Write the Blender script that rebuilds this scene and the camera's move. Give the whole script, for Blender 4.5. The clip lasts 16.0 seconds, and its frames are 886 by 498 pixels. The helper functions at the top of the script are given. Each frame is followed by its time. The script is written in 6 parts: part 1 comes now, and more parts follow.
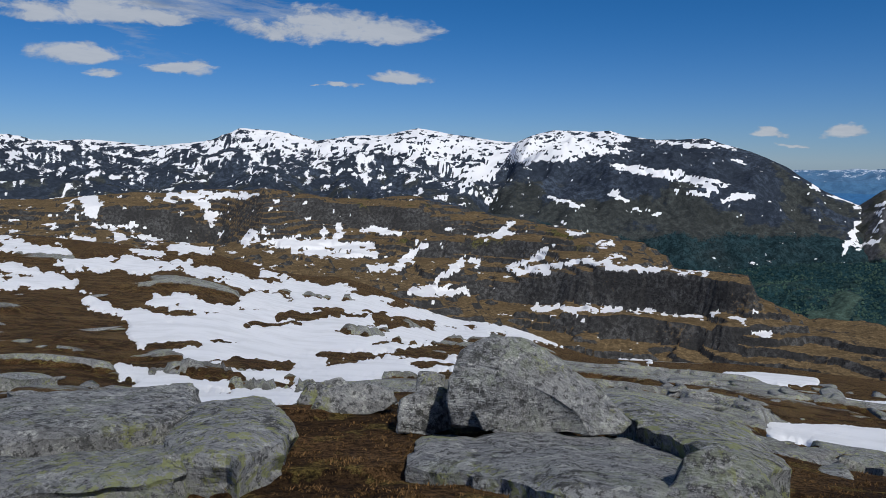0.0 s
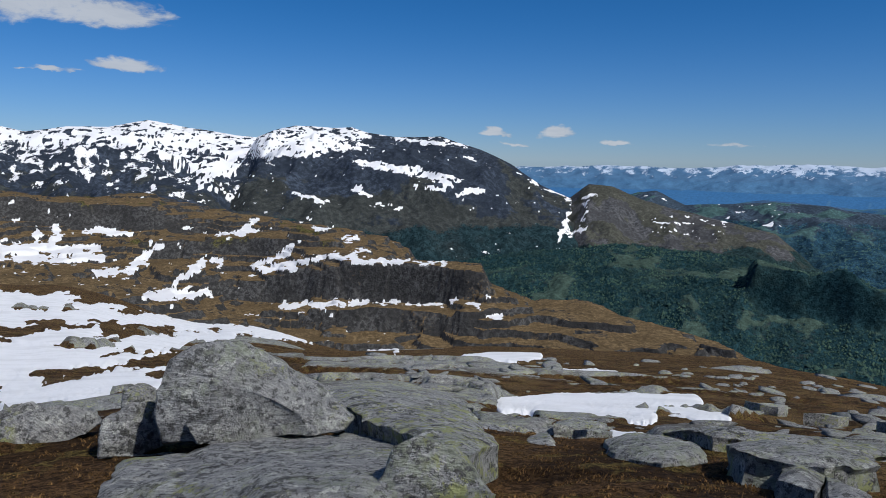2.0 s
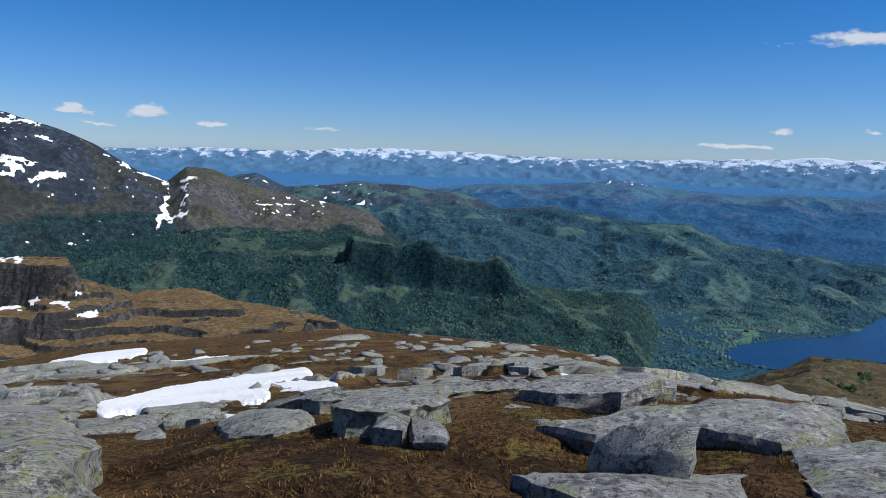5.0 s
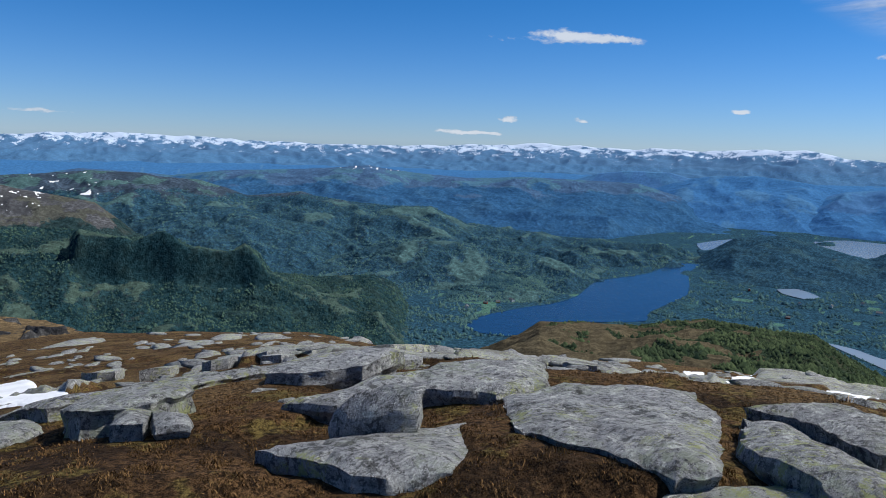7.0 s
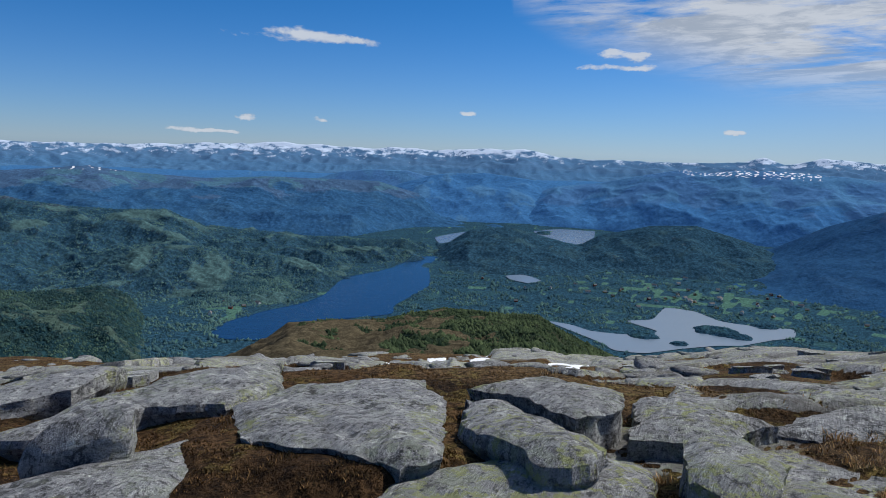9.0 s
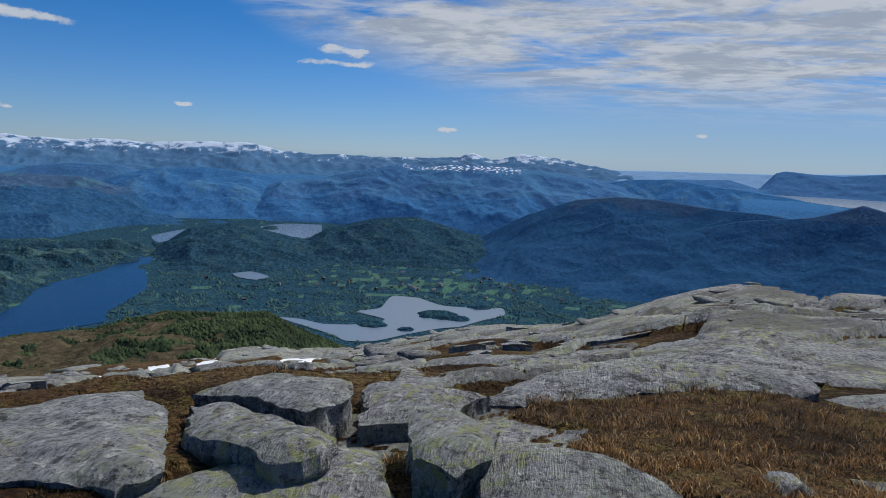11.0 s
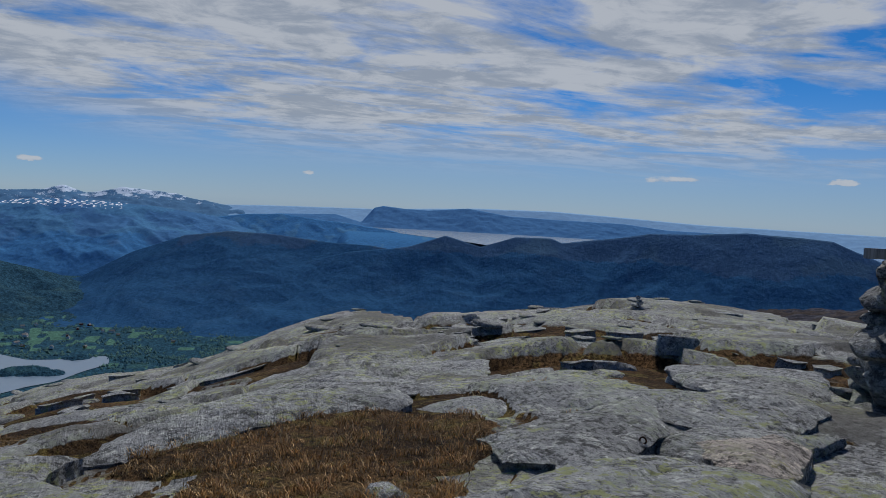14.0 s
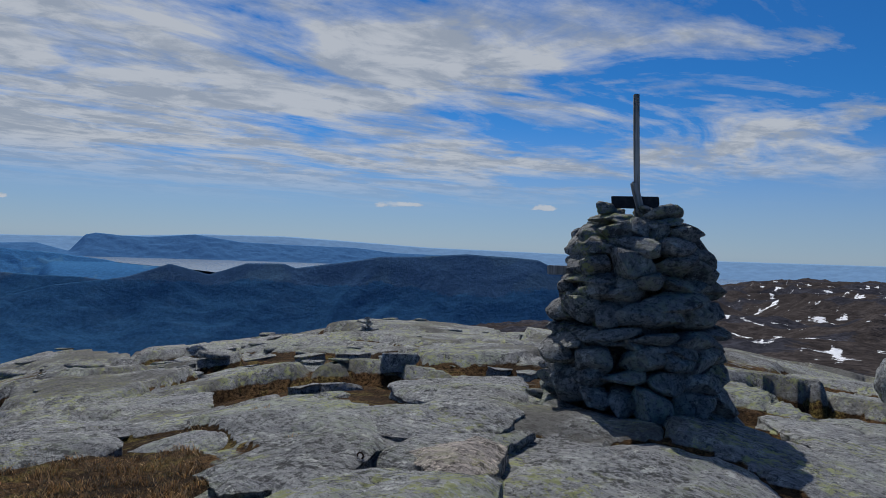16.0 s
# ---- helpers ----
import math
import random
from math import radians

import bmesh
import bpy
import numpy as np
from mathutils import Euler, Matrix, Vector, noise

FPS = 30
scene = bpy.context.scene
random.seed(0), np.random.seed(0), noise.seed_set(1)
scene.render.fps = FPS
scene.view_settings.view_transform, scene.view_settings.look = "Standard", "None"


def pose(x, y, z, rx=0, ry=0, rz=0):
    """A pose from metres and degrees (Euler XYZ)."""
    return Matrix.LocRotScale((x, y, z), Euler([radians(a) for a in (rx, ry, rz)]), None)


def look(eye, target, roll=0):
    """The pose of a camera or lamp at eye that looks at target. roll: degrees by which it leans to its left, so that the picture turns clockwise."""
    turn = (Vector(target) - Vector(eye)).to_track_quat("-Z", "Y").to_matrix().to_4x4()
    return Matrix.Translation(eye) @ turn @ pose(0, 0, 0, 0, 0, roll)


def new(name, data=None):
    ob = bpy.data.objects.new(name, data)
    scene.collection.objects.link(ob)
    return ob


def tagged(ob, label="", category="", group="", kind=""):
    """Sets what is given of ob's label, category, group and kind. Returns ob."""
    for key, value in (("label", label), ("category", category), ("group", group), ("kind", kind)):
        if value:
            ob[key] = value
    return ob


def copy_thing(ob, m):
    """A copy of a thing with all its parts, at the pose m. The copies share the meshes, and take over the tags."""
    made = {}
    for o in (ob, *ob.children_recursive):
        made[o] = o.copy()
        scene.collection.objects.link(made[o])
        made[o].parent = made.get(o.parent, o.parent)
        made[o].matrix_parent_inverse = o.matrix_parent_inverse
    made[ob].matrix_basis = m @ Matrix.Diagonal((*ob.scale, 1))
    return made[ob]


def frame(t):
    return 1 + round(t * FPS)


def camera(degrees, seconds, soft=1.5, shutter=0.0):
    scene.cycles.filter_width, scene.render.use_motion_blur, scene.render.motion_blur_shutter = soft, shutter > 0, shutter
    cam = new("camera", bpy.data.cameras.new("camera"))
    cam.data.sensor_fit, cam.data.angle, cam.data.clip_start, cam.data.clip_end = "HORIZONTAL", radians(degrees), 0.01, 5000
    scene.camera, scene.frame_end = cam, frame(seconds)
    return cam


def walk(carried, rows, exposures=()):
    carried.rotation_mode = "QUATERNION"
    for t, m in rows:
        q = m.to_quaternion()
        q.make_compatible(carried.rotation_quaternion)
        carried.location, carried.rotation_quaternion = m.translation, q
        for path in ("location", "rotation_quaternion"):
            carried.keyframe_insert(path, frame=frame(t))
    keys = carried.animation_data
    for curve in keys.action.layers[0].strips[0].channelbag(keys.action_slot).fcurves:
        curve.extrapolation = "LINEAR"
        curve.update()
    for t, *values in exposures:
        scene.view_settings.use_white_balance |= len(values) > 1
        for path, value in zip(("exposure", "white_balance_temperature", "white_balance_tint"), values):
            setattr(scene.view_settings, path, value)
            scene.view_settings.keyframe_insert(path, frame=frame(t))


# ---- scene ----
from mathutils import geometry

# The camera stands on a summit plateau and pans clockwise. Bearings are degrees clockwise from +y.
cam = camera(62.915, 16.0, soft=0.55)
PATH = [
    (0.0, pose(-0.059, 0.172, 1.591, 82.925, -0.462, -1.477)),
    (0.5, pose(-0.020, 0.195, 1.590, 82.895, -0.373, -6.487)),
    (1.0, pose(0.021, 0.173, 1.589, 82.955, -0.579, -11.971)),
    (1.5, pose(0.085, 0.219, 1.582, 82.965, -0.659, -16.213)),
    (2.0, pose(0.151, 0.271, 1.575, 82.838, -0.947, -21.429)),
    (2.5, pose(0.213, 0.312, 1.567, 82.758, -1.335, -27.405)),
    (3.0, pose(0.204, 0.317, 1.567, 82.720, -1.569, -32.898)),
    (3.5, pose(0.187, 0.299, 1.569, 82.682, -1.549, -37.823)),
    (4.0, pose(0.179, 0.294, 1.567, 82.564, -1.646, -42.345)),
    (6.5, pose(-0.052, -0.028, 1.614, 81.570, -1.552, -67.120)),
    (7.0, pose(-0.076, -0.021, 1.615, 81.579, -1.798, -71.894)),
    (7.5, pose(-0.087, -0.017, 1.614, 81.706, -2.190, -77.481)),
    (8.0, pose(-0.049, -0.049, 1.613, 81.858, -2.206, -82.252)),
    (8.5, pose(-0.022, -0.084, 1.611, 82.007, -2.125, -86.622)),
    (9.0, pose(0.012, -0.133, 1.607, 82.143, -1.966, -91.998)),
    (11.5, pose(-0.011, -0.169, 1.607, 82.565, -2.670, -118.459)),
    (12.0, pose(-0.029, -0.203, 1.609, 82.602, -2.707, -123.235)),
    (12.5, pose(-0.038, -0.209, 1.609, 82.806, -3.026, -127.516)),
    (13.0, pose(-0.032, -0.205, 1.610, 83.336, -3.180, -132.878)),
    (13.5, pose(-0.031, -0.201, 1.610, 85.150, -3.193, -138.338)),
    (14.0, pose(-0.038, -0.201, 1.611, 86.713, -3.054, -143.376)),
    (14.5, pose(-0.074, -0.200, 1.614, 87.670, -2.888, -148.268)),
    (15.0, pose(-0.106, -0.194, 1.617, 88.573, -2.690, -154.239)),
    (15.5, pose(-0.152, -0.176, 1.619, 89.063, -2.494, -158.769)),
    (16.0, pose(-0.176, -0.161, 1.622, 89.633, -2.268, -164.302)),
]
walk(cam, PATH, exposures=[(0.0, -0.86), (2.0, -0.70), (4.0, -0.40), (7.0, -0.27), (8.0, -0.32), (9.0, -0.47), (12.0, -0.64), (13.0, -0.72), (13.5, -0.92), (14.2, -0.82), (15.0, -0.76), (16.0, -0.76)])

# ---- sky, sun ----
SUN_BEARING, SUN_HEIGHT = 152.0, 49.0
SKY = 0.096
world = bpy.data.worlds.new("sky")
scene.world = world
world.use_nodes = True


def bearing_vec(b, el=0.0):
    b, el = radians(b), radians(el)
    return Vector((math.sin(b) * math.cos(el), math.cos(b) * math.cos(el), math.sin(el)))


class Nodes:
    """Short hand for node trees."""

    def __init__(self, tree):
        self.t = tree
        tree.nodes.clear()

    def put(self, kind, ins=None, **props):
        n = self.t.nodes.new(kind)
        for k, v in props.items():
            setattr(n, k, v)
        for k, v in (ins or {}).items():
            self.to(v, n.inputs[k])
        return n

    def to(self, v, socket):
        if isinstance(v, bpy.types.NodeSocket):
            self.t.links.new(v, socket)
        elif isinstance(v, bpy.types.Node):
            self.t.links.new(v.outputs[0], socket)
        else:
            socket.default_value = v

    def math(self, op, a, b=0.0, c=0.0, clamp=False):
        return self.put("ShaderNodeMath", {0: a, 1: b, 2: c}, operation=op, use_clamp=clamp).outputs[0]

    def vmath(self, op, a, b=(0, 0, 0)):
        return self.put("ShaderNodeVectorMath", {0: a, 1: b}, operation=op).outputs[0]

    def step(self, x, lo, hi):
        return self.put("ShaderNodeMapRange", {0: x, 1: lo, 2: hi, 3: 0.0, 4: 1.0}, interpolation_type="SMOOTHSTEP").outputs[0]

    def mix(self, f, a, b):
        n = self.put("ShaderNodeMix", data_type="RGBA")
        self.to(f, n.inputs[0])
        self.to(a, n.inputs[6])
        self.to(b, n.inputs[7])
        return n.outputs[2]

    def noise(self, vec, scale, detail=5.0, rough=0.55, dist=0.0):
        n = self.put("ShaderNodeTexNoise", {"Scale": scale, "Detail": detail, "Roughness": rough, "Distortion": dist})
        self.to(vec, n.inputs["Vector"])
        return n.outputs[0]


# small clouds: bearing, height, half width, half height (degrees)
PUFFS = [(-25, 7.0, 5.0, 1.0), (-18, 6.4, 2.2, 0.75), (-22.8, 5.7, 2.0, 0.4), (-1.7, 6.1, 2.9, 0.7), (-6.5, 5.5, 1.8, 0.25), (-7, 9.5, 8.5, 1.7), (-25, 9.8, 9, 1.2),
         (25.3, 2.0, 1.9, 0.4), (30.7, 1.9, 2.0, 0.6), (27, 1.2, 1.6, 0.2), (35.4, 1.3, 1.7, 0.3), (43.1, 1.3, 2.4, 0.28), (82.0, 7.9, 5.8, 0.75),
         (77.6, 1.8, 0.9, 0.25), (83.2, 2.0, 0.7, 0.25), (93.4, 2.7, 0.9, 0.3), (74.1, 0.7, 2.0, 0.25), (104.7, 7.4, 1.7, 0.6), (104.5, 6.5, 2.6, 0.4),
         (114, 1.8, 1.3, 0.25), (132.7, 2.0, 0.7, 0.22), (160.5, 3.1, 2.0, 0.35), (171.8, 3.1, 1.2, 0.3)]


def build_sky():
    n = Nodes(world.node_tree)
    sky = n.put("ShaderNodeTexSky", sky_type="NISHITA", sun_disc=False, sun_elevation=radians(SUN_HEIGHT),
                sun_rotation=radians(SUN_BEARING), altitude=900.0, air_density=1.0, dust_density=0.0, ozone_density=5.0).outputs[0]
    d = n.put("ShaderNodeTexCoord").outputs["Generated"]
    xyz = n.put("ShaderNodeSeparateXYZ", {0: d})
    x, y, z = xyz.outputs
    b = n.math("MULTIPLY", n.math("ARCTAN2", x, y), 180 / math.pi)
    b = n.math("ADD", b, n.math("MULTIPLY", n.math("LESS_THAN", b, -90.0), 360.0))
    el = n.math("MULTIPLY", n.math("ARCSINE", z), 180 / math.pi)
    # deepen the blue that the lens saw
    deep = n.put("ShaderNodeMix", data_type="RGBA", blend_type="MULTIPLY")
    n.to(1.0, deep.inputs[0])
    n.to(sky, deep.inputs[6])
    tint = n.mix(n.step(el, -2.0, 13.0), (0.66, 0.89, 1.38, 1), (0.21, 0.74, 1.24, 1))
    n.to(tint, deep.inputs[7])
    sky = deep.outputs[2]
    # a flat layer of cloud, seen in perspective
    flat = n.math("DIVIDE", 1.0, n.math("ADD", n.math("MAXIMUM", z, 0.0), 0.06))
    p = n.put("ShaderNodeCombineXYZ", {0: n.math("MULTIPLY", x, flat), 1: n.math("MULTIPLY", y, flat), 2: 0.0}).outputs[0]
    turn = n.put("ShaderNodeVectorRotate", {0: p, "Angle": radians(-52.0)}, rotation_type="Z_AXIS").outputs[0]
    streaky = n.vmath("MULTIPLY", turn, (0.7, 1.1, 1.0))
    cirrus = n.noise(streaky, 0.9, 9, 0.6, 0.7)
    fine = n.noise(streaky, 4.5, 6, 0.65, 0.4)
    cirrus = n.math("ADD", cirrus, n.math("MULTIPLY", n.math("SUBTRACT", fine, 0.5), 0.22))
    edge = n.put("ShaderNodeFloatCurve")
    c = edge.mapping.curves[0]
    pts = [(-90, 16), (-40, 6.5), (-12, 7), (-2, 9), (3, 14), (20, 30), (88, 30), (97, 11), (110, 6), (122, 4), (140, 3.4), (175, 3.6), (190, 4.5), (215, 9), (270, 16)]
    for i, (bb, ee) in enumerate(pts):
        u, v = (bb + 90) / 360.0, ee / 30.0
        if i == 0:
            c.points[0].location = (u, v)
        elif i == len(pts) - 1:
            c.points[1].location = (u, v)
        else:
            c.points.new(u, v)
    edge.mapping.update()
    n.to(n.math("DIVIDE", n.math("ADD", b, 90.0), 360.0), edge.inputs["Value"])
    low = n.math("MULTIPLY", edge.outputs[0], 30.0)
    inside = n.step(n.math("SUBTRACT", el, low), -1.2, 3.5)
    thin = n.step(b, 2.0, 100.0)
    need = n.math("SUBTRACT", 0.55, n.math("MULTIPLY", thin, 0.20))
    need = n.math("ADD", need, n.math("MULTIPLY", n.step(b, 150.0, 190.0), 0.13))
    veil = n.math("MULTIPLY", n.put("ShaderNodeMapRange", {0: n.math("SUBTRACT", cirrus, need), 1: 0.0, 2: 0.17}).outputs[0], inside)
    # small clouds
    wob = n.noise(n.vmath("MULTIPLY", d, (1.0, 1.0, 2.0)), 16.0, 7, 0.6, 0.3)
    puff = -30.0
    bend = n.noise(n.vmath("MULTIPLY", d, (1.0, 1.0, 2.5)), 9.0, 5, 0.6)
    lift = n.noise(n.vmath("MULTIPLY", d, (1.0, 1.0, 2.5)), 13.0, 5, 0.6)
    b_, el_ = n.math("ADD", b, n.math("MULTIPLY", n.math("SUBTRACT", bend, 0.5), 7.0)), n.math("ADD", el, n.math("MULTIPLY", n.math("SUBTRACT", lift, 0.5), 1.6))
    for pb, pe, w, h in PUFFS:
        u = n.math("MULTIPLY", n.math("SUBTRACT", b_, pb), 1.0 / w)
        v = n.math("SUBTRACT", el_, pe)
        v = n.math("MULTIPLY", v, 1.0 / h)
        v = n.math("MULTIPLY", v, n.math("ADD", 1.25, n.math("MULTIPLY", n.math("SIGN", v), -0.25)))
        q = n.math("SUBTRACT", 1.0, n.math("ADD", n.math("MULTIPLY", u, u), n.math("MULTIPLY", v, v)))
        puff = n.math("MAXIMUM", puff, q)
    puff = n.step(n.math("ADD", puff, n.math("MULTIPLY", n.math("SUBTRACT", wob, 0.52), 4.0)), 0.0, 0.8)
    grey = n.step(n.math("ADD", n.math("MULTIPLY", n.noise(streaky, 1.9, 8, 0.62, 0.5), 0.6), n.math("MULTIPLY", n.noise(turn, 4.0, 7, 0.65, 0.6), 0.4)), 0.43, 0.58)
    white = n.mix(n.math("MULTIPLY", grey, 0.75), (8.4, 8.9, 9.6, 1), (4.3, 5.1, 6.3, 1))
    white = n.mix(n.math("MULTIPLY", puff, 0.8), white, (8.6, 9.3, 10.4, 1))
    cover = n.math("MAXIMUM", n.math("MULTIPLY", veil, 0.92), n.math("MULTIPLY", puff, 0.9), clamp=True)
    # thin haze below the cloud layer
    haze = n.math("MULTIPLY", n.math("MULTIPLY", n.step(b, 100.0, 135.0), n.math("SUBTRACT", 1.0, n.step(el, 1.0, 10.0))), 0.5)
    sky = n.mix(haze, sky, (4.6, 5.9, 7.3, 1))
    bg = n.put("ShaderNodeBackground", {0: n.mix(cover, sky, white), 1: SKY})
    n.put("ShaderNodeOutputWorld", {0: bg})


build_sky()
sun = new("sun", bpy.data.lights.new("sun", "SUN"))
sun.data.energy, sun.data.angle, sun.data.color = 5.7, radians(0.5), (1.0, 0.96, 0.9)
sun.matrix_world = look(bearing_vec(SUN_BEARING, SUN_HEIGHT) * 100, (0, 0, 0))

# ---- noise over arrays ----


def lattice(ix, iy, seed):
    h = (ix.astype(np.int64) * 374761393 + iy.astype(np.int64) * 668265263 + seed * 1442695041) & 0xFFFFFFFF
    h = ((h ^ (h >> 13)) * 1274126177) & 0xFFFFFFFF
    h = ((h ^ (h >> 16)) * 2246822519) & 0xFFFFFFFF
    return (h ^ (h >> 15)) & 0xFFFFFFFF


def perlin(x, y, seed=0):
    x0, y0 = np.floor(x), np.floor(y)
    fx, fy = x - x0, y - y0
    u, v = fx * fx * fx * (fx * (fx * 6 - 15) + 10), fy * fy * fy * (fy * (fy * 6 - 15) + 10)

    def corner(dx, dy):
        a = lattice(x0 + dx, y0 + dy, seed) * (2 * math.pi / 4294967296.0)
        return np.cos(a) * (fx - dx) + np.sin(a) * (fy - dy)

    top = corner(0, 0) * (1 - u) + corner(1, 0) * u
    bot = corner(0, 1) * (1 - u) + corner(1, 1) * u
    return (top * (1 - v) + bot * v) * 1.5


def fbm(x, y, octaves=5, seed=0, gain=0.5, ridged=False):
    out, amp, tot = 0.0, 1.0, 0.0
    for i in range(octaves):
        p = perlin(x * 2 ** i + 17.3 * i, y * 2 ** i - 9.1 * i, seed + i)
        out = out + amp * ((1 - 2 * np.abs(p)) if ridged else p)
        tot += amp
        amp *= gain
    return out / tot


def smooth(x, lo, hi):
    t = np.clip((x - lo) / (hi - lo), 0, 1)
    return t * t * (3 - 2 * t)


def along(pairs, b):
    """The curve through (bearing, value) pairs, at the bearings b."""
    p = sorted(pairs)
    return np.interp(b, [q[0] for q in p], [q[1] for q in p])


def grid_mesh(name, X, Y, Z, mat, cover=None, wrap=False, keep=None):
    """A sheet over a grid of points; cover: up to three masks kept with the points."""
    rows, cols = X.shape
    idx = np.arange(rows * cols).reshape(rows, cols)
    if wrap:
        idx = np.hstack([idx, idx[:, :1]])
    q = np.stack([idx[:-1, :-1], idx[:-1, 1:], idx[1:, 1:], idx[1:, :-1]], -1).reshape(-1, 4)
    if keep is not None:
        k = keep.ravel()
        q = q[k[q].any(1)]
    me = bpy.data.meshes.new(name)
    me.vertices.add(rows * cols)
    me.vertices.foreach_set("co", np.stack([X, Y, Z], -1).astype(np.float32).ravel())
    me.loops.add(q.size)
    me.loops.foreach_set("vertex_index", q.astype(np.int32).ravel())
    me.polygons.add(len(q))
    me.polygons.foreach_set("loop_start", np.arange(0, q.size, 4, dtype=np.int32))
    me.update(calc_edges=True)
    me.polygons.foreach_set("use_smooth", np.ones(len(q), dtype=bool))
    if cover is not None:
        for k, arr in cover.items():
            a = me.attributes.new(k, "FLOAT", "POINT")
            a.data.foreach_set("value", np.clip(arr, 0, 1).astype(np.float32).ravel())
    me.materials.append(mat)
    me.validate()
    return new(name, me)


# ---- materials ----


def material(name):
    m = bpy.data.materials.new(name)
    m.use_nodes = True
    return m, Nodes(m.node_tree)


def finish(n, color, rough=0.85, bump=None, strength=0.5, distance=0.05, spec=0.3, **extra):
    ins = {"Base Color": color, "Roughness": rough, "Specular IOR Level": spec}
    ins.update(extra)
    p = n.put("ShaderNodeBsdfPrincipled", ins)
    if bump is not None:
        bn = n.put("ShaderNodeBump", {"Height": bump, "Strength": strength, "Distance": distance})
        n.to(bn, p.inputs["Normal"])
    n.put("ShaderNodeOutputMaterial", {0: p})
    return p


def attr(n, name):
    return n.put("ShaderNodeAttribute", attribute_name=name).outputs["Fac"]


def terrain_material(name, rock, heath, wood, size, snow_tint=(0.86, 0.88, 0.92, 1), grain=1.0, bump=0.6, contrast=1.0):
    """Land seen from afar: rock with heath, wood and old snow by the masks; size: metres of its coarse pattern."""
    m, n = material(name)
    pos = n.put("ShaderNodeNewGeometry").outputs["Position"]
    big = n.noise(pos, 1.0 / size, 6, 0.6)
    fine = n.noise(pos, 9.0 / size, 5, 0.65)
    leaf = n.noise(pos, 34.0 / size, 3, 0.6)

    def tones(color, dark, light):
        return [tuple(c * (1 + (k - 1) * contrast) for c in color) + (1,) for k in (dark, light)]

    r = n.mix(n.step(big, 0.35, 0.65), *tones(rock, 0.62, 1.25))
    r = n.mix(n.step(fine, 0.4, 0.62), tones(rock, 0.5, 1)[0], r)
    h = n.mix(n.step(fine, 0.35, 0.7), *tones(heath, 0.6, 1.3))
    h = n.mix(n.math("MULTIPLY", n.step(big, 0.45, 0.65), 0.5 * contrast), h, tones(heath, 0.55, 1)[0])
    pit = n.math("MULTIPLY", n.step(leaf, 0.5, 0.62), 0.6 * contrast)
    r = n.mix(pit, r, tones(rock, 0.35, 1)[0])
    h = n.mix(pit, h, tones(heath, 0.45, 1)[0])
    w = n.mix(n.step(fine, 0.38, 0.66), *tones(wood, 0.55, 1.3))
    w = n.mix(n.math("MULTIPLY", n.step(leaf, 0.5, 0.6), 0.7 * contrast), w, tones(wood, 0.3, 1)[0])
    w = n.mix(n.math("MULTIPLY", n.step(big, 0.5, 0.7), 0.4 * contrast), w, h)
    jit = n.math("MULTIPLY", n.math("ADD", n.math("SUBTRACT", fine, 0.5), n.math("MULTIPLY", n.math("SUBTRACT", leaf, 0.5), 0.7)), 0.9 * grain)
    c = n.mix(n.step(n.math("ADD", attr(n, "heath"), jit), 0.4, 0.6), r, h)
    c = n.mix(n.step(n.math("ADD", attr(n, "wood"), jit), 0.4, 0.6), c, w)
    sn = n.step(n.math("ADD", attr(n, "snow"), n.math("MULTIPLY", jit, 0.7)), 0.46, 0.54)
    c = n.mix(sn, c, snow_tint)
    finish(n, c, 0.9, n.math("ADD", n.math("ADD", fine, n.math("MULTIPLY", leaf, 0.5)), n.math("MULTIPLY", big, 2.0)), bump, size * 0.06, 0.0)
    return m


def ground_material():
    """Near ground: lichened gneiss where it stands proud, brown heath and moss in the hollows."""
    m, n = material("summit_ground")
    pos = n.put("ShaderNodeNewGeometry").outputs["Position"]
    dist = n.put("ShaderNodeVectorMath", {0: pos}, operation="LENGTH").outputs["Value"]
    rock, rb = rock_nodes(n, pos, 0.75, 0.72)
    rock = n.mix(n.math("MULTIPLY", n.step(n.noise(pos, 0.3, 9, 0.72), 0.5, 0.58), 0.65), rock, (0.10, 0.095, 0.085, 1))
    tuft = n.noise(pos, 22, 6, 0.7)
    patch = n.noise(pos, 0.9, 4, 0.6)
    heath = n.mix(n.step(patch, 0.4, 0.62), (0.06, 0.035, 0.017, 1), (0.19, 0.108, 0.048, 1))
    heath = n.mix(n.step(n.noise(pos, 0.23, 3), 0.5, 0.66), heath, (0.24, 0.155, 0.07, 1))
    cushion = n.step(n.noise(pos, 2.6, 5, 0.65), 0.54, 0.6)
    heath = n.mix(n.math("MULTIPLY", cushion, 0.7), heath, (0.26, 0.20, 0.06, 1))
    # shade between tufts is painted in, near black where the bump lies low
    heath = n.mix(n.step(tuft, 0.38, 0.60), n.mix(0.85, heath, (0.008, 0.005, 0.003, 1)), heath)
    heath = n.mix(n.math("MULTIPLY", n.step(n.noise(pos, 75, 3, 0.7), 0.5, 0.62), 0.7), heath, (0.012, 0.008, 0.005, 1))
    f = n.step(n.math("ADD", attr(n, "heath"), n.math("MULTIPLY", n.math("SUBTRACT", n.noise(pos, 3, 6, 0.7), 0.5), 0.5)), 0.45, 0.55)
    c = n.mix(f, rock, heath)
    b = n.mix(f, rb, n.math("MULTIPLY", tuft, 3.5))
    finish(n, c, 0.95, b, 0.8, 0.04, 0.08)
    return m


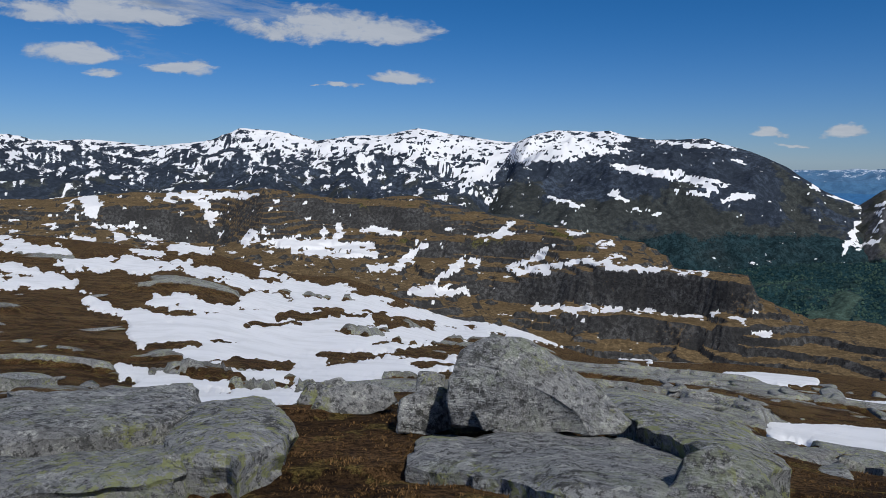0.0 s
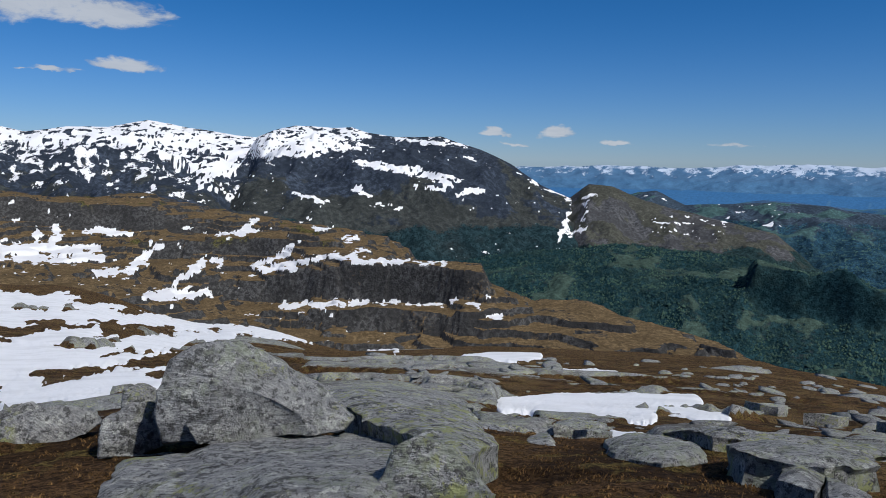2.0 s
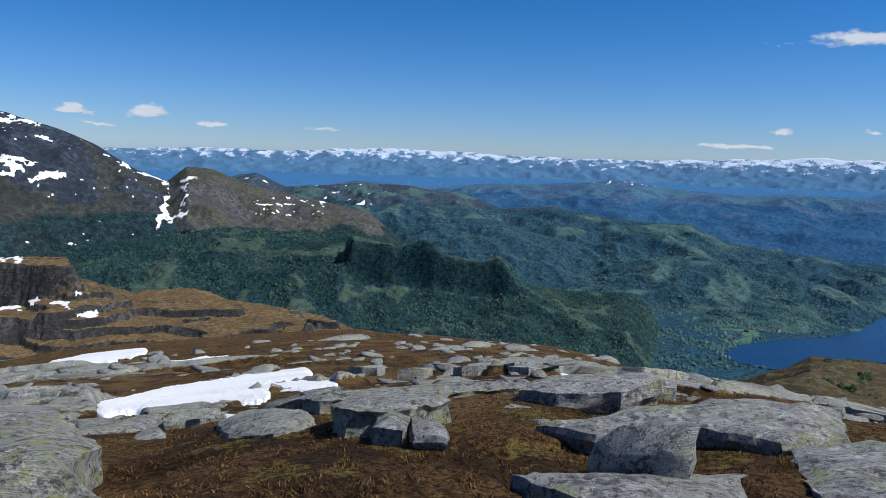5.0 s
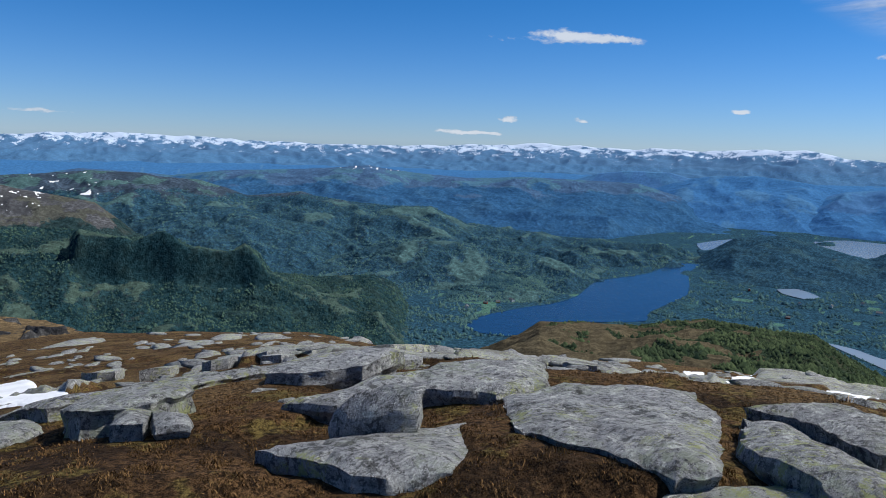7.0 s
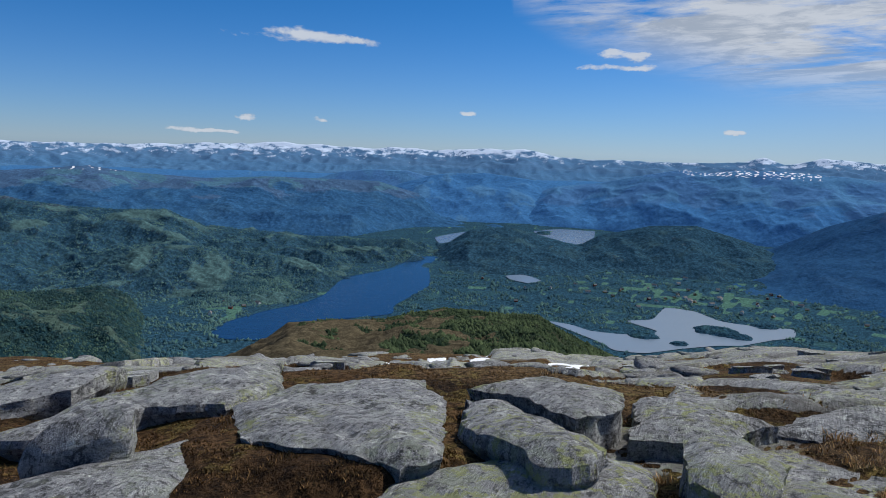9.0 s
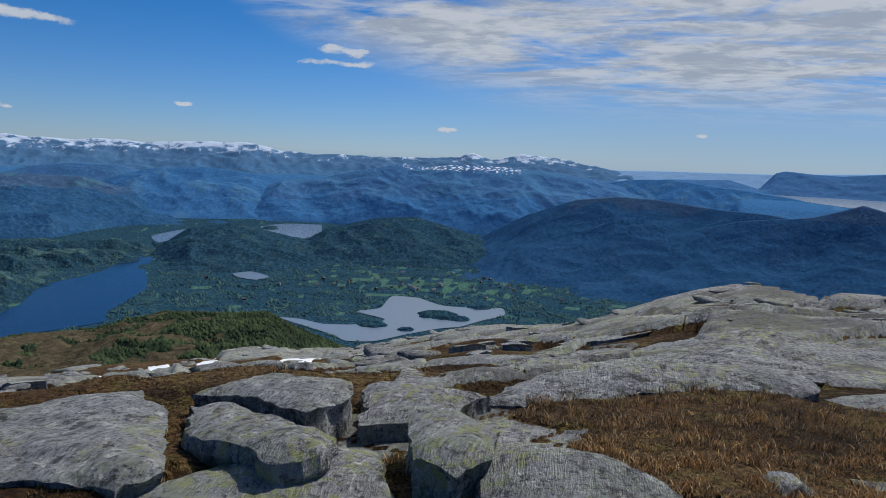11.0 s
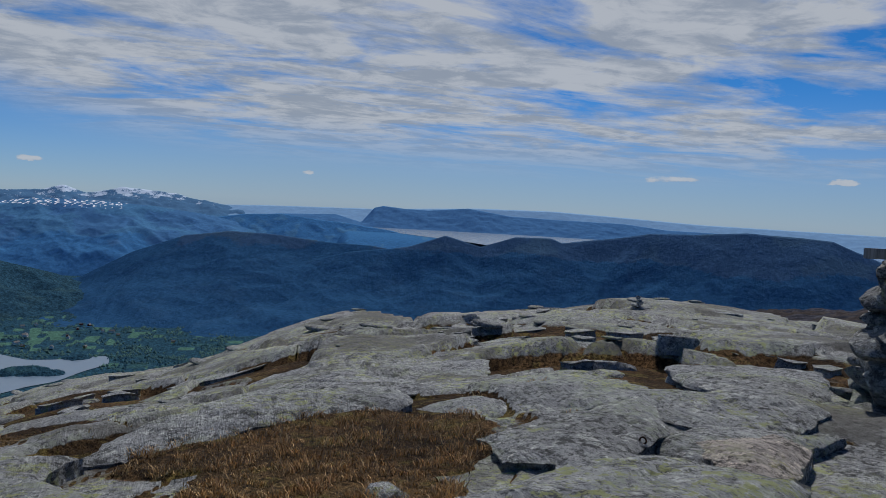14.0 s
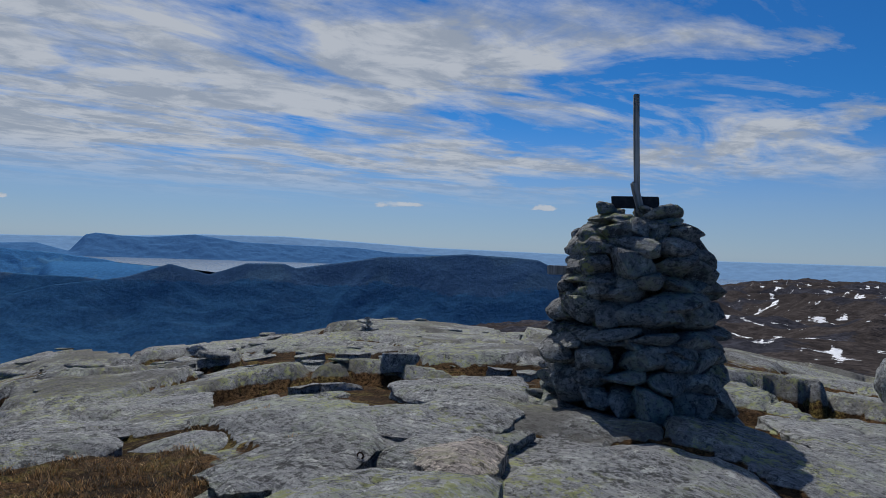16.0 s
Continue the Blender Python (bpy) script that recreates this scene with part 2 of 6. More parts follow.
def rock_nodes(n, pos, lichen=0.5, tone=1.0):
    """Grey foliated gneiss: fine grain, pale and dark bands, black crusts and blotches of yellow-green map lichen."""
    warp = n.put("ShaderNodeTexNoise", {"Scale": 0.8, "Detail": 3.0})
    n.to(pos, warp.inputs["Vector"])
    bent = n.vmath("ADD", pos, n.vmath("MULTIPLY", warp.outputs["Color"], (0.35, 0.35, 0.35)))
    turn = n.put("ShaderNodeVectorRotate", {0: bent, "Angle": 0.6}, rotation_type="Z_AXIS").outputs[0]
    band = n.noise(n.vmath("MULTIPLY", turn, (0.8, 5.0, 4.0)), 5.0, 8, 0.72)
    vein = n.noise(n.vmath("MULTIPLY", turn, (0.6, 9.0, 6.0)), 9.0, 5, 0.7)
    broad = n.noise(pos, 0.6, 4, 0.55)
    mid = n.noise(pos, 3.2, 7, 0.7)
    grain = n.noise(pos, 110, 3, 0.7)
    speck = n.noise(pos, 23, 6, 0.8)
    t = tone * 1.65
    c = n.mix(n.step(band, 0.34, 0.66), (0.155 * t, 0.162 * t, 0.172 * t, 1), (0.315 * t, 0.32 * t, 0.322 * t, 1))
    c = n.mix(n.math("MULTIPLY", n.step(vein, 0.54, 0.66), 0.55), c, (0.42 * t, 0.425 * t, 0.42 * t, 1))
    c = n.mix(n.math("MULTIPLY", n.step(n.math("SUBTRACT", 1.0, vein), 0.56, 0.66), 0.5), c, (0.10 * t, 0.103 * t, 0.108 * t, 1))
    c = n.mix(n.math("MULTIPLY", n.step(broad, 0.5, 0.64), 0.4), c, (0.17 * t, 0.172 * t, 0.168 * t, 1))
    c = n.mix(n.math("MULTIPLY", n.step(mid, 0.52, 0.62), 0.4), c, (0.37 * t, 0.385 * t, 0.37 * t, 1))
    c = n.mix(n.math("MULTIPLY", n.step(n.noise(pos, 7.5, 8, 0.75), 0.55, 0.60), 0.75), c, (0.46 * t, 0.475 * t, 0.45 * t, 1))
    # black crust lichen in clouds of small blotches
    black = n.math("MULTIPLY", n.step(n.noise(pos, 1.4, 4, 0.6), 0.42, 0.56), n.step(n.noise(pos, 11, 8, 0.8), 0.515, 0.55))
    c = n.mix(n.math("MULTIPLY", black, 0.8), c, (0.045, 0.047, 0.046, 1))
    c = n.mix(n.math("MULTIPLY", n.step(speck, 0.53, 0.57), 0.75), c, (0.055, 0.056, 0.056, 1))
    c = n.mix(n.math("MULTIPLY", n.step(grain, 0.5, 0.66), 0.45), c, (0.08, 0.08, 0.079, 1))
    # pale green-grey crust, then yellow-green blotches
    crust = n.math("MULTIPLY", n.step(n.noise(pos, 1.1, 4, 0.6), 0.50, 0.60), n.step(n.noise(pos, 14, 7, 0.75), 0.48, 0.54))
    c = n.mix(n.math("MULTIPLY", crust, 0.6), c, (0.37, 0.41, 0.31, 1))
    li = n.math("MULTIPLY", n.step(n.noise(pos, 0.9, 4, 0.6), 0.62 - 0.2 * lichen, 0.70 - 0.2 * lichen), n.step(n.noise(pos, 9, 9, 0.8), 0.525, 0.55))
    c = n.mix(n.math("MULTIPLY", li, 0.8), c, (0.39, 0.42, 0.18, 1))
    h = n.math("ADD", n.math("MULTIPLY", band, 1.3), n.math("ADD", n.math("MULTIPLY", vein, 0.7), n.math("ADD", n.math("MULTIPLY", speck, 0.5), n.math("MULTIPLY", mid, 1.2))))
    h = n.math("ADD", h, n.math("MULTIPLY", grain, 0.25))
    return c, h


def rock_material(name, lichen=0.5, tone=1.0, hue=None):
    m, n = material(name)
    pos = n.put("ShaderNodeNewGeometry").outputs["Position"]
    c, h = rock_nodes(n, pos, lichen, tone)
    if hue:
        c = n.vmath("MULTIPLY", c, hue)
    finish(n, c, 0.92, h, 1.0, 0.045, 0.12)
    return m


def snow_material():
    m, n = material("old_snow")
    pos = n.put("ShaderNodeNewGeometry").outputs["Position"]
    a = n.noise(pos, 0.25, 6, 0.6)
    b = n.noise(pos, 4, 4, 0.6)
    c = n.mix(n.step(a, 0.4, 0.7), (0.86, 0.88, 0.91, 1), (0.74, 0.76, 0.78, 1))
    c = n.mix(n.math("MULTIPLY", n.step(n.noise(pos, 7, 6, 0.8), 0.62, 0.75), 0.35), c, (0.45, 0.42, 0.38, 1))
    finish(n, c, 0.7, n.math("ADD", n.math("MULTIPLY", a, 3.0), b), 0.5, 0.15, 0.3)
    return m


def water_material(name, color):
    m, n = material(name)
    pos = n.put("ShaderNodeNewGeometry").outputs["Position"]
    rip = n.noise(pos, 0.05, 4, 0.6)
    finish(n, color, 0.22, rip, 0.12, 4.0, 0.5)
    return m


GROUND = ground_material()
ROCK = rock_material("lichened_gneiss", 0.6, 1.0)
YELLOW_ROCK = rock_material("yellow_lichened_gneiss", 1.25, 1.05)
PINK_ROCK = rock_material("pale_pink_granite", 0.1, 1.15, (1.12, 0.98, 0.88))
SNOW = snow_material()
WATER = water_material("deep_lake_water", (0.006, 0.026, 0.068, 1))
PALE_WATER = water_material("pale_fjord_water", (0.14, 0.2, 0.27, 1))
SNOWY = terrain_material("snowy_gneiss_mountain", (0.056, 0.074, 0.106), (0.058, 0.066, 0.066), (0.024, 0.05, 0.06), 100, grain=1.4)
PEAKY = terrain_material("grey_brown_peak", (0.115, 0.12, 0.13), (0.092, 0.096, 0.082), (0.026, 0.052, 0.056), 60, grain=1.4)
CRAG = terrain_material("brown_terraced_crag", (0.092, 0.093, 0.095), (0.19, 0.138, 0.078), (0.11, 0.105, 0.042), 18, grain=1.4, bump=0.9, contrast=1.1)
KNOLL = terrain_material("heathery_knoll", (0.085, 0.082, 0.07), (0.105, 0.088, 0.056), (0.032, 0.05, 0.032), 26, grain=0.9)
# wooded slopes: a blue tint for distance haze is mixed into the colours
WOODED = terrain_material("haze_tinted_wooded_hillside", (0.07, 0.105, 0.15), (0.075, 0.145, 0.15), (0.03, 0.08, 0.125), 70)
NEARWOOD = terrain_material("haze_tinted_headland_slope", (0.06, 0.082, 0.1), (0.068, 0.11, 0.092), (0.02, 0.052, 0.062), 70)
# farthest land is a plain backdrop with kilometres of haze painted into its colours
BLUE = terrain_material("backdrop_haze_tinted_woods", (0.071, 0.144, 0.261), (0.071, 0.163, 0.242), (0.034, 0.110, 0.230), 110, bump=0.8, grain=0.5, contrast=0.6)
DUSKY = terrain_material("backdrop_haze_tinted_dark_ridge", (0.046, 0.1, 0.195), (0.052, 0.105, 0.18), (0.026, 0.085, 0.185), 90, bump=0.6, grain=0.8, contrast=0.45)
HAZY = terrain_material("backdrop_haze_tinted_ridge", (0.073, 0.188, 0.378), (0.073, 0.194, 0.358), (0.050, 0.163, 0.351), 120, bump=0.5, grain=0.8, contrast=0.4)
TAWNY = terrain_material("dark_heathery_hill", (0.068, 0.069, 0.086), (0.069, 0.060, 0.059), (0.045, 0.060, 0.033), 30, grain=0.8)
# the range's rock and snow are dimmed towards blue as painted haze
FARBLUE = terrain_material("backdrop_haze_tinted_range", (0.082, 0.18, 0.32), (0.082, 0.18, 0.32), (0.07, 0.17, 0.31), 90, (0.46, 0.56, 0.70, 1), bump=0.1, contrast=0.35, grain=1.5)
# far shore paled in its base colour for haze
PALE = terrain_material("backdrop_haze_tinted_pale_land", (0.19, 0.33, 0.52), (0.19, 0.33, 0.52), (0.18, 0.32, 0.51), 400, bump=0.05, grain=0.2, contrast=0.2)
# valley floor's colours are shifted to blue for the haze over it
VALLEY = terrain_material("haze_tinted_valley_woods_and_meadows", (0.06, 0.115, 0.15), (0.085, 0.185, 0.145), (0.03, 0.082, 0.125), 60, grain=1.5)
# the island's blue is haze put into its colour
ISLE = terrain_material("backdrop_haze_tinted_islands", (0.068, 0.172, 0.36), (0.068, 0.172, 0.35), (0.062, 0.165, 0.345), 200, bump=0.2, grain=0.4, contrast=0.3)


# ---- the ground: one sheet from the summit to the horizon ----
EYE = 1.6
# how far below the eye's level the ground lies (degrees) at growing distances, by bearing
STATIONS = [1.5, 3.0, 6.0, 12.0, 25.0, 60.0, 120.0, 320.0]
FALL = {
    -60: [-47, -28, -19, -19, -16, -12, -9, -6],
    -32: [-47, -28, -19.3, -18.5, -15, -11.5, -8.5, -5],
    -20: [-47, -28, -19.5, -19, -17, -12.8, -9.5, -6.3],
    -8: [-47, -28, -20, -19.2, -18, -15, -12, -9],
    4: [-47, -28, -20.5, -19.4, -18.4, -15.8, -14.3, -12.7],
    15: [-47, -28, -21, -19.6, -18.2, -16.2, -15.6, -15],
    30: [-47, -28, -22.5, -21, -19, -16.6, -15.2, -14.5],
    45: [-47, -28, -21.5, -20, -18.3, -15.9, -14.4, -14.1],
    60: [-47, -28, -20.5, -18.9, -17.2, -15.6, -14.8, -20],
    75: [-47, -28, -19, -17.8, -17.3, -16.8, -17.5, -24],
    90: [-47, -28, -18.8, -17.9, -17.5, -16.7, -15.9, -27],
    105: [-47, -28, -18.3, -17.2, -16.7, -16.0, -15.9, -27],
    120: [-47, -27, -18, -15, -13.7, -13.6, -18, -27],
    140: [-47, -26.5, -16.5, -11.3, -9.3, -10.9, -16, -27],
    160: [-47, -25, -14, -9.3, -7.2, -8.4, -15, -27],
    180: [-47, -25, -13.5, -9.2, -7.3, -9, -15, -25],
    200: [-47, -26, -15, -10.5, -8.6, -10, -15, -25],
    240: [-47, -28, -18, -14, -12, -12, -15, -20],
}


def valley_floor(r, b=0.0):
    """The valley's floor, and the fjord's bed beyond the coastal ridge."""
    sea = smooth(b, 134, 136) * (1 - smooth(b, 202, 206))
    return np.interp(r, [0, 3000, 3900, 4950], [-301, -301, -150, -135]) * (1 - sea) + sea * np.interp(r, [0, 2120, 2950, 4950], [-301, -301, -131, -131])


def ground_base(b, r):
    """Height of the ground without its relief, b in -60..300."""
    keys = sorted(FALL)
    cols = keys + [300]
    tab = np.array([FALL[k] for k in keys] + [FALL[-60]], float)
    lr, ls = np.log(np.maximum(r, STATIONS[0])), np.log(STATIONS)
    i = np.clip(np.searchsorted(cols, b, "right") - 1, 0, len(cols) - 2)
    c = np.array(cols, float)
    fb = np.clip((b - c[i]) / (c[i + 1] - c[i]), 0, 1)
    fb = fb * fb * (3 - 2 * fb)
    j = np.clip(np.searchsorted(ls, lr, "right") - 1, 0, len(ls) - 2)
    fr = np.clip((lr - ls[j]) / (ls[j + 1] - ls[j]), 0, 1)
    el = (tab[i, j] * (1 - fr) + tab[i, j + 1] * fr) * (1 - fb) + (tab[i + 1, j] * (1 - fr) + tab[i + 1, j + 1] * fr) * fb
    z = EYE + np.maximum(r, 1.5) * np.tan(np.radians(el))
    end = EYE + 320.0 * np.tan(np.radians(tab[i, -1] * (1 - fb) + tab[i + 1, -1] * fb))
    z = np.where(r > 320, end - (r - 320) * 0.75, z)
    return np.maximum(z, valley_floor(r, b))


def cells(x, y, seed):
    """The nearest of one jittered point a unit square: its random number, the way to it, and how far the next one is."""
    x0, y0 = np.floor(x), np.floor(y)
    d1, d2 = np.full_like(x, 9.0), np.full_like(x, 9.0)
    key, ox, oy = np.zeros_like(x), np.zeros_like(x), np.zeros_like(x)
    for i in (-1, 0, 1):
        for j in (-1, 0, 1):
            h = lattice(x0 + i, y0 + j, seed)
            dx = x0 + i + (h & 1023) / 1023.0 - x
            dy = y0 + j + ((h >> 10) & 1023) / 1023.0 - y
            d = np.hypot(dx, dy)
            near = d < d1
            d2 = np.where(near, d1, np.minimum(d2, d))
            d1 = np.where(near, d, d1)
            key = np.where(near, ((h >> 20) & 1023) / 1023.0, key)
            ox, oy = np.where(near, dx, ox), np.where(near, dy, oy)
    return key, ox, oy, d2 - d1


SCALES = ((0.8, 1.6, 8, 0.055), (1.5, 3.0, 14, 0.10), (2.9, 6.5, 30, 0.17), (6, 15, 66, 0.3), (13, 34, 150, 0.55), (28, 80, 340, 1.0), (55, 180, 900, 1.9))

# drifts of old snow: bearing and fall of both ends, half width (degrees)
DRIFTS = [(-21.5, -12.8, -5.0, -12.4, 1.2), (-21.8, -11.6, -18.4, -13.5, 0.9), (-18.4, -14.3, -2.2, -14.1, 1.2), (-21.3, -16.5, -8.6, -15.8, 1.1), (-17.7, -17.8, -8.6, -18.2, 0.6),
          (-9.5, -16.8, 2.3, -15.9, 0.85), (-6.8, -14.1, 5.1, -13.6, 0.55), (-5.0, -11.5, 3.2, -12.8, 0.5), (3.2, -12.8, 11.4, -14.1, 0.36), (11.4, -14.1, 17.9, -15.0, 0.2),
          (-14.1, -10.8, -4.5, -11.7, 0.55), (-20.2, -10.4, -14.6, -11.6, 0.4), (-30.3, -8.5, -25.8, -8.7, 0.4), (-26.1, -7.4, -19.0, -8.0, 0.36), (-36, -8.3, -30.3, -8.5, 0.4)]
DRIFTS_ABOVE = [(-18.2, -8.0, -14.1, -9.3, 0.3), (-19.3, -6.7, -16.5, -6.8, 0.22), (-14.1, -9.5, -6.7, -10.6, 0.34), (-8.5, -10.5, -3.1, -11.0, 0.25), (-30.2, -7.4, -28.2, -7.7, 0.22),
                (-29.1, -6.5, -26.4, -6.4, 0.27), (-30.1, -5.7, -28.1, -6.3, 0.3), (-25.1, -9.9, -22.6, -11.3, 0.3), (-19.4, -10.1, -17.4, -10.8, 0.25), (-12.4, -8.7, -9.4, -9.8, 0.18),
                (-9.4, -9.8, -5.8, -10.3, 0.27), (-23.1, -15.1, -21.2, -15.9, 0.45), (-24.9, -16.4, -23.4, -16.7, 0.18), (-22.0, -6.6, -19.7, -7.1, 0.18)]
# rocks that stand out of the field
ISLES = [(-20.9, -13.7, -17.5, -13.8, 0.36), (-16.7, -13.7, -14.6, -13.9, 0.18), (-15.7, -15.4, -10.8, -15.9, 0.45), (-19.6, -15.6, -14.3, -16.6, 0.42), (-11.6, -12.2, -7.2, -12.1, 0.38),
         (-13.8, -12.6, -9.9, -12.7, 0.3), (-8.6, -15.2, -4.1, -15.2, 0.26), (-6.8, -13.5, -3.1, -13.7, 0.22), (-9.9, -17.8, -7.9, -17.9, 0.13), (-5.0, -11.9, -1.3, -12.6, 0.18),
         (-2.2, -13.0, 0.5, -12.8, 0.22), (-4.1, -14.3, -0.9, -14.4, 0.18), (-2.2, -15.2, 1.9, -15.4, 0.3), (-0.9, -16.0, 2.3, -16.0, 0.3), (-8.5, -11.6, -5.0, -12.3, 0.2)]
PATCHES = [[(23.5, -15.6, 29.4, -15.2, 0.36)], [(31.0, -16.25, 35.5, -16.1, 0.18)], [(26.6, -18.9, 41.4, -17.5, 0.6), (29.5, -19.0, 38.2, -18.8, 0.6), (38.2, -18.4, 43.6, -18.3, 0.34)],
           [(35.3, -20.35, 39.2, -20.4, 0.3)], [(62.0, -17.0, 63.2, -17.2, 0.13)], [(94.1, -17.0, 98.2, -16.7, 0.22), (95.0, -16.6, 96.4, -16.25, 0.22)],
           [(86.7, -16.8, 88.8, -17.1, 0.13)], [(101.4, -16.4, 104.6, -16.3, 0.13)], [(91.5, -16.5, 92.9, -16.55, 0.08), (91.8, -17.2, 93.2, -17.2, 0.08)]]


def strokes_over(B, E, strokes, wobble=0.2, seed=19, warp=1.0):
    """How far inside the strokes (degrees; below nought outside) the points at those bearings and falls lie."""
    out = np.full(B.shape, -9.0)
    edge = wobble * fbm(B * 0.9, E * 2.2, 6, seed, 0.65)
    B, E = B + warp * 0.9 * fbm(B * 0.5, E * 1.1, 5, seed + 1, 0.6), E + warp * 0.55 * fbm(B * 0.6 + 9, E * 1.0, 5, seed + 2, 0.6)
    for b0, e0, b1, e1, w in strokes:
        t = np.clip(((B - b0) * (b1 - b0) + (E - e0) * (e1 - e0)) / ((b1 - b0) ** 2 + (e1 - e0) ** 2), 0, 1)
        taper = w * (0.55 + 0.45 * np.sin(np.pi * (0.15 + 0.7 * t)))
        out = np.maximum(out, taper - np.hypot(B - b0 - t * (b1 - b0), (E - e0 - t * (e1 - e0)) * 1.15))
    return out + edge


def drift_at(B, E):
    field = strokes_over(B, E, DRIFTS + DRIFTS_ABOVE, 0.65)
    isle = strokes_over(B, E, ISLES, 0.2, 23)
    return np.minimum(field, -isle), isle


def patch_at(B, E):
    return strokes_over(B, E, [q for p in PATCHES for q in p], 0.1, 29, 0.4)


def scale_weight(r, near, far):
    return smooth(np.log(r), math.log(near), math.log(near * 2)) * (1 - smooth(np.log(r), math.log(far * 0.5), math.log(far)))


def blob(cx, cy, rx, ry, x, y):
    return 1 - smooth(((x - cx) / rx) ** 2 + ((y - cy) / ry) ** 2 + 1.1 * fbm(x * 1.1, y * 1.1, 4, 6), 0.85, 1.15)


def peat(x, y, r, b):
    """Where peat fills the hollows round the camera's stand."""
    return np.maximum.reduce([blob(3.6, 0.35, 0.8, 0.75, x, y), blob(4.1, 2.65, 0.75, 0.6, x, y), blob(2.6, 4.3, 0.7, 0.9, x, y), blob(2.3, 2.6, 0.8, 0.9, x, y),
                              blob(-0.6, 4.2, 0.75, 0.6, x, y), blob(2.6, 6.2, 1.0, 1.0, x, y), blob(3.3, -3.5, 1.25, 1.05, x, y), blob(2.5, -2.7, 0.7, 0.6, x, y), blob(3.3, -7.8, 2.0, 1.3, x, y)])


def outcrop(x, y, r, b):
    """Relief that grows with the distance: flat slabs that stand proud, cracks between them, and hollows that hold heath."""
    share = np.interp(b, [-40, 0, 25, 45, 75, 95, 112, 125, 200], [0.48, 0.5, 0.54, 0.6, 0.57, 0.56, 0.5, 0.38, 0.36])
    share = share + 0.2 * smooth(r, 30, 90) * (1 - smooth(b, 100, 125))
    share = share + 0.16 * smooth(b, 20, 34) * (1 - smooth(b, 86, 100)) * smooth(r, 6, 9)
    share = share + 0.6 * smooth(r, 60, 110) * smooth(b, 22, 30) * (1 - smooth(b, 92, 102))
    share = share + 0.16 * smooth(r, 7, 11) * (1 - smooth(b, 18, 26))
    soft = peat(x, y, r, b)
    out, heath, tot = 0.0, 0.0, 1e-6
    for size, near, far, amp in SCALES:
        w = scale_weight(r, near, far)
        ca, sa = math.cos(size * 2.1), math.sin(size * 2.1)
        gx, gy = x * ca + y * sa, y * ca - x * sa
        wx = gx / size + 0.35 * fbm(x / size * 0.9, y / size * 0.9, 4, int(size * 5))
        wy = gy / size * 1.6 + 0.35 * fbm(x / size * 0.9 + 31, y / size * 0.9, 4, int(size * 9))
        key, ox, oy, gap = cells(wx, wy, int(size * 11))
        moss = fbm(x / size * 0.33, y / size * 0.33, 3, int(size * 13)) * 0.55 + key * 0.8 + 0.1
        moss = np.maximum(smooth(share - moss, -0.05, 0.05), soft)
        lean = (np.sin(key * 40) * ox + np.cos(key * 57) * oy) * 0.55
        slab = (0.35 + 0.65 * np.abs(np.sin(key * 91)) + lean) * smooth(gap, 0.0, 0.07) + 0.3 * fbm(x / size * 1.5, y / size * 1.5, 5, int(size * 3))
        low = -0.25 + 0.55 * fbm(x / size, y / size, 4, int(size * 17))
        out = out + w * amp * (slab * (1 - moss) + low * moss)
        heath = heath + w * np.maximum(moss, (1 - smooth(gap, 0.012, 0.05)) * 0.85)
        tot = tot + w
    dip = 0.03 * smooth(b, 42, 50) * (1 - smooth(b, 68, 75)) * (1 - smooth(r, 3.2, 3.8)) - 0.05 * smooth(b, 70, 76) * (1 - smooth(b, 100, 108))
    turf = (1 - smooth(r, 6.0, 8.5)) * smooth(r, 2.2, 2.8) * (1 - smooth(b, 104, 112)) * smooth(b, -60, -20)
    out = out * (1 - np.maximum(0.5 * turf, 0.65 * (1 - smooth(r, 4.8, 6.5))))
    out = out * (1 + 0.7 * smooth(b, 115, 135) * smooth(r, 6, 10) + 0.5 * (1 - smooth(b, 100, 115)) * smooth(r, 9, 15)) + (0.15 - dip + 0.06 * soft + 0.06 * smooth(x, 1.6, 2.4) * smooth(y, 1.8, 2.5)) * (1 - smooth(r, 5.5, 9.5)) * (1 - 0.5 * smooth(b, 150, 172))
    E = np.degrees(np.arctan2(ground_base(b, r) - EYE, r))
    (field, isle), lie = drift_at(b, E), patch_at(b, E)
    under = smooth(np.maximum(field, lie), -0.2, 0.12) * (r > 5)
    A = sum(scale_weight(r, n, f) * a for _, n, f, a in SCALES)
    out = out * (1 - under) - 0.2 * A * under + 0.55 * A * smooth(isle, -0.1, 0.3)
    return out, np.maximum(np.maximum(heath / tot, soft), turf)


def polar(b0, b1, db, r0, r1, dr):
    b = np.arange(b0, b1 + db * 0.5, db)
    r = np.exp(np.arange(math.log(r0), math.log(r1) + dr * 0.5, dr))
    B, R = np.meshgrid(b, r)
    return B, R, R * np.sin(np.radians(B)), R * np.cos(np.radians(B))


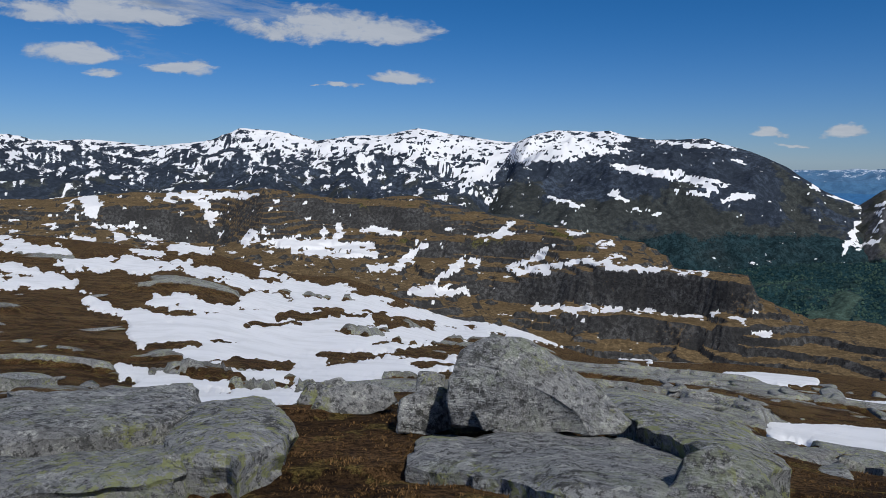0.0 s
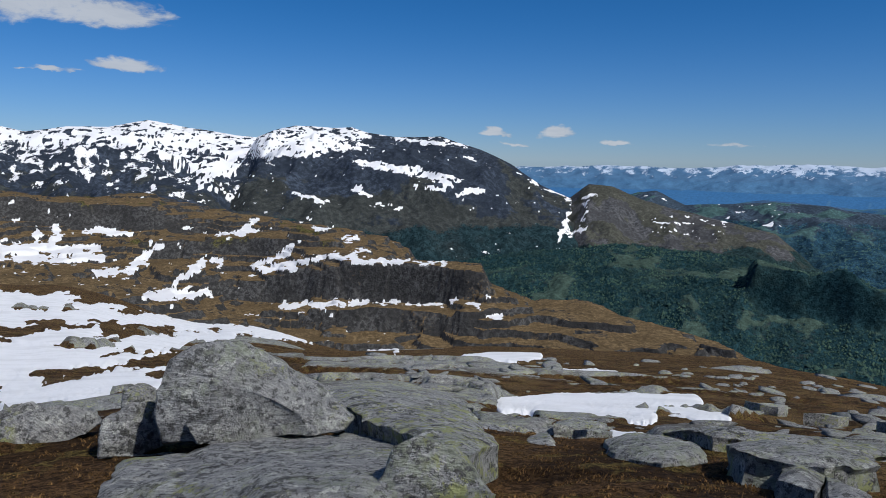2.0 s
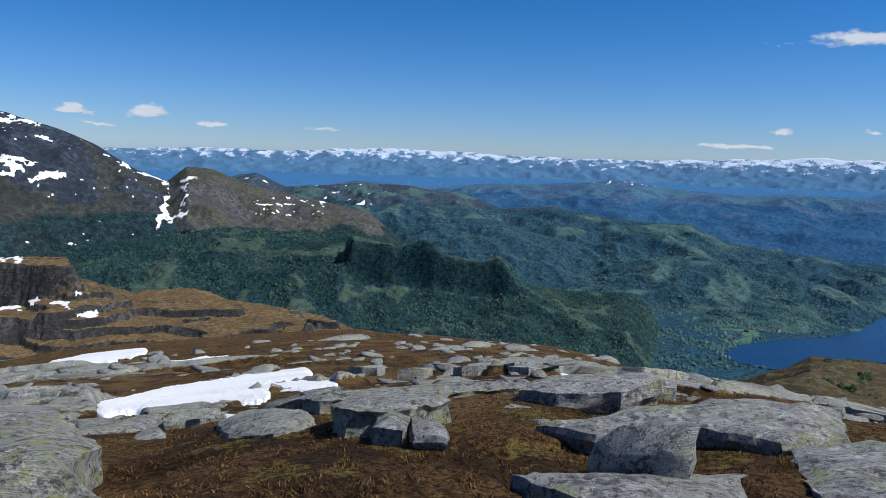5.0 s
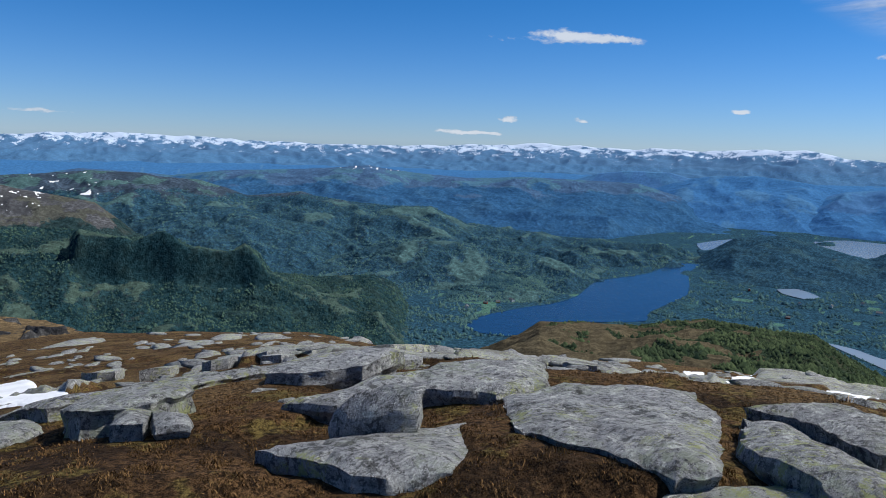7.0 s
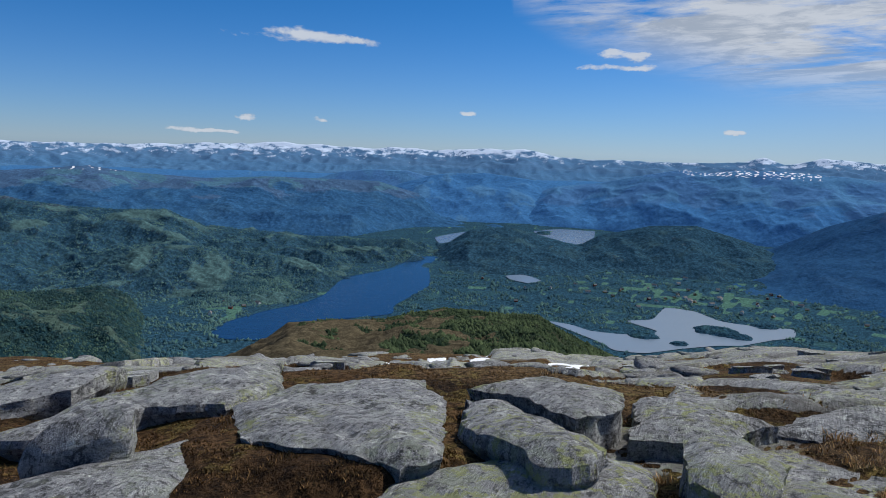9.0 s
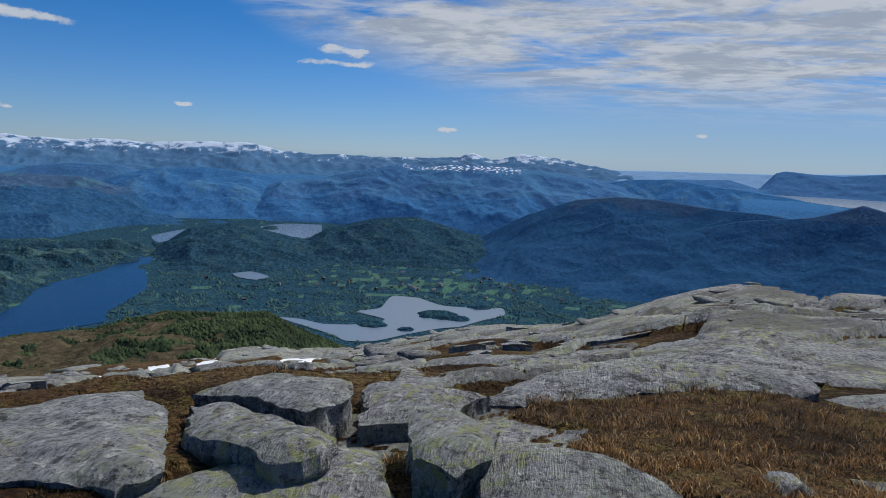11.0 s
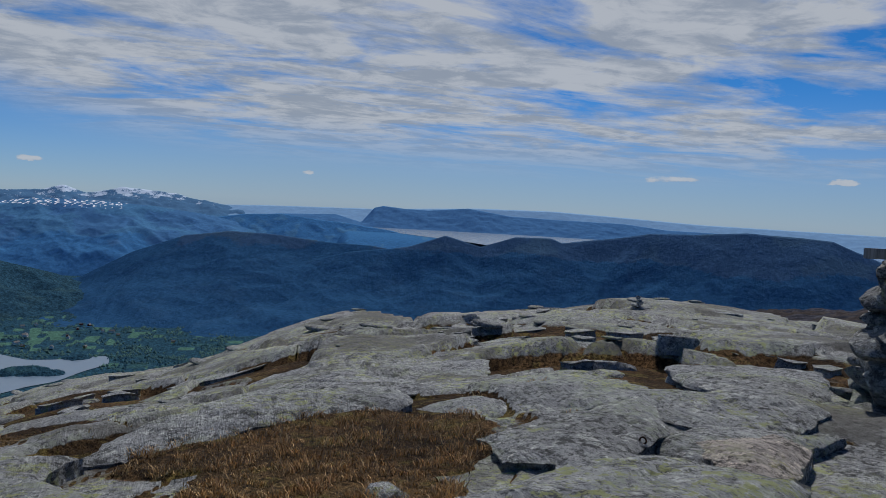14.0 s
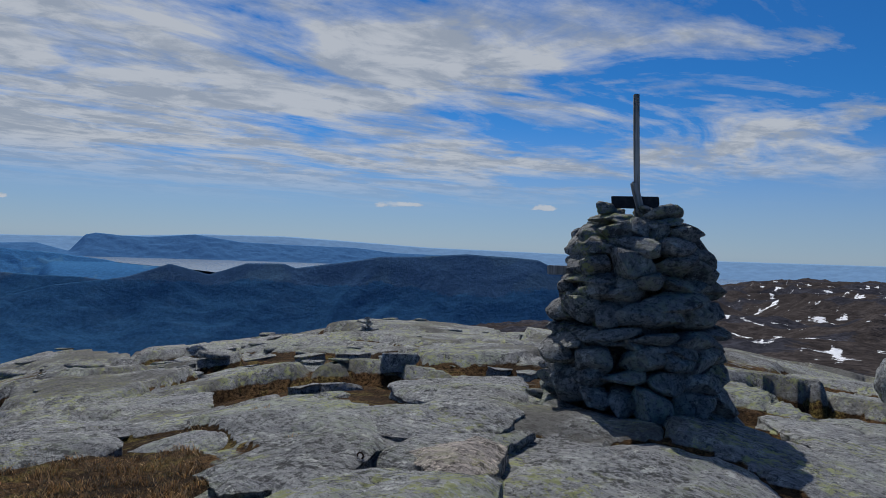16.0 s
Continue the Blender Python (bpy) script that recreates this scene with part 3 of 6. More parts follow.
def build_ground():
    b = np.concatenate([np.arange(-35, 200, 0.25), np.arange(200, 325, 2.5)])
    r = np.exp(np.concatenate([[math.log(0.005)], np.arange(math.log(0.3), math.log(2), 0.05), np.arange(math.log(2), math.log(90), 0.017), np.arange(math.log(90), math.log(1000), 0.034), np.arange(math.log(1000), math.log(2900), 0.022), np.arange(math.log(2900), math.log(4900), 0.05)]))
    B, R = np.meshgrid(b, r)
    B = np.where(B > 300, B - 360, B)
    X, Y = R * np.sin(np.radians(B)), R * np.cos(np.radians(B))
    base = ground_base(B, R)
    rel, heath = outcrop(X, Y, R, B)
    flat = base <= valley_floor(R, B) + 1.0
    el = np.degrees(np.arctan2(base - EYE, R))
    Z = base + np.where(flat, 3 * fbm(X / 140, Y / 140, 4, 70) * smooth(R, 1300, 1700) * (1 - smooth(R, 1800, 2000) * (B > 118)), rel)
    far = smooth(R, 500, 900)
    farm = np.exp(-(((B - 113) / 11) ** 2 + ((el + 10.5) / 1.3) ** 2)) + np.exp(-(((B - 75.5) / 2.2) ** 2 + ((el + 12.6) / 0.9) ** 2))
    meadow = smooth(fbm(X / 50, Y / 38, 4, 77) + 0.40 * farm, 0.36, 0.42) * far
    cover = {"heath": np.where(far > 0.5, meadow, heath), "wood": far * (1 - meadow), "snow": np.zeros_like(Z)}
    rows, span = (R[:, 0] > 900) & (R[:, 0] < 2300), (b > 66) & (b < 128)
    SURFACE["valley"] = [tuple(G[rows][:, span] for G in (X, Y, Z, cover["wood"] * (fbm(X / 70, Y / 70, 4, 79) > -0.05), R))]
    ob = grid_mesh("ground", X, Y, Z, GROUND, cover, wrap=True)
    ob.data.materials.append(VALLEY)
    # the sheet's far rows take the ridges' painted-haze colour
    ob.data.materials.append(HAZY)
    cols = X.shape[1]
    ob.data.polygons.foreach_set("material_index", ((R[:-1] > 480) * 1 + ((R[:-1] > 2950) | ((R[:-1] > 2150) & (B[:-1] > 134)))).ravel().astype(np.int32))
    return tagged(ob, "rocky summit ground with brown heath falling to a wooded valley", "ground", kind="structure")


def reach(b, el):
    """The distance at which the ground lies at that angle below the eye, on that bearing."""
    r = np.exp(np.arange(math.log(2.5), math.log(400), 0.004))
    e = np.degrees(np.arctan2(ground_base(np.full_like(r, b), r) - EYE, r))
    return float(r[np.argmax(e > el)]) if (e > el).any() else float(r[np.argmax(e)])


def ground_at(x, y):
    b = np.degrees(np.arctan2(x, y))
    b = np.where(b < -60, b + 360, b)
    r = np.maximum(np.hypot(x, y), 0.3)
    return ground_base(b, r) + outcrop(x, y, r, b)[0]


SURFACE = {}
LAKES = []
build_ground()


# ---- hills and mountains ----


def massif(name, crest, dist, foot, relief, mat, label, category, db=0.12, rows=110, seed=1, power=1.0, back=0.25,
           size=None, steps=0.0, cover=None, kind="", margin=3.0, blunt=0.9, ridged=True, lines=None):
    """A hill whose skyline follows crest (bearing, degrees) at its distance, rising from foot (distance, height)."""
    b0, b1 = min(c[0] for c in crest) - margin, max(c[0] for c in crest) + margin
    b = np.arange(b0, b1, db)
    u = np.concatenate([np.linspace(0, 1, rows), 1 + np.linspace(0.02, 1, max(8, rows // 6)) * back])
    B, U = np.meshgrid(b, u)
    rc = along(dist, B) if isinstance(dist, list) else np.full_like(B, float(dist))
    rf = along(foot[0], B) if isinstance(foot[0], list) else np.full_like(B, float(foot[0]))
    zf = along(foot[1], B) if isinstance(foot[1], list) else np.full_like(B, float(foot[1]))
    fade = smooth(B, b0, b0 + margin) * (1 - smooth(B, b1 - margin, b1))
    H = EYE + rc * np.tan(np.radians(along(crest, B)))
    low = np.minimum(zf, H) - 0.06 * np.abs(H - zf) - 8
    H = low + (H - low) * fade
    zf = np.minimum(zf, zf - (1 - fade) * 8)
    R = rf + (rc - rf) * U
    X, Y = R * np.sin(np.radians(B)), R * np.cos(np.radians(B))
    size = size or relief * 6
    warp = fbm(X / size * 0.7, Y / size * 0.7, 3, seed + 50) * 0.5
    lump = fbm(X / size + warp, Y / size - warp, 6, seed, 0.46)
    if ridged:
        lump = 0.55 * lump + 0.6 * (fbm(X / size * 1.3 - warp, Y / size * 1.3, 6, seed + 20, 0.48, ridged=True) - 0.45)
    Z = zf + (H - zf) * np.clip(U, 0, 1) ** power
    if lines:
        # heights from lines of equal depth, each (share of the way up, falls by bearing)
        shift = U + 0.012 * fbm(B * 0.33, U * 2.0, 2, seed + 70)
        E = np.array([along(q, B[0]) for _, q in lines])
        E = np.minimum.accumulate(E[::-1], 0)[::-1]
        at = [q[0] for q in lines]
        el = np.stack([np.interp(np.clip(shift[:, k], 0, 1), at, E[:, k]) for k in range(B.shape[1])], 1)
        Z = np.where(fade > 0.999, EYE + R * np.tan(np.radians(el)), np.minimum(Z, EYE + R * np.tan(np.radians(el))))
    calm = 1 - blunt * np.exp(-((U - 1) / 0.12) ** 2)
    Z = Z + relief * lump * calm * np.clip(U * 6, 0, 1) * (0.25 + 0.75 * fade)
    if steps:
        wob = fbm(X / (steps * 9), Y / (steps * 9), 3, seed + 9) * steps * 0.9
        q = (Z + wob) / steps
        fr = q - np.floor(q)
        Z = Z * 0.12 + 0.88 * ((np.floor(q) + smooth(fr, 0.84, 1.0)) * steps - wob)
    over = np.clip(U - 1, 0, None)
    Z = Z - over / back * np.abs(H - zf) * 0.55
    slope = np.hypot(np.gradient(Z, axis=0) / np.maximum(np.gradient(R, axis=0), 0.01), np.gradient(Z, axis=1) / (R * radians(db)))
    masks = cover(B, R, U, X, Y, Z, slope, lump) if cover else {"heath": np.ones_like(Z), "wood": np.zeros_like(Z), "snow": np.zeros_like(Z)}
    ob = grid_mesh(name, X, Y, Z, mat, masks)
    SURFACE.setdefault(name, []).append((X, Y, Z, masks["wood"], R))
    return tagged(ob, label, category, kind=kind)


def elev(R, Z):
    return np.degrees(np.arctan2(Z - EYE, R))


def cover_far(B, R, U, X, Y, Z, slope, lump):
    el = elev(R, Z)
    n = fbm(B * 1.1 + el * 1.2, el * 3.2 - B * 0.4, 7, 3, 0.62)
    hi = along([(25, -0.65), (45, -0.6), (70, -0.7), (85, -0.45), (100, -0.35), (110, -0.35), (130, -0.1)], B)
    return {"snow": 0.44 + 0.5 * (el - hi) + 0.85 * n, "wood": smooth(-el, 1.0, 1.8), "heath": np.zeros_like(Z)}


PASS_SNOW = [(6.6, 0.65, 4.4, -1.2, 0.7), (4.4, -0.8, 3.1, -2.1, 0.5), (3.1, -2.1, 6.2, -3.6, 0.25), (-2.2, 0.85, 4.8, 0.9, 0.6), (0.4, 0.1, 3.5, -1.65, 0.35), (-13.0, 1.65, -9.2, 1.1, 0.5), (-8.3, 0.8, -2.7, 1.15, 0.35)]


def cover_big(B, R, U, X, Y, Z, slope, lump):
    el = elev(R, Z)
    streak = fbm(B * 0.75 + el * 0.5, el * 3.4 - B * 0.25, 7, 21, 0.62)
    fine = fbm(X / 60, Y / 60, 4, 23)
    line = along([(-36, -1.5), (-10, -1.6), (3, -2.1), (9, -2.4), (14, -2.4)], B)
    snow = np.maximum(0.27 + 0.13 * np.clip(el - line, -3, 3.5) + 1.5 * streak + 0.35 * fine - 0.3 * (slope - 0.5), smooth(strokes_over(B, el, PASS_SNOW, 1.2, 38), -0.1, 0.1))
    ribs = smooth(fbm(B * 1.2 + el, el * 6.0 - 0.9 * B, 6, 40, 0.62), 0.12, 0.22)
    snow = snow * (1 - 0.9 * ribs)
    return {"snow": snow, "wood": smooth(-el + 0.8 * streak, 4.3, 5.6), "heath": smooth(fine - el * 0.12, 0.1, 0.5) * 0.6}


def cover_dome(B, R, U, X, Y, Z, slope, lump):
    el = elev(R, Z)
    n = fbm(X / 150, Y / 150, 6, 25, 0.6)
    streak = fbm(B * 1.0 + el * 0.8, el * 3.4 + B * 0.3, 5, 27, 0.6)
    line = along([(3, -2.2), (7, -0.3), (11, 0.3), (15.2, 0.6), (16.2, 1.9), (22, 1.7), (30, 1.0), (50, 0.5)], B)
    cap = 0.40 + 0.36 * np.clip(el - line, -1.5, 0.9) + 0.5 * n + 1.3 * streak
    marks = smooth(strokes_over(B, el, DOME_SNOW + PEAK_SNOW, 0.6, 35), -0.05, 0.05)
    specks = smooth(fbm(B * 1.4, el * 3.5 + 0.25 * B, 5, 36, 0.6), 0.40, 0.44) * smooth(el, -5.6, -4.2) * 0.9
    ribs = smooth(fbm(B * 1.3 + el, el * 6.5 - 0.8 * B, 6, 39, 0.62), 0.10, 0.2) * smooth(el, -0.4, 0.4)
    return {"snow": np.maximum(np.maximum(np.clip(cap, 0, 1) * (1 - ribs), marks * (1 - 0.9 * ribs)), specks), "wood": smooth(-el + 1.6 * n + 0.04 * (B - 20), 4.6, 6.4),
            "heath": smooth(n - el * 0.15, 0.2, 0.6) * 0.75}


DOME_SNOW = [(14.6, -0.25, 18.2, -0.85, 0.2), (16.1, -0.6, 22.2, -2.0, 0.28), (18.6, -0.85, 22.6, -1.6, 0.2), (19.4, -2.1, 21.8, -2.45, 0.13), (22.4, -2.85, 24.5, -2.4, 0.25), (22.9, 0.05, 24.6, -0.25, 0.16),
             (21.2, 1.5, 23.6, 1.0, 0.16), (16.8, 1.6, 21.3, 1.0, 0.13), (10.0, -2.9, 12.2, -3.5, 0.16), (14.3, -2.2, 15.6, -3.1, 0.12), (16.2, -3.65, 17.9, -3.95, 0.15), (28.5, -1.7, 31.9, -3.1, 0.12),
             (31.8, -2.0, 31.8, -3.7, 0.14), (31.7, -3.7, 31.2, -5.3, 0.26), (31.2, -5.3, 30.6, -6.1, 0.2), (11.1, -4.9, 12.4, -5.6, 0.1), (13.5, 0.95, 7.9, 0.5, 0.9), (4.4, -0.8, 3.1, -2.1, 0.5)]
PEAK_SNOW = [(37.1, -4.0, 39.5, -3.85, 0.14), (38.2, -5.5, 40.0, -5.4, 0.26), (36.9, -4.6, 38.2, -4.55, 0.13), (34.7, -5.4, 36.0, -5.65, 0.13), (32.4, -3.0, 33.5, -2.75, 0.13), (40.5, -5.45, 41.8, -5.2, 0.13),
             (40.9, -4.2, 42.2, -4.4, 0.13), (31.6, -5.7, 32.9, -5.0, 0.16), (32.7, -3.1, 32.2, -5.4, 0.1)]


def cover_peak(B, R, U, X, Y, Z, slope, lump):
    el = elev(R, Z)
    n = fbm(X / 90, Y / 90, 6, 25, 0.6)
    specks = smooth(fbm(B * 1.6, el * 3.6, 5, 36, 0.62), 0.22, 0.26) * smooth(B, 36, 38) * (1 - smooth(B, 42, 44.5)) * smooth(el, -5.9, -5.3) * (1 - smooth(el, -4.3, -3.6))
    snow = np.maximum(smooth(strokes_over(B, el, PEAK_SNOW, 0.6, 35), -0.05, 0.05) * smooth(-B, -34, -33), specks)
    return {"snow": snow, "wood": smooth(-el + 1.5 * n, 6.1, 7.0), "heath": smooth(n + 0.3 * lump, -0.2, 0.2)}


def cover_crag(B, R, U, X, Y, Z, slope, lump):
    el = elev(R, Z)
    n = fbm(X / 26, Y / 26, 5, 41)
    snow = smooth(strokes_over(B, el, RIDGE_SNOW + RIDGE_STRIPS, 0.75, 12), -0.06, 0.06)
    specks = smooth(fbm(B * 0.8, el * 2.6, 6, 14, 0.6) - 0.12 * smooth(B, -14, 4), 0.27, 0.31) * (1 - smooth(B, 16, 24)) * 0.95
    snow = np.maximum(snow, specks) * (1 - smooth(slope, 1.3, 2.2))
    return {"snow": snow, "wood": 0.8 * smooth(n, 0.1, 0.5) * smooth(el, -9.5, -5) * smooth(B, -14, -2), "heath": np.clip(0.85 * (1 - smooth(slope, 0.45, 1.1)) + 0.8 * n, 0, 1)}


def cover_moor(B, R, U, X, Y, Z, slope, lump):
    n = fbm(X / 160, Y / 160, 5, 51)
    el = elev(R, Z)
    snow = smooth(fbm(X / 45, Y / 45, 4, 52), 0.32, 0.42) * smooth(el, -5.6, -4.4) * (1 - smooth(B, 46, 52))
    bare = smooth(el + 1.2 * n, -5.2, -3.6)
    open_land = smooth(0.9 * lump + 0.8 * n - 0.35 * np.clip(slope - 0.7, 0, 2), -0.1, 0.4)
    return {"snow": snow, "wood": np.clip(1 - bare - 0.8 * open_land, 0, 1), "heath": np.clip(open_land + bare * n, 0, 1)}


def cover_wood(B, R, U, X, Y, Z, slope, lump):
    n = fbm(X / 120, Y / 120, 5, 61)
    open_land = smooth(0.9 * lump + 0.8 * n - 0.35 * np.clip(slope - 0.7, 0, 2), -0.1, 0.4)
    return {"snow": np.zeros_like(Z), "wood": 1 - 0.8 * open_land, "heath": open_land}


def cover_dense(B, R, U, X, Y, Z, slope, lump):
    n = fbm(X / 90, Y / 90, 5, 62)
    open_land = smooth(0.6 * lump + 0.9 * n, 0.3, 0.6) * 0.7
    return {"snow": np.zeros_like(Z), "wood": 1 - open_land, "heath": open_land}


def cover_plateau(B, R, U, X, Y, Z, slope, lump):
    n = fbm(X / 200, Y / 200, 5, 71)
    el = elev(R, Z)
    snow = smooth(fbm(B * 4, el * 14, 3, 72), 0.30, 0.40) * smooth(el, -2.6, -2.2) * (1 - smooth(B, 68, 74)) + \
        smooth(fbm(B * 5, el * 12, 3, 73), 0.1, 0.2) * smooth(el, -1.6, -1.1) * smooth(B, 109, 111) * (1 - smooth(B, 119, 121))
    return {"snow": snow, "wood": smooth(0.6 * n - 0.35 * (el + 3), -0.1, 0.5), "heath": smooth(n, -0.2, 0.3)}


def cover_knoll(B, R, U, X, Y, Z, slope, lump):
    n = fbm(X / 24, Y / 24, 5, 81)
    return {"snow": np.zeros_like(Z), "wood": smooth(1.6 * n + 0.07 * (B - 88) + 0.15 * U, 0.1, 0.4), "heath": np.ones_like(Z)}


def cover_brown(B, R, U, X, Y, Z, slope, lump):
    n = fbm(X / 4, Y / 8, 4, 91) + 0.3 * fbm(X / 50, Y / 50, 3, 93)
    snow = 0.55 * smooth(n, -0.2, 0.35) * smooth(B, 176, 184) * (1 - smooth(U, 0.9, 0.99))
    return {"snow": snow, "wood": np.zeros_like(Z), "heath": smooth(fbm(X / 30, Y / 30, 4, 92), -0.3, 0.2)}


# the headland's foot, its cliff's lower and upper lip, and its crest, by bearing
HEAD_FOOT = [(10, -19), (74, -19.5)]
HEAD_LOW = [(10, -12.5), (30, -10.6), (40, -10.0), (44, -9.6), (45.7, -11.0), (48.8, -11.1), (51.4, -11.25), (54.5, -11.85), (57.3, -11.1), (58.8, -11.4), (62.5, -12.4), (67, -13.2), (70, -15.2), (74, -17)]
HEAD_LIP = [(10, -12.2), (30, -10.3), (40, -9.6), (44.6, -9.2), (45.2, -7.4), (48.6, -7.95), (50.8, -7.65), (53, -8.8), (55.5, -9.1), (56.7, -8.5), (57.6, -9.1), (58.5, -10.6), (62.5, -12.2), (67, -13), (70, -15), (74, -17)]
HEAD_CREST = [(10, -9.5), (20, -8.8), (25.5, -7.5), (29, -7.1), (32.5, -6.8), (35, -6.3), (39.6, -6.6), (44, -6.8), (45.7, -7.05), (48.6, -7.8), (50.8, -7.5), (53, -8.65), (55.5, -8.95), (56.7, -8.35), (57.8, -8.95),
              (58.7, -10.4), (62.3, -10.75), (66.6, -10.55), (68.4, -11.2), (69.2, -12.5), (70.2, -13.9), (71.4, -14.8), (74, -16)]
HEAD_LINES = [(0.0, HEAD_FOOT), (0.6, HEAD_LOW), (0.63, HEAD_LIP), (1.0, HEAD_CREST)]


# the ridge's foot, the lower and upper lip of its cliffs, and its crest, by bearing
RIDGE_FOOT = [(-34, -7.6), (-19, -7.7), (-12, -8.4), (-5, -9.5), (-0.5, -10.6), (5.5, -12.6), (11, -13.9), (17.8, -14.6), (24.6, -15), (33, -14.8), (42, -14.8), (50, -14.9)]
LEDGE_LOW = [(-34, -7.2), (-19, -7.4), (-12, -8.0), (-0.5, -10.2), (5.5, -12.2), (8, -12.9), (13.5, -13.3), (17.8, -13.8), (25.4, -13.6), (33, -14.3), (50, -14.85)]
LEDGE_TOP = [(-34, -7.1), (-12, -7.9), (-0.5, -10.1), (5.5, -12.1), (8, -12.0), (13.5, -11.7), (17.8, -11.7), (22, -12.1), (25.4, -12.4), (29, -13.3), (33, -13.8), (50, -14.8)]
CLIFF_LOW = [(-34, -6.6), (-19, -7.0), (-8.4, -8), (-0.5, -9.3), (2.2, -9.7), (5.5, -11), (9.5, -11.2), (13.5, -10.95), (17.8, -11.2), (22, -11.05), (25.2, -10.6), (29, -12.2), (33, -12.9), (50, -14.6)]
CLIFF_TOP = [(-34, -6.4), (-19, -6.9), (-8.4, -7.8), (-0.5, -9.0), (2.2, -8.4), (5.5, -9.66), (8, -9.2), (11, -8.65), (15.5, -8.0), (19.4, -8.3), (24.7, -8.4), (25.5, -10.1), (29, -11.8), (33, -12.2), (50, -14.5)]
BENCH_LOW = [(-34, -5.8), (-22, -6.1), (-15.6, -6.9), (-5, -7.2), (-0.5, -7.5), (5.5, -7.6), (8, -7.3), (11, -6.7), (13.5, -7.2), (19.4, -8.2), (24.7, -8.35), (25.5, -10), (29, -11.5), (33, -11.6), (50, -14.4)]
BENCH_TOP = [(-34, -5.6), (-22, -5.9), (-15.6, -6.8), (-5, -6.9), (-0.5, -6.4), (5.5, -6.1), (8, -6.05), (11, -5.9), (13.5, -6.8), (19.4, -8.18), (24.7, -8.33), (25.5, -9.95), (29, -11.4), (33, -11.4), (50, -14.3)]
CROWN_LOW = [(-34, -4.6), (-27, -4.2), (-22, -5.2), (-19, -6.3), (-15.6, -6.5), (-12.5, -3.1), (-11, -3.8), (-8.4, -4.8), (-5, -5.35), (-0.5, -5.6), (2.2, -5.9), (8, -5.7), (13.5, -6.2), (19.4, -8.15), (24.7, -8.3), (25.5, -9.9), (33, -11.2), (50, -14.2)]
CROWN_TOP = [(-34, -4.0), (-27, -3.6), (-22, -3.44), (-19, -3.85), (-15.6, -5.2), (-12.5, -2.5), (-8.4, -3.05), (-5, -3.58), (-0.5, -3.83), (2.2, -4.8), (8, -5.2), (13.5, -5.9), (19.4, -8.12), (24.7, -8.28), (25.5, -9.87), (33, -11.0), (50, -14.1)]
RIDGE_CREST = [(-34, -3.0), (-30, -2.9), (-27, -2.95), (-22, -2.54), (-14.3, -2.3), (-12.2, -2.3), (-8.4, -2.83), (-5, -3.13), (-2.2, -2.9), (-0.5, -2.85), (1.3, -3.37), (4, -3.97), (9.4, -4.91), (15.5, -5.85), (17.2, -6.22), (18.9, -7.1),
               (19.5, -8.08), (24.6, -8.24), (25.4, -9.83), (28.8, -11.03), (33.2, -10.8), (35.8, -11.9), (39.5, -12.65), (43, -13.3), (46, -14.6), (50, -15.5)]
RIDGE_LINES = [(0.0, [(b, e - 3.0) for b, e in RIDGE_FOOT]), (0.05, RIDGE_FOOT), (0.12, LEDGE_LOW), (0.14, LEDGE_TOP), (0.25, CLIFF_LOW), (0.272, CLIFF_TOP), (0.44, BENCH_LOW), (0.46, BENCH_TOP), (0.66, CROWN_LOW), (0.69, CROWN_TOP), (1.0, RIDGE_CREST)]
RIDGE_SNOW = [(-14.0, -6.4, -12.5, -5.5, 0.4), (-11.9, -6.6, -4.0, -6.95, 0.42), (-10.2, -7.2, -4.0, -7.5, 0.3), (-6.7, -5.25, -6.9, -7.0, 0.3), (-7.8, -5.25, -8.2, -6.8, 0.25), (-4.8, -5.6, -1.6, -5.9, 0.22),
              (-2.2, -8.6, -0.2, -6.7, 0.3), (-4.5, -8.6, -2.2, -8.6, 0.27), (0.7, -9.9, 3.1, -7.9, 0.3), (-0.9, -10.4, 3.6, -10.35, 0.4), (4.3, -5.9, 7.4, -5.8, 0.22), (6.0, -5.7, 7.4, -4.8, 0.22),
              (4.0, -8.0, 4.3, -8.15, 0.27), (6.8, -8.8, 10.5, -6.55, 0.34), (7.5, -8.8, 13.2, -7.65, 0.34), (-17.0, -3.4, -16.0, -4.9, 0.4), (-19.2, -2.9, -13.5, -2.75, 0.27), (-24.4, -3.0, -24.3, -4.1, 0.5)]
RIDGE_STRIPS = [(13.2, -7.9, 15.4, -7.4, 0.27), (13.4, -8.0, 18.9, -8.2, 0.25), (18.9, -8.35, 21.9, -8.3, 0.13), (8.9, -11.7, 13.5, -11.4, 0.27), (14.1, -11.3, 18.0, -11.3, 0.2), (18.8, -11.4, 21.5, -11.4, 0.2),
                (22.4, -11.4, 23.4, -10.5, 0.18), (23.5, -11.4, 24.3, -11.75, 0.18), (24.8, -10.9, 26.0, -11.0, 0.13), (24.7, -12.05, 26.2, -12.3, 0.13), (13.8, -6.4, 14.8, -6.4, 0.22), (11.6, -5.3, 12.3, -5.5, 0.1),
                (-26.4, -5.8, -24.2, -5.9, 0.27), (-24.5, -4.8, -21.2, -5.2, 0.18), (-20.1, -6.7, -16.3, -6.9, 0.22), (-23.1, -5.6, -19.7, -6.1, 0.18), (-29.5, -6.1, -27.6, -6.4, 0.27), (-23.9, -6.35, -20.9, -7.1, 0.22)]


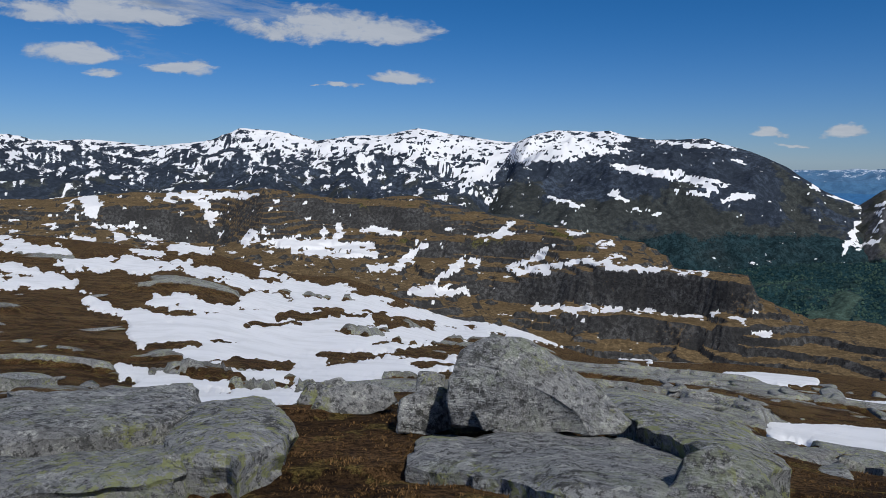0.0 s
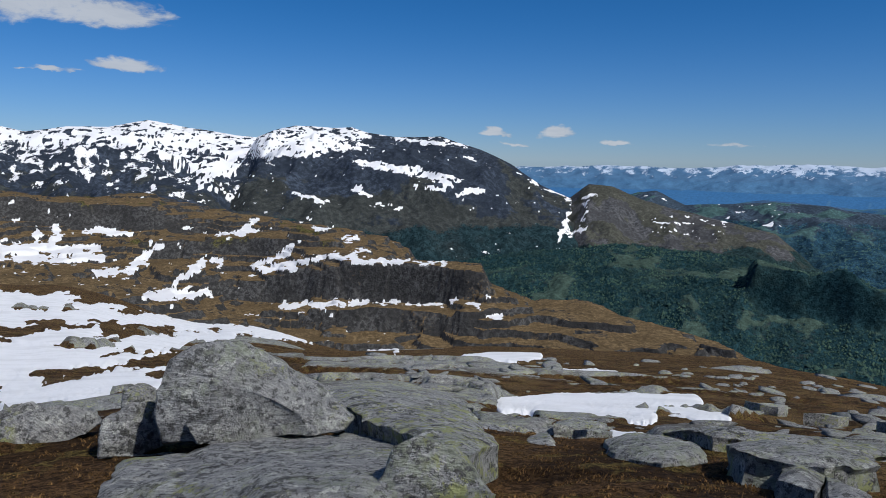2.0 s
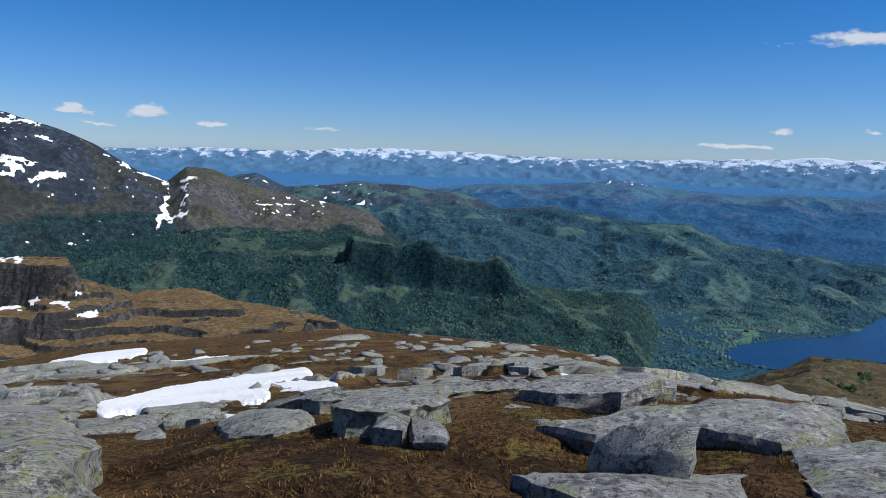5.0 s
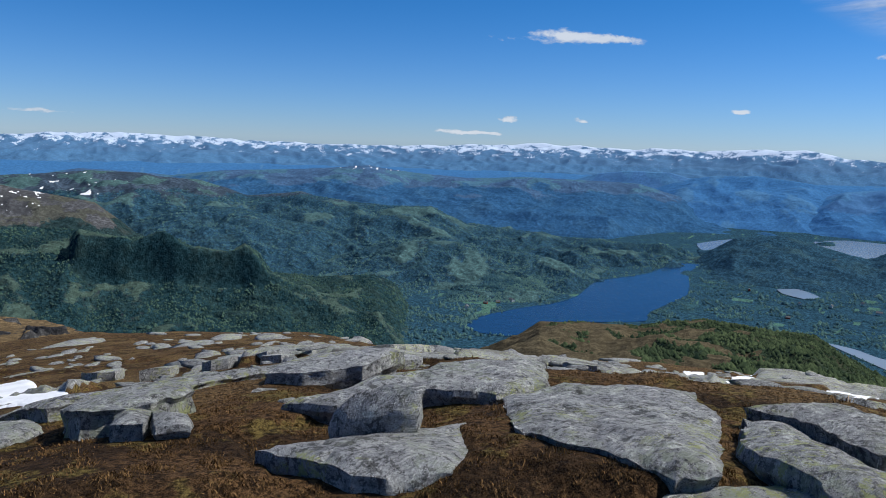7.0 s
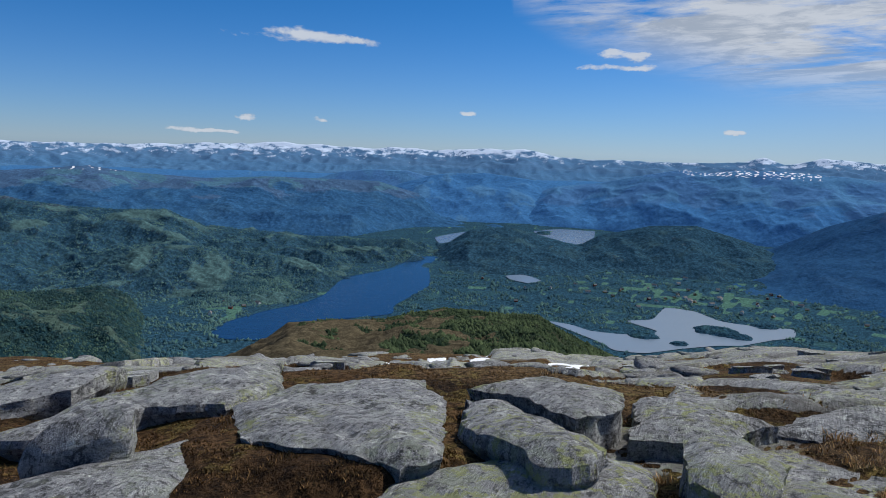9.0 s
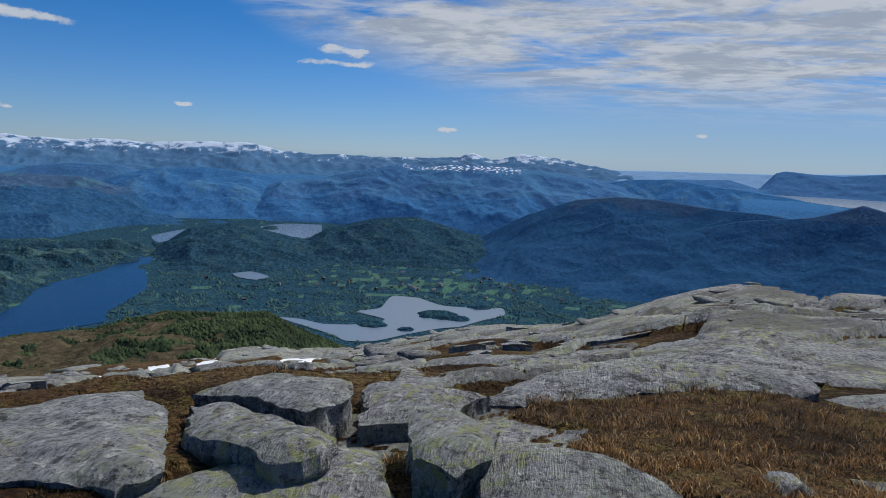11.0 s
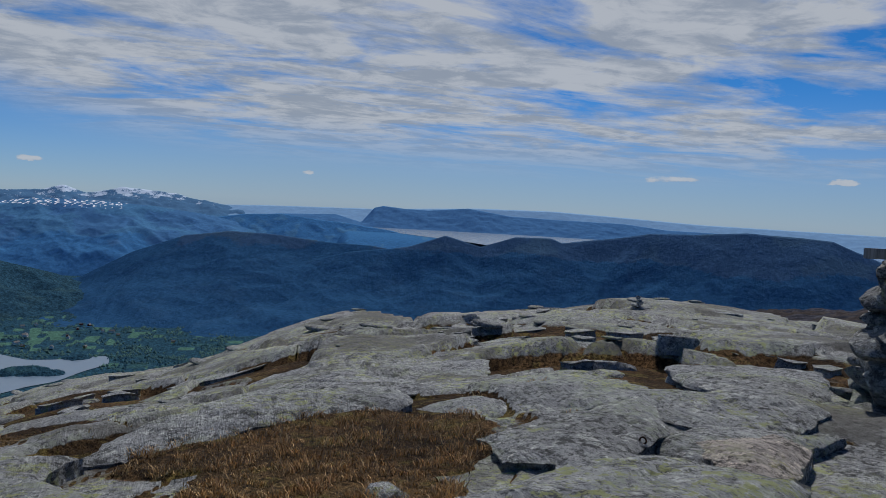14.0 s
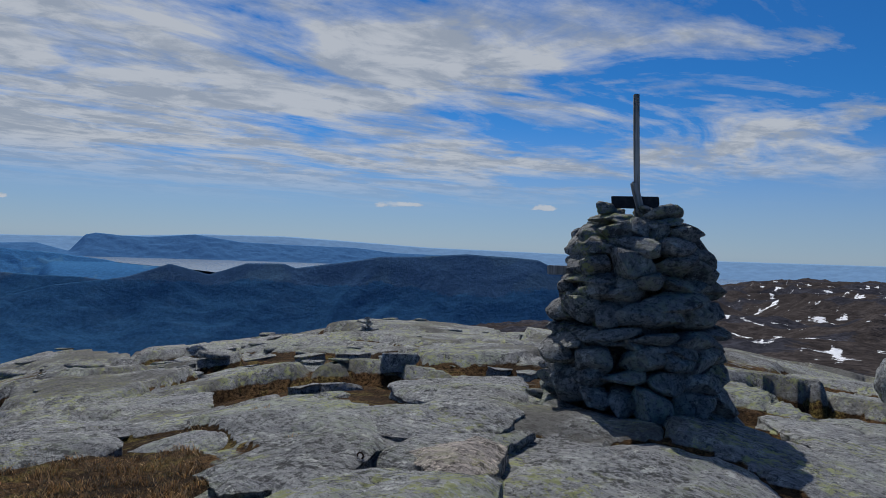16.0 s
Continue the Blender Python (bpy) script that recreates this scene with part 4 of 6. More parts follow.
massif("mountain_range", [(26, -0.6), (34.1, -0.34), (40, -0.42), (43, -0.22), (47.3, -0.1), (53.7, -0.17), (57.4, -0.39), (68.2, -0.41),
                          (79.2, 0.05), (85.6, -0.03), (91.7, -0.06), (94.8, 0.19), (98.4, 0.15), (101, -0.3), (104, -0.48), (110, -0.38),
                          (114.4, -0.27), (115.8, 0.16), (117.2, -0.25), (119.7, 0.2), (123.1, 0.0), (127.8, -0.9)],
       4650, (3680, -225), 45, FARBLUE, "far snow-capped haze-blue mountain range on the horizon", "mountain range", db=0.12, rows=50, seed=5,
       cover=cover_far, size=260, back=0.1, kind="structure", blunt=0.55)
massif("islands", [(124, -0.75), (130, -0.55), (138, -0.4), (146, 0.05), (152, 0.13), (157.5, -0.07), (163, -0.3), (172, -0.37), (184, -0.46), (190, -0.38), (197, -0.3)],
       4700, (4280, -131), 8, PALE, "haze-pale hilly land at the edge of the fjord", "island", rows=20, db=0.2, seed=6, size=160, back=0.04, kind="structure")
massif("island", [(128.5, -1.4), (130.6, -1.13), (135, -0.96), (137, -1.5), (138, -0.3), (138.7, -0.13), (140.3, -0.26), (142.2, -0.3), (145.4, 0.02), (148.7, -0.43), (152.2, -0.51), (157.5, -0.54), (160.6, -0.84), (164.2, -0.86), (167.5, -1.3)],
       4350, (4060, -131), 14, ISLE, "hilly haze-blue island across the fjord", "island", rows=30, db=0.16, seed=61, size=130, back=0.05, margin=1.5)
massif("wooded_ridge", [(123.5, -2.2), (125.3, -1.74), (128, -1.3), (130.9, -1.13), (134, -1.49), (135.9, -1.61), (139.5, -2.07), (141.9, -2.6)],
       3450, (2950, -303), 18, HAZY, "low haze-blue ridge on the near shore of the fjord", "hill", rows=50, db=0.16, seed=62, cover=cover_wood, size=160, margin=1.5)
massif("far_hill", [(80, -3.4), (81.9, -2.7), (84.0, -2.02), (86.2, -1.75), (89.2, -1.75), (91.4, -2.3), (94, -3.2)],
       3640, (3350, -300), 20, HAZY, "pale haze-blue hill before the far range", "hill", db=0.25, rows=36, seed=16, cover=cover_plateau, size=300, margin=2)
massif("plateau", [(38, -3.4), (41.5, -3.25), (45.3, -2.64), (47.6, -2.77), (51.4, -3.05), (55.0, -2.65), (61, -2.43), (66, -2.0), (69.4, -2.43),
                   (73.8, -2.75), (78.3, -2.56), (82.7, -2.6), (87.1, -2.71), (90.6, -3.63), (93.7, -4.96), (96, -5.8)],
       3250, ([(38, 2450), (85, 2450), (90, 2780), (96, 2850)], -303), 55, BLUE, "wide haze-tinted blue-green wooded plateau with bare tops", "hill", db=0.15, rows=110, seed=7, cover=cover_plateau,
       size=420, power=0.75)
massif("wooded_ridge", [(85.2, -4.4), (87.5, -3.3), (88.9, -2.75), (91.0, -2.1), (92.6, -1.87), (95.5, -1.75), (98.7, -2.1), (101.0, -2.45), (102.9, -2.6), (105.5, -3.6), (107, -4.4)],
       3480, (3000, -303), 45, HAZY, "haze-blue wooded ridge with long smooth flanks", "hill", db=0.15, rows=90, seed=17, cover=cover_wood, size=420, power=0.9, margin=2)
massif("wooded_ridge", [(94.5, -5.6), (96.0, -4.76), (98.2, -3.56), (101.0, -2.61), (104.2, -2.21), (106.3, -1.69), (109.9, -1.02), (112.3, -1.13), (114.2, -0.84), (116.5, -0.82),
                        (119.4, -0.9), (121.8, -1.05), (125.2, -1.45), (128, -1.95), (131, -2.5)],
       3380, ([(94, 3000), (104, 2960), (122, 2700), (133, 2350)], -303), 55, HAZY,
       "long haze-blue ridge with specks of snow on bare tops", "hill", db=0.15, rows=100, seed=37, cover=cover_plateau, size=420, power=0.85, margin=2)
RIDGE = "dark haze-blue wooded ridge above the valley"
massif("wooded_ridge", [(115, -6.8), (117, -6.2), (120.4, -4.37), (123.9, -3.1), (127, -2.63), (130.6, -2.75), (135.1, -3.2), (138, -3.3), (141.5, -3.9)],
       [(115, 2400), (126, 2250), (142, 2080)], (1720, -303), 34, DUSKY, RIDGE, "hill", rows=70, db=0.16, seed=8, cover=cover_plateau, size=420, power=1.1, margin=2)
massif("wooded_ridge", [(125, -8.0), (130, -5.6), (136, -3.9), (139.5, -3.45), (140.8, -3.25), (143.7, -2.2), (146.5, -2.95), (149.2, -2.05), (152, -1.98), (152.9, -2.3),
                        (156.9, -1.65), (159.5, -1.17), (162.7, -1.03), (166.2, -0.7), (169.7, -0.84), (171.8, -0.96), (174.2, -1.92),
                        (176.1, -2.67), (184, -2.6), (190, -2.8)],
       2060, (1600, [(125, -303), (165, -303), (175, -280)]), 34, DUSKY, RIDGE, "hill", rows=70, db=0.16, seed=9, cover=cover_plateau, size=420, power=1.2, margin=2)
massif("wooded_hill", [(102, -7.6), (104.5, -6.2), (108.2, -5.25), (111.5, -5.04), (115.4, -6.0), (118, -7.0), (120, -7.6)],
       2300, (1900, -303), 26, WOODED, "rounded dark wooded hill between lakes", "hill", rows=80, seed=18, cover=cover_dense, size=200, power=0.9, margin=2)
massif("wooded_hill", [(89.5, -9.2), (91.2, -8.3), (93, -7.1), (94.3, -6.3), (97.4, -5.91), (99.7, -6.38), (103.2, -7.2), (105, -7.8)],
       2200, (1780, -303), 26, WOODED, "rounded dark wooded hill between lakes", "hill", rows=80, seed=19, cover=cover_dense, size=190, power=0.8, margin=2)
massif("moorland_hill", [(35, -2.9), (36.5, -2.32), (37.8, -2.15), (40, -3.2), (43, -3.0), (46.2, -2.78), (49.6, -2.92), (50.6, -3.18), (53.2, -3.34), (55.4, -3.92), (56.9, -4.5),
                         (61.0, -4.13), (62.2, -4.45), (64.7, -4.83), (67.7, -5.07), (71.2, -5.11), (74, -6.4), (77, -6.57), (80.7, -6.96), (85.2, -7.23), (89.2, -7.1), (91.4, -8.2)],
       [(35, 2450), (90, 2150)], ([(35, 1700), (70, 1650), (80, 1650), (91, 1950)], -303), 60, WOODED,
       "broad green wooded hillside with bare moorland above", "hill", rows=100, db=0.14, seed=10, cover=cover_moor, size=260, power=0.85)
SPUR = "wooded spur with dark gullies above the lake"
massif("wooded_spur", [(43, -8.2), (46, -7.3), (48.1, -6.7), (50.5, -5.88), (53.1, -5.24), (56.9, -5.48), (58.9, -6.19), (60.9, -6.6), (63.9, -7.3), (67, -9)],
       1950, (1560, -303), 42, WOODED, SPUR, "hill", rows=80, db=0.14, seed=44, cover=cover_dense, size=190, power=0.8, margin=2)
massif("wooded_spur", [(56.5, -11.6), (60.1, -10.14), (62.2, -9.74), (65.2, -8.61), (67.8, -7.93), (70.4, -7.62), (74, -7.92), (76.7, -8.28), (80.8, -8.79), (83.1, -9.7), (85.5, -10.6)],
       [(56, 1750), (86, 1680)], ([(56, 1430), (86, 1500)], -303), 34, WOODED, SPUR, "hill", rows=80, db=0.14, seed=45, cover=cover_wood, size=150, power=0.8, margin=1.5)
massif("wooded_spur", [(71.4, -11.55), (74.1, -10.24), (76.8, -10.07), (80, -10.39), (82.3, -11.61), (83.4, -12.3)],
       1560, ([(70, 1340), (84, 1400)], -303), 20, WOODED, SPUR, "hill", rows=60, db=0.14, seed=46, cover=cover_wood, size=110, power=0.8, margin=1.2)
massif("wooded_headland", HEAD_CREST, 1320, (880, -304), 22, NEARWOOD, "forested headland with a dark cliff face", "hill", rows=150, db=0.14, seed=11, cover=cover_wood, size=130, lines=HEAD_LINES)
massif("snowy_range", [(-34, 1.2), (-29.7, 1.33), (-27.7, 1.0), (-24.6, 1.17), (-20.2, 0.81), (-16.3, 1.19), (-13.8, 2.16), (-10.9, 1.91), (-8.3, 1.3),
                       (-5.7, 1.77), (-3.1, 1.8), (-0.5, 2.34), (2.2, 1.93), (5.7, 1.43), (9, 1.2), (12, 0.3)],
       2700, ([(-35, 1000), (12, 1150)], [(-35, -95), (0, -140), (12, -190)]), 95, SNOWY, "long rocky mountain range streaked with old snow", "mountain range",
       db=0.13, rows=110, seed=12, cover=cover_big, size=430, power=0.95)
massif("mountain", [(3.5, -4.2), (5, -2.6), (6, -0.5), (7.2, 1.35), (8.5, 1.9), (10, 2.23), (14.3, 2.32), (15.6, 1.9), (17.6, 1.68), (21.2, 1.68), (24.4, 0.66), (27, -0.52),
                    (29.1, -1.9), (31.5, -3.0), (33, -4.6)],
       [(3, 2150), (20, 1950), (33, 1800)], ([(3, 1250), (33, 1280)], [(3, -200), (20, -270), (33, -300)]), 105, SNOWY,
       "broad domed mountain with a dark flank and snow streaks", "mountain", db=0.12, rows=125, seed=32, cover=cover_dome, size=380, power=0.72)
massif("rocky_peak", [(29.6, -4.2), (30.65, -3.25), (31.5, -2.8), (32.8, -1.8), (34.6, -1.97), (36.8, -2.9), (38.2, -3.3), (42.7, -4.28), (46.3, -5.04), (48.1, -6.5), (49, -7.3)],
       [(29, 1850), (50, 1700)], (1330, -300), 34, PEAKY, "small rocky peak above a wooded slope", "mountain", db=0.12, rows=120, seed=36, cover=cover_peak, size=150, power=0.8)
massif("terraced_ridge", RIDGE_CREST, [(-34, 760), (5, 640), (25, 480), (34, 420), (50, 330)], ([(-34, 320), (5, 300), (34, 270), (50, 250)], [(-34, -32), (-15, -42), (-2, -58), (7, -74), (50, -72)]), 3.2, CRAG,
       "terraced brown rocky ridge with cliffs and snow strips", "ridge", db=0.13, rows=260, seed=13, cover=cover_crag, size=34, steps=3.2, blunt=0.9, lines=RIDGE_LINES)
massif("knoll", [(75, -16.5), (78.5, -14.9), (80.1, -13.75), (84.1, -13.6), (87.7, -13.5), (92.5, -12.55), (97.5, -12.8), (100.1, -12.7), (102, -13.8), (105, -15.02), (108, -16)],
       470, (140, [(75, -46), (108, -44)]), 9, KNOLL, "rounded brown and wooded knoll below the summit", "hill", rows=110, seed=14, cover=cover_knoll, size=60, back=0.4)
massif("brown_hill", [(160, -7.6), (163.8, -7.11), (167.8, -6.36), (173.3, -5.77), (178, -4.3), (184.4, -2.55), (187.5, -2.08), (191.5, -1.64), (197, -1.7), (205, -2)],
       620, (60, [(160, -9), (200, -9)]), 11, TAWNY, "brown heathery hill dotted with snow", "hill", rows=110, db=0.17, seed=15, cover=cover_brown, size=70, back=0.3)


# ---- water ----
def water(name, outline, z, mat, label, category):
    """A flat sheet with a rounded, ragged shore; outline: (bearing, distance) corners."""
    pts = [Vector((r * math.sin(radians(b)), r * math.cos(radians(b)), z)) for b, r in outline]
    LAKES.append(np.array([(p.x, p.y) for p in pts]))
    bm = bmesh.new()
    ring, k = [], len(pts)
    for i in range(k):
        for s in range(6):
            p0, p1, p2, p3 = (pts[(i + d) % k] for d in (-1, 0, 1, 2))
            t = s / 6
            q = 0.45 * (p1 + (p2 - p1) * t) + 0.55 * 0.5 * ((2 * p1) + (p2 - p0) * t + (2 * p0 - 5 * p1 + 4 * p2 - p3) * t * t + (3 * p1 - p0 - 3 * p2 + p3) * t ** 3)
            ring.append(bm.verts.new((q.x, q.y, z)))
    flat, _, tri = geometry.delaunay_2d_cdt([v.co.to_2d() for v in ring], [], [list(range(len(ring)))], 1, 1e-4)[:3]
    bm.clear()
    ring = [bm.verts.new((p.x, p.y, z)) for p in flat]
    for f in tri:
        bm.faces.new([ring[q] for q in f])
    bmesh.ops.recalc_face_normals(bm, faces=bm.faces)
    if sum(f.normal.z for f in bm.faces) < 0:
        bmesh.ops.reverse_faces(bm, faces=bm.faces)
    me = bpy.data.meshes.new(name)
    bm.to_mesh(me)
    bm.free()
    me.materials.append(mat)
    return tagged(new(name, me), label, category, kind="structure")


def shore(points, z):
    return [(b, (EYE - z) / math.tan(radians(-el))) for b, el in points]


water("lake_1", shore([(75.4, -14.9), (78.8, -15), (82.3, -13.74), (88.2, -13.1), (88.6, -12.37), (91.3, -10.74), (91.2, -9.18), (91.9, -8.49), (90.1, -8.55),
                       (88.1, -9.49), (84.5, -10.31), (83, -11.55), (81.4, -12.21), (78.4, -12.82), (75.4, -13.6), (74.3, -14.4)], -300), -300, WATER,
      "long deep blue lake between wooded slopes", "lake")
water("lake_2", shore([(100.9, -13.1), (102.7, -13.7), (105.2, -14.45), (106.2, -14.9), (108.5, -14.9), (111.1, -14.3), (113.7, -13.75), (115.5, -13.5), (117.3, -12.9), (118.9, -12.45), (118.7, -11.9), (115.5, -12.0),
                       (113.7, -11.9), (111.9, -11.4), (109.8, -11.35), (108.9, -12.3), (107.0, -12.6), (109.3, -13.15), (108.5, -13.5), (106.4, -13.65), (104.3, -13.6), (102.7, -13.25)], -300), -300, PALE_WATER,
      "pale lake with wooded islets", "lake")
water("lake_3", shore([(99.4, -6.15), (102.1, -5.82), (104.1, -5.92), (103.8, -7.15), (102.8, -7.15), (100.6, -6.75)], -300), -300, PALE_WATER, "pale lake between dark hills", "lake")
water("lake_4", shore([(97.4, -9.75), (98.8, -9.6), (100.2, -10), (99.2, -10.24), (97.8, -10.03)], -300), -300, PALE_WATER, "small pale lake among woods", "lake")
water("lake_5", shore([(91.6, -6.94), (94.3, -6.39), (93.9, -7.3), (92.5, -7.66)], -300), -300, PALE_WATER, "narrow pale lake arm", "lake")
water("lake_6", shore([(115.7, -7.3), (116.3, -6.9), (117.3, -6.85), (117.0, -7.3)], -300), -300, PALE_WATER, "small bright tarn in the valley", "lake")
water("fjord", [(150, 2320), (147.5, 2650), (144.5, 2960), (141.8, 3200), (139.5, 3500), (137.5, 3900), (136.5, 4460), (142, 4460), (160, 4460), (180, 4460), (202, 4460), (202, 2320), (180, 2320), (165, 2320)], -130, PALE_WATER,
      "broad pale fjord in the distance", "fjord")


# ---- snow on the near slopes ----
def amp_at(r):
    return sum(scale_weight(r, n, f) * a for s, n, f, a in SCALES)


def snow_sheet(name, B, R, X, Y, depth, label, group=""):
    """A smooth sheet that fills the hollows and thins out at its edge; depth: how far inside it each point lies."""
    A = amp_at(R) + 0.03
    Z = ground_base(B, R) + A * (0.16 * smooth(depth, -0.08, 0.5) - 0.7 * (1 - smooth(depth, -0.3, 0.02)))
    return tagged(grid_mesh(name, X, Y, Z, SNOW, keep=depth > -0.16), label, "snow", group=group)


def snow_field():
    """The large field below the summit."""
    B, R, X, Y = polar(-35, 24, 0.11, 11, 330, 0.012)
    snow_sheet("snow_field", B, R, X, Y, drift_at(B, elev(R, ground_base(B, R)))[0], "wide field of old snow with rocks showing through")


def snow_patch(strokes):
    b0, b1 = min(min(q[0], q[2]) for q in strokes) - 1, max(max(q[0], q[2]) for q in strokes) + 1
    e0, e1 = min(min(q[1], q[3]) - q[4] for q in strokes) - 0.5, max(max(q[1], q[3]) + q[4] for q in strokes) + 0.4
    mid = (b0 + b1) / 2
    r0, r1 = reach(mid, e0) * 0.85, min(reach(mid, e1) * 1.3, 150)
    B, R, X, Y = polar(b0, b1, 0.06, r0, r1, math.log(r1 / r0) / 130)
    snow_sheet("snow_patch", B, R, X, Y, strokes_over(B, elev(R, ground_base(B, R)), strokes, 0.1, 29, 0.4), "patch of old snow lying in a hollow of the heath", "snow patches")


snow_field()
for strokes in PATCHES:
    snow_patch(strokes)


# ---- slabs and boulders round the summit ----
def ground_lift(x, y):
    b = np.degrees(np.arctan2(x, y))
    return ground_base(np.where(b < -60, b + 360, b), np.hypot(x, y))


def broken_edge(outline, step, jag, seed):
    """The outline's sides, broken into short straight chips that wander off the line."""
    ring, k = [], len(outline)
    for i in range(k):
        (x0, y0), (x1, y1) = outline[i], outline[(i + 1) % k]
        length = math.hypot(x1 - x0, y1 - y0)
        n = max(2, int(length / step))
        nx, ny = (y1 - y0) / length, (x0 - x1) / length
        for j in range(n):
            t = j / n
            x, y = x0 + (x1 - x0) * t, y0 + (y1 - y0) * t
            v = Vector((x * 1.6, y * 1.6, seed * 0.37))
            d = jag * (noise.noise(v) + 0.7 * round(2 * noise.noise(v * 2.7)) / 2 + 0.35 * noise.noise(v * 7)) * min(1.0, 4 * t, 4 * (1 - t) + 0.25)
            ring.append((x + nx * d, y + ny * d))
    return ring


def slab(outline, lift, thick, label, seed, rough=0.022, step=0.045, mat=None):
    """A bed of gneiss with a flat foliated top, a chipped rim and layered sides; outline: corners of its top."""
    lift = lift + (0.2 if 2.2 < np.mean([p[1] for p in outline]) and np.mean([p[0] for p in outline]) > 2.0 else 0.0)
    area = 0.5 * sum(outline[i - 1][0] * outline[i][1] - outline[i][0] * outline[i - 1][1] for i in range(len(outline)))
    outline = outline if area > 0 else outline[::-1]
    span = max(max(p[k] for p in outline) - min(p[k] for p in outline) for k in (0, 1))
    step = max(step, span / 60)
    ring = broken_edge(outline, step * 0.8, min(0.05, span * 0.035), seed)
    P = np.array(ring)
    X, Y = np.meshgrid(np.arange(P[:, 0].min(), P[:, 0].max(), step), np.arange(P[:, 1].min(), P[:, 1].max(), step))
    rng = np.random.default_rng(seed)
    X, Y = (X + rng.uniform(-0.3, 0.3, X.shape) * step).ravel(), (Y + rng.uniform(-0.3, 0.3, Y.shape) * step).ravel()
    inside, dist = np.zeros(X.shape, bool), np.full(X.shape, 9.0)
    for (x0, y0), (x1, y1) in zip(P, np.roll(P, -1, 0)):
        t = np.clip(((X - x0) * (x1 - x0) + (Y - y0) * (y1 - y0)) / ((x1 - x0) ** 2 + (y1 - y0) ** 2 + 1e-12), 0, 1)
        dist = np.minimum(dist, np.hypot(X - x0 - t * (x1 - x0), Y - y0 - t * (y1 - y0)))
        inside ^= ((y0 > Y) != (y1 > Y)) & (X < (x1 - x0) * (Y - y0) / (y1 - y0 + 1e-12) + x0)
    ok = inside & (dist > step * 0.45)
    k = len(ring)
    pts = [Vector(p) for p in ring] + [Vector((x, y)) for x, y in zip(X[ok], Y[ok])]
    flat, _, tri = geometry.delaunay_2d_cdt(pts, [], [list(range(k))], 1, 1e-5)[:3]
    q = np.array([(p.x, p.y) for p in flat])
    rim = np.concatenate([np.zeros(k), dist[ok]])[:len(q)] if len(q) == len(pts) else np.full(len(q), 0.1)
    ca, sa = math.cos(seed * 1.7), math.sin(seed * 1.7)
    u, v = q[:, 0] * ca + q[:, 1] * sa, q[:, 1] * ca - q[:, 0] * sa

    def top(x, y, u, v):
        crack = np.abs(perlin(u * 0.8 + 0.25 * perlin(u * 3, v * 3, 5), v * 0.8, seed + 11))
        leaf = fbm(u * 1.2, v * 4.5, 4, seed + 7)
        steps = np.floor(leaf * 4 + 0.3 * perlin(u * 6, v * 6, seed)) / 4
        return (ground_lift(x, y) + lift + 0.05 * fbm(u * 0.6, v * 0.6, 2, seed + 2) + rough * (0.8 * leaf + 0.7 * steps)
                + 0.3 * rough * fbm(u * 9, v * 14, 3, seed + 3) - 0.025 * (1 - smooth(crack, 0.0, 0.02)))

    z = top(q[:, 0], q[:, 1], u, v) - 0.028 * (1 - smooth(rim, 0.0, 0.07)) - 0.03 * (1 - smooth(rim, 0.0, 0.3))
    verts = [(x, y, h) for (x, y), h in zip(q, z)]
    faces = [tuple(f) for f in tri]
    last = list(range(k))
    centre = q.mean(0)
    for row, deep in enumerate((0.1, 0.3, 0.52, 0.75, 1.0)):
        now = []
        for i in last if row == 0 else range(k):
            x, y = ring[i]
            bulge = 0.03 * noise.noise(Vector((x * 5, y * 5, row * 1.7 + seed))) + 0.02 * ((row * 7 + seed) % 3 - 1) - 0.03 * deep
            d = math.hypot(x - centre[0], y - centre[1]) + 1e-6
            now.append(len(verts))
            verts.append((x + (x - centre[0]) / d * bulge, y + (y - centre[1]) / d * bulge, z[i] - thick * deep))
        faces += [(last[i], now[i], now[(i + 1) % k], last[(i + 1) % k]) for i in range(k)]
        last = now
    me = bpy.data.meshes.new("flat_rock")
    me.from_pydata(verts, [], faces)
    me.polygons.foreach_set("use_smooth", np.ones(len(me.polygons), dtype=bool))
    me.set_sharp_from_angle(angle=radians(32))
    me.materials.append(mat or (YELLOW_ROCK if "yellow" in label else PINK_ROCK if "pink" in label else ROCK))
    me.validate()
    ob = new("flat_rock", me)
    return tagged(ob, label, "rock", group="summit rocks")


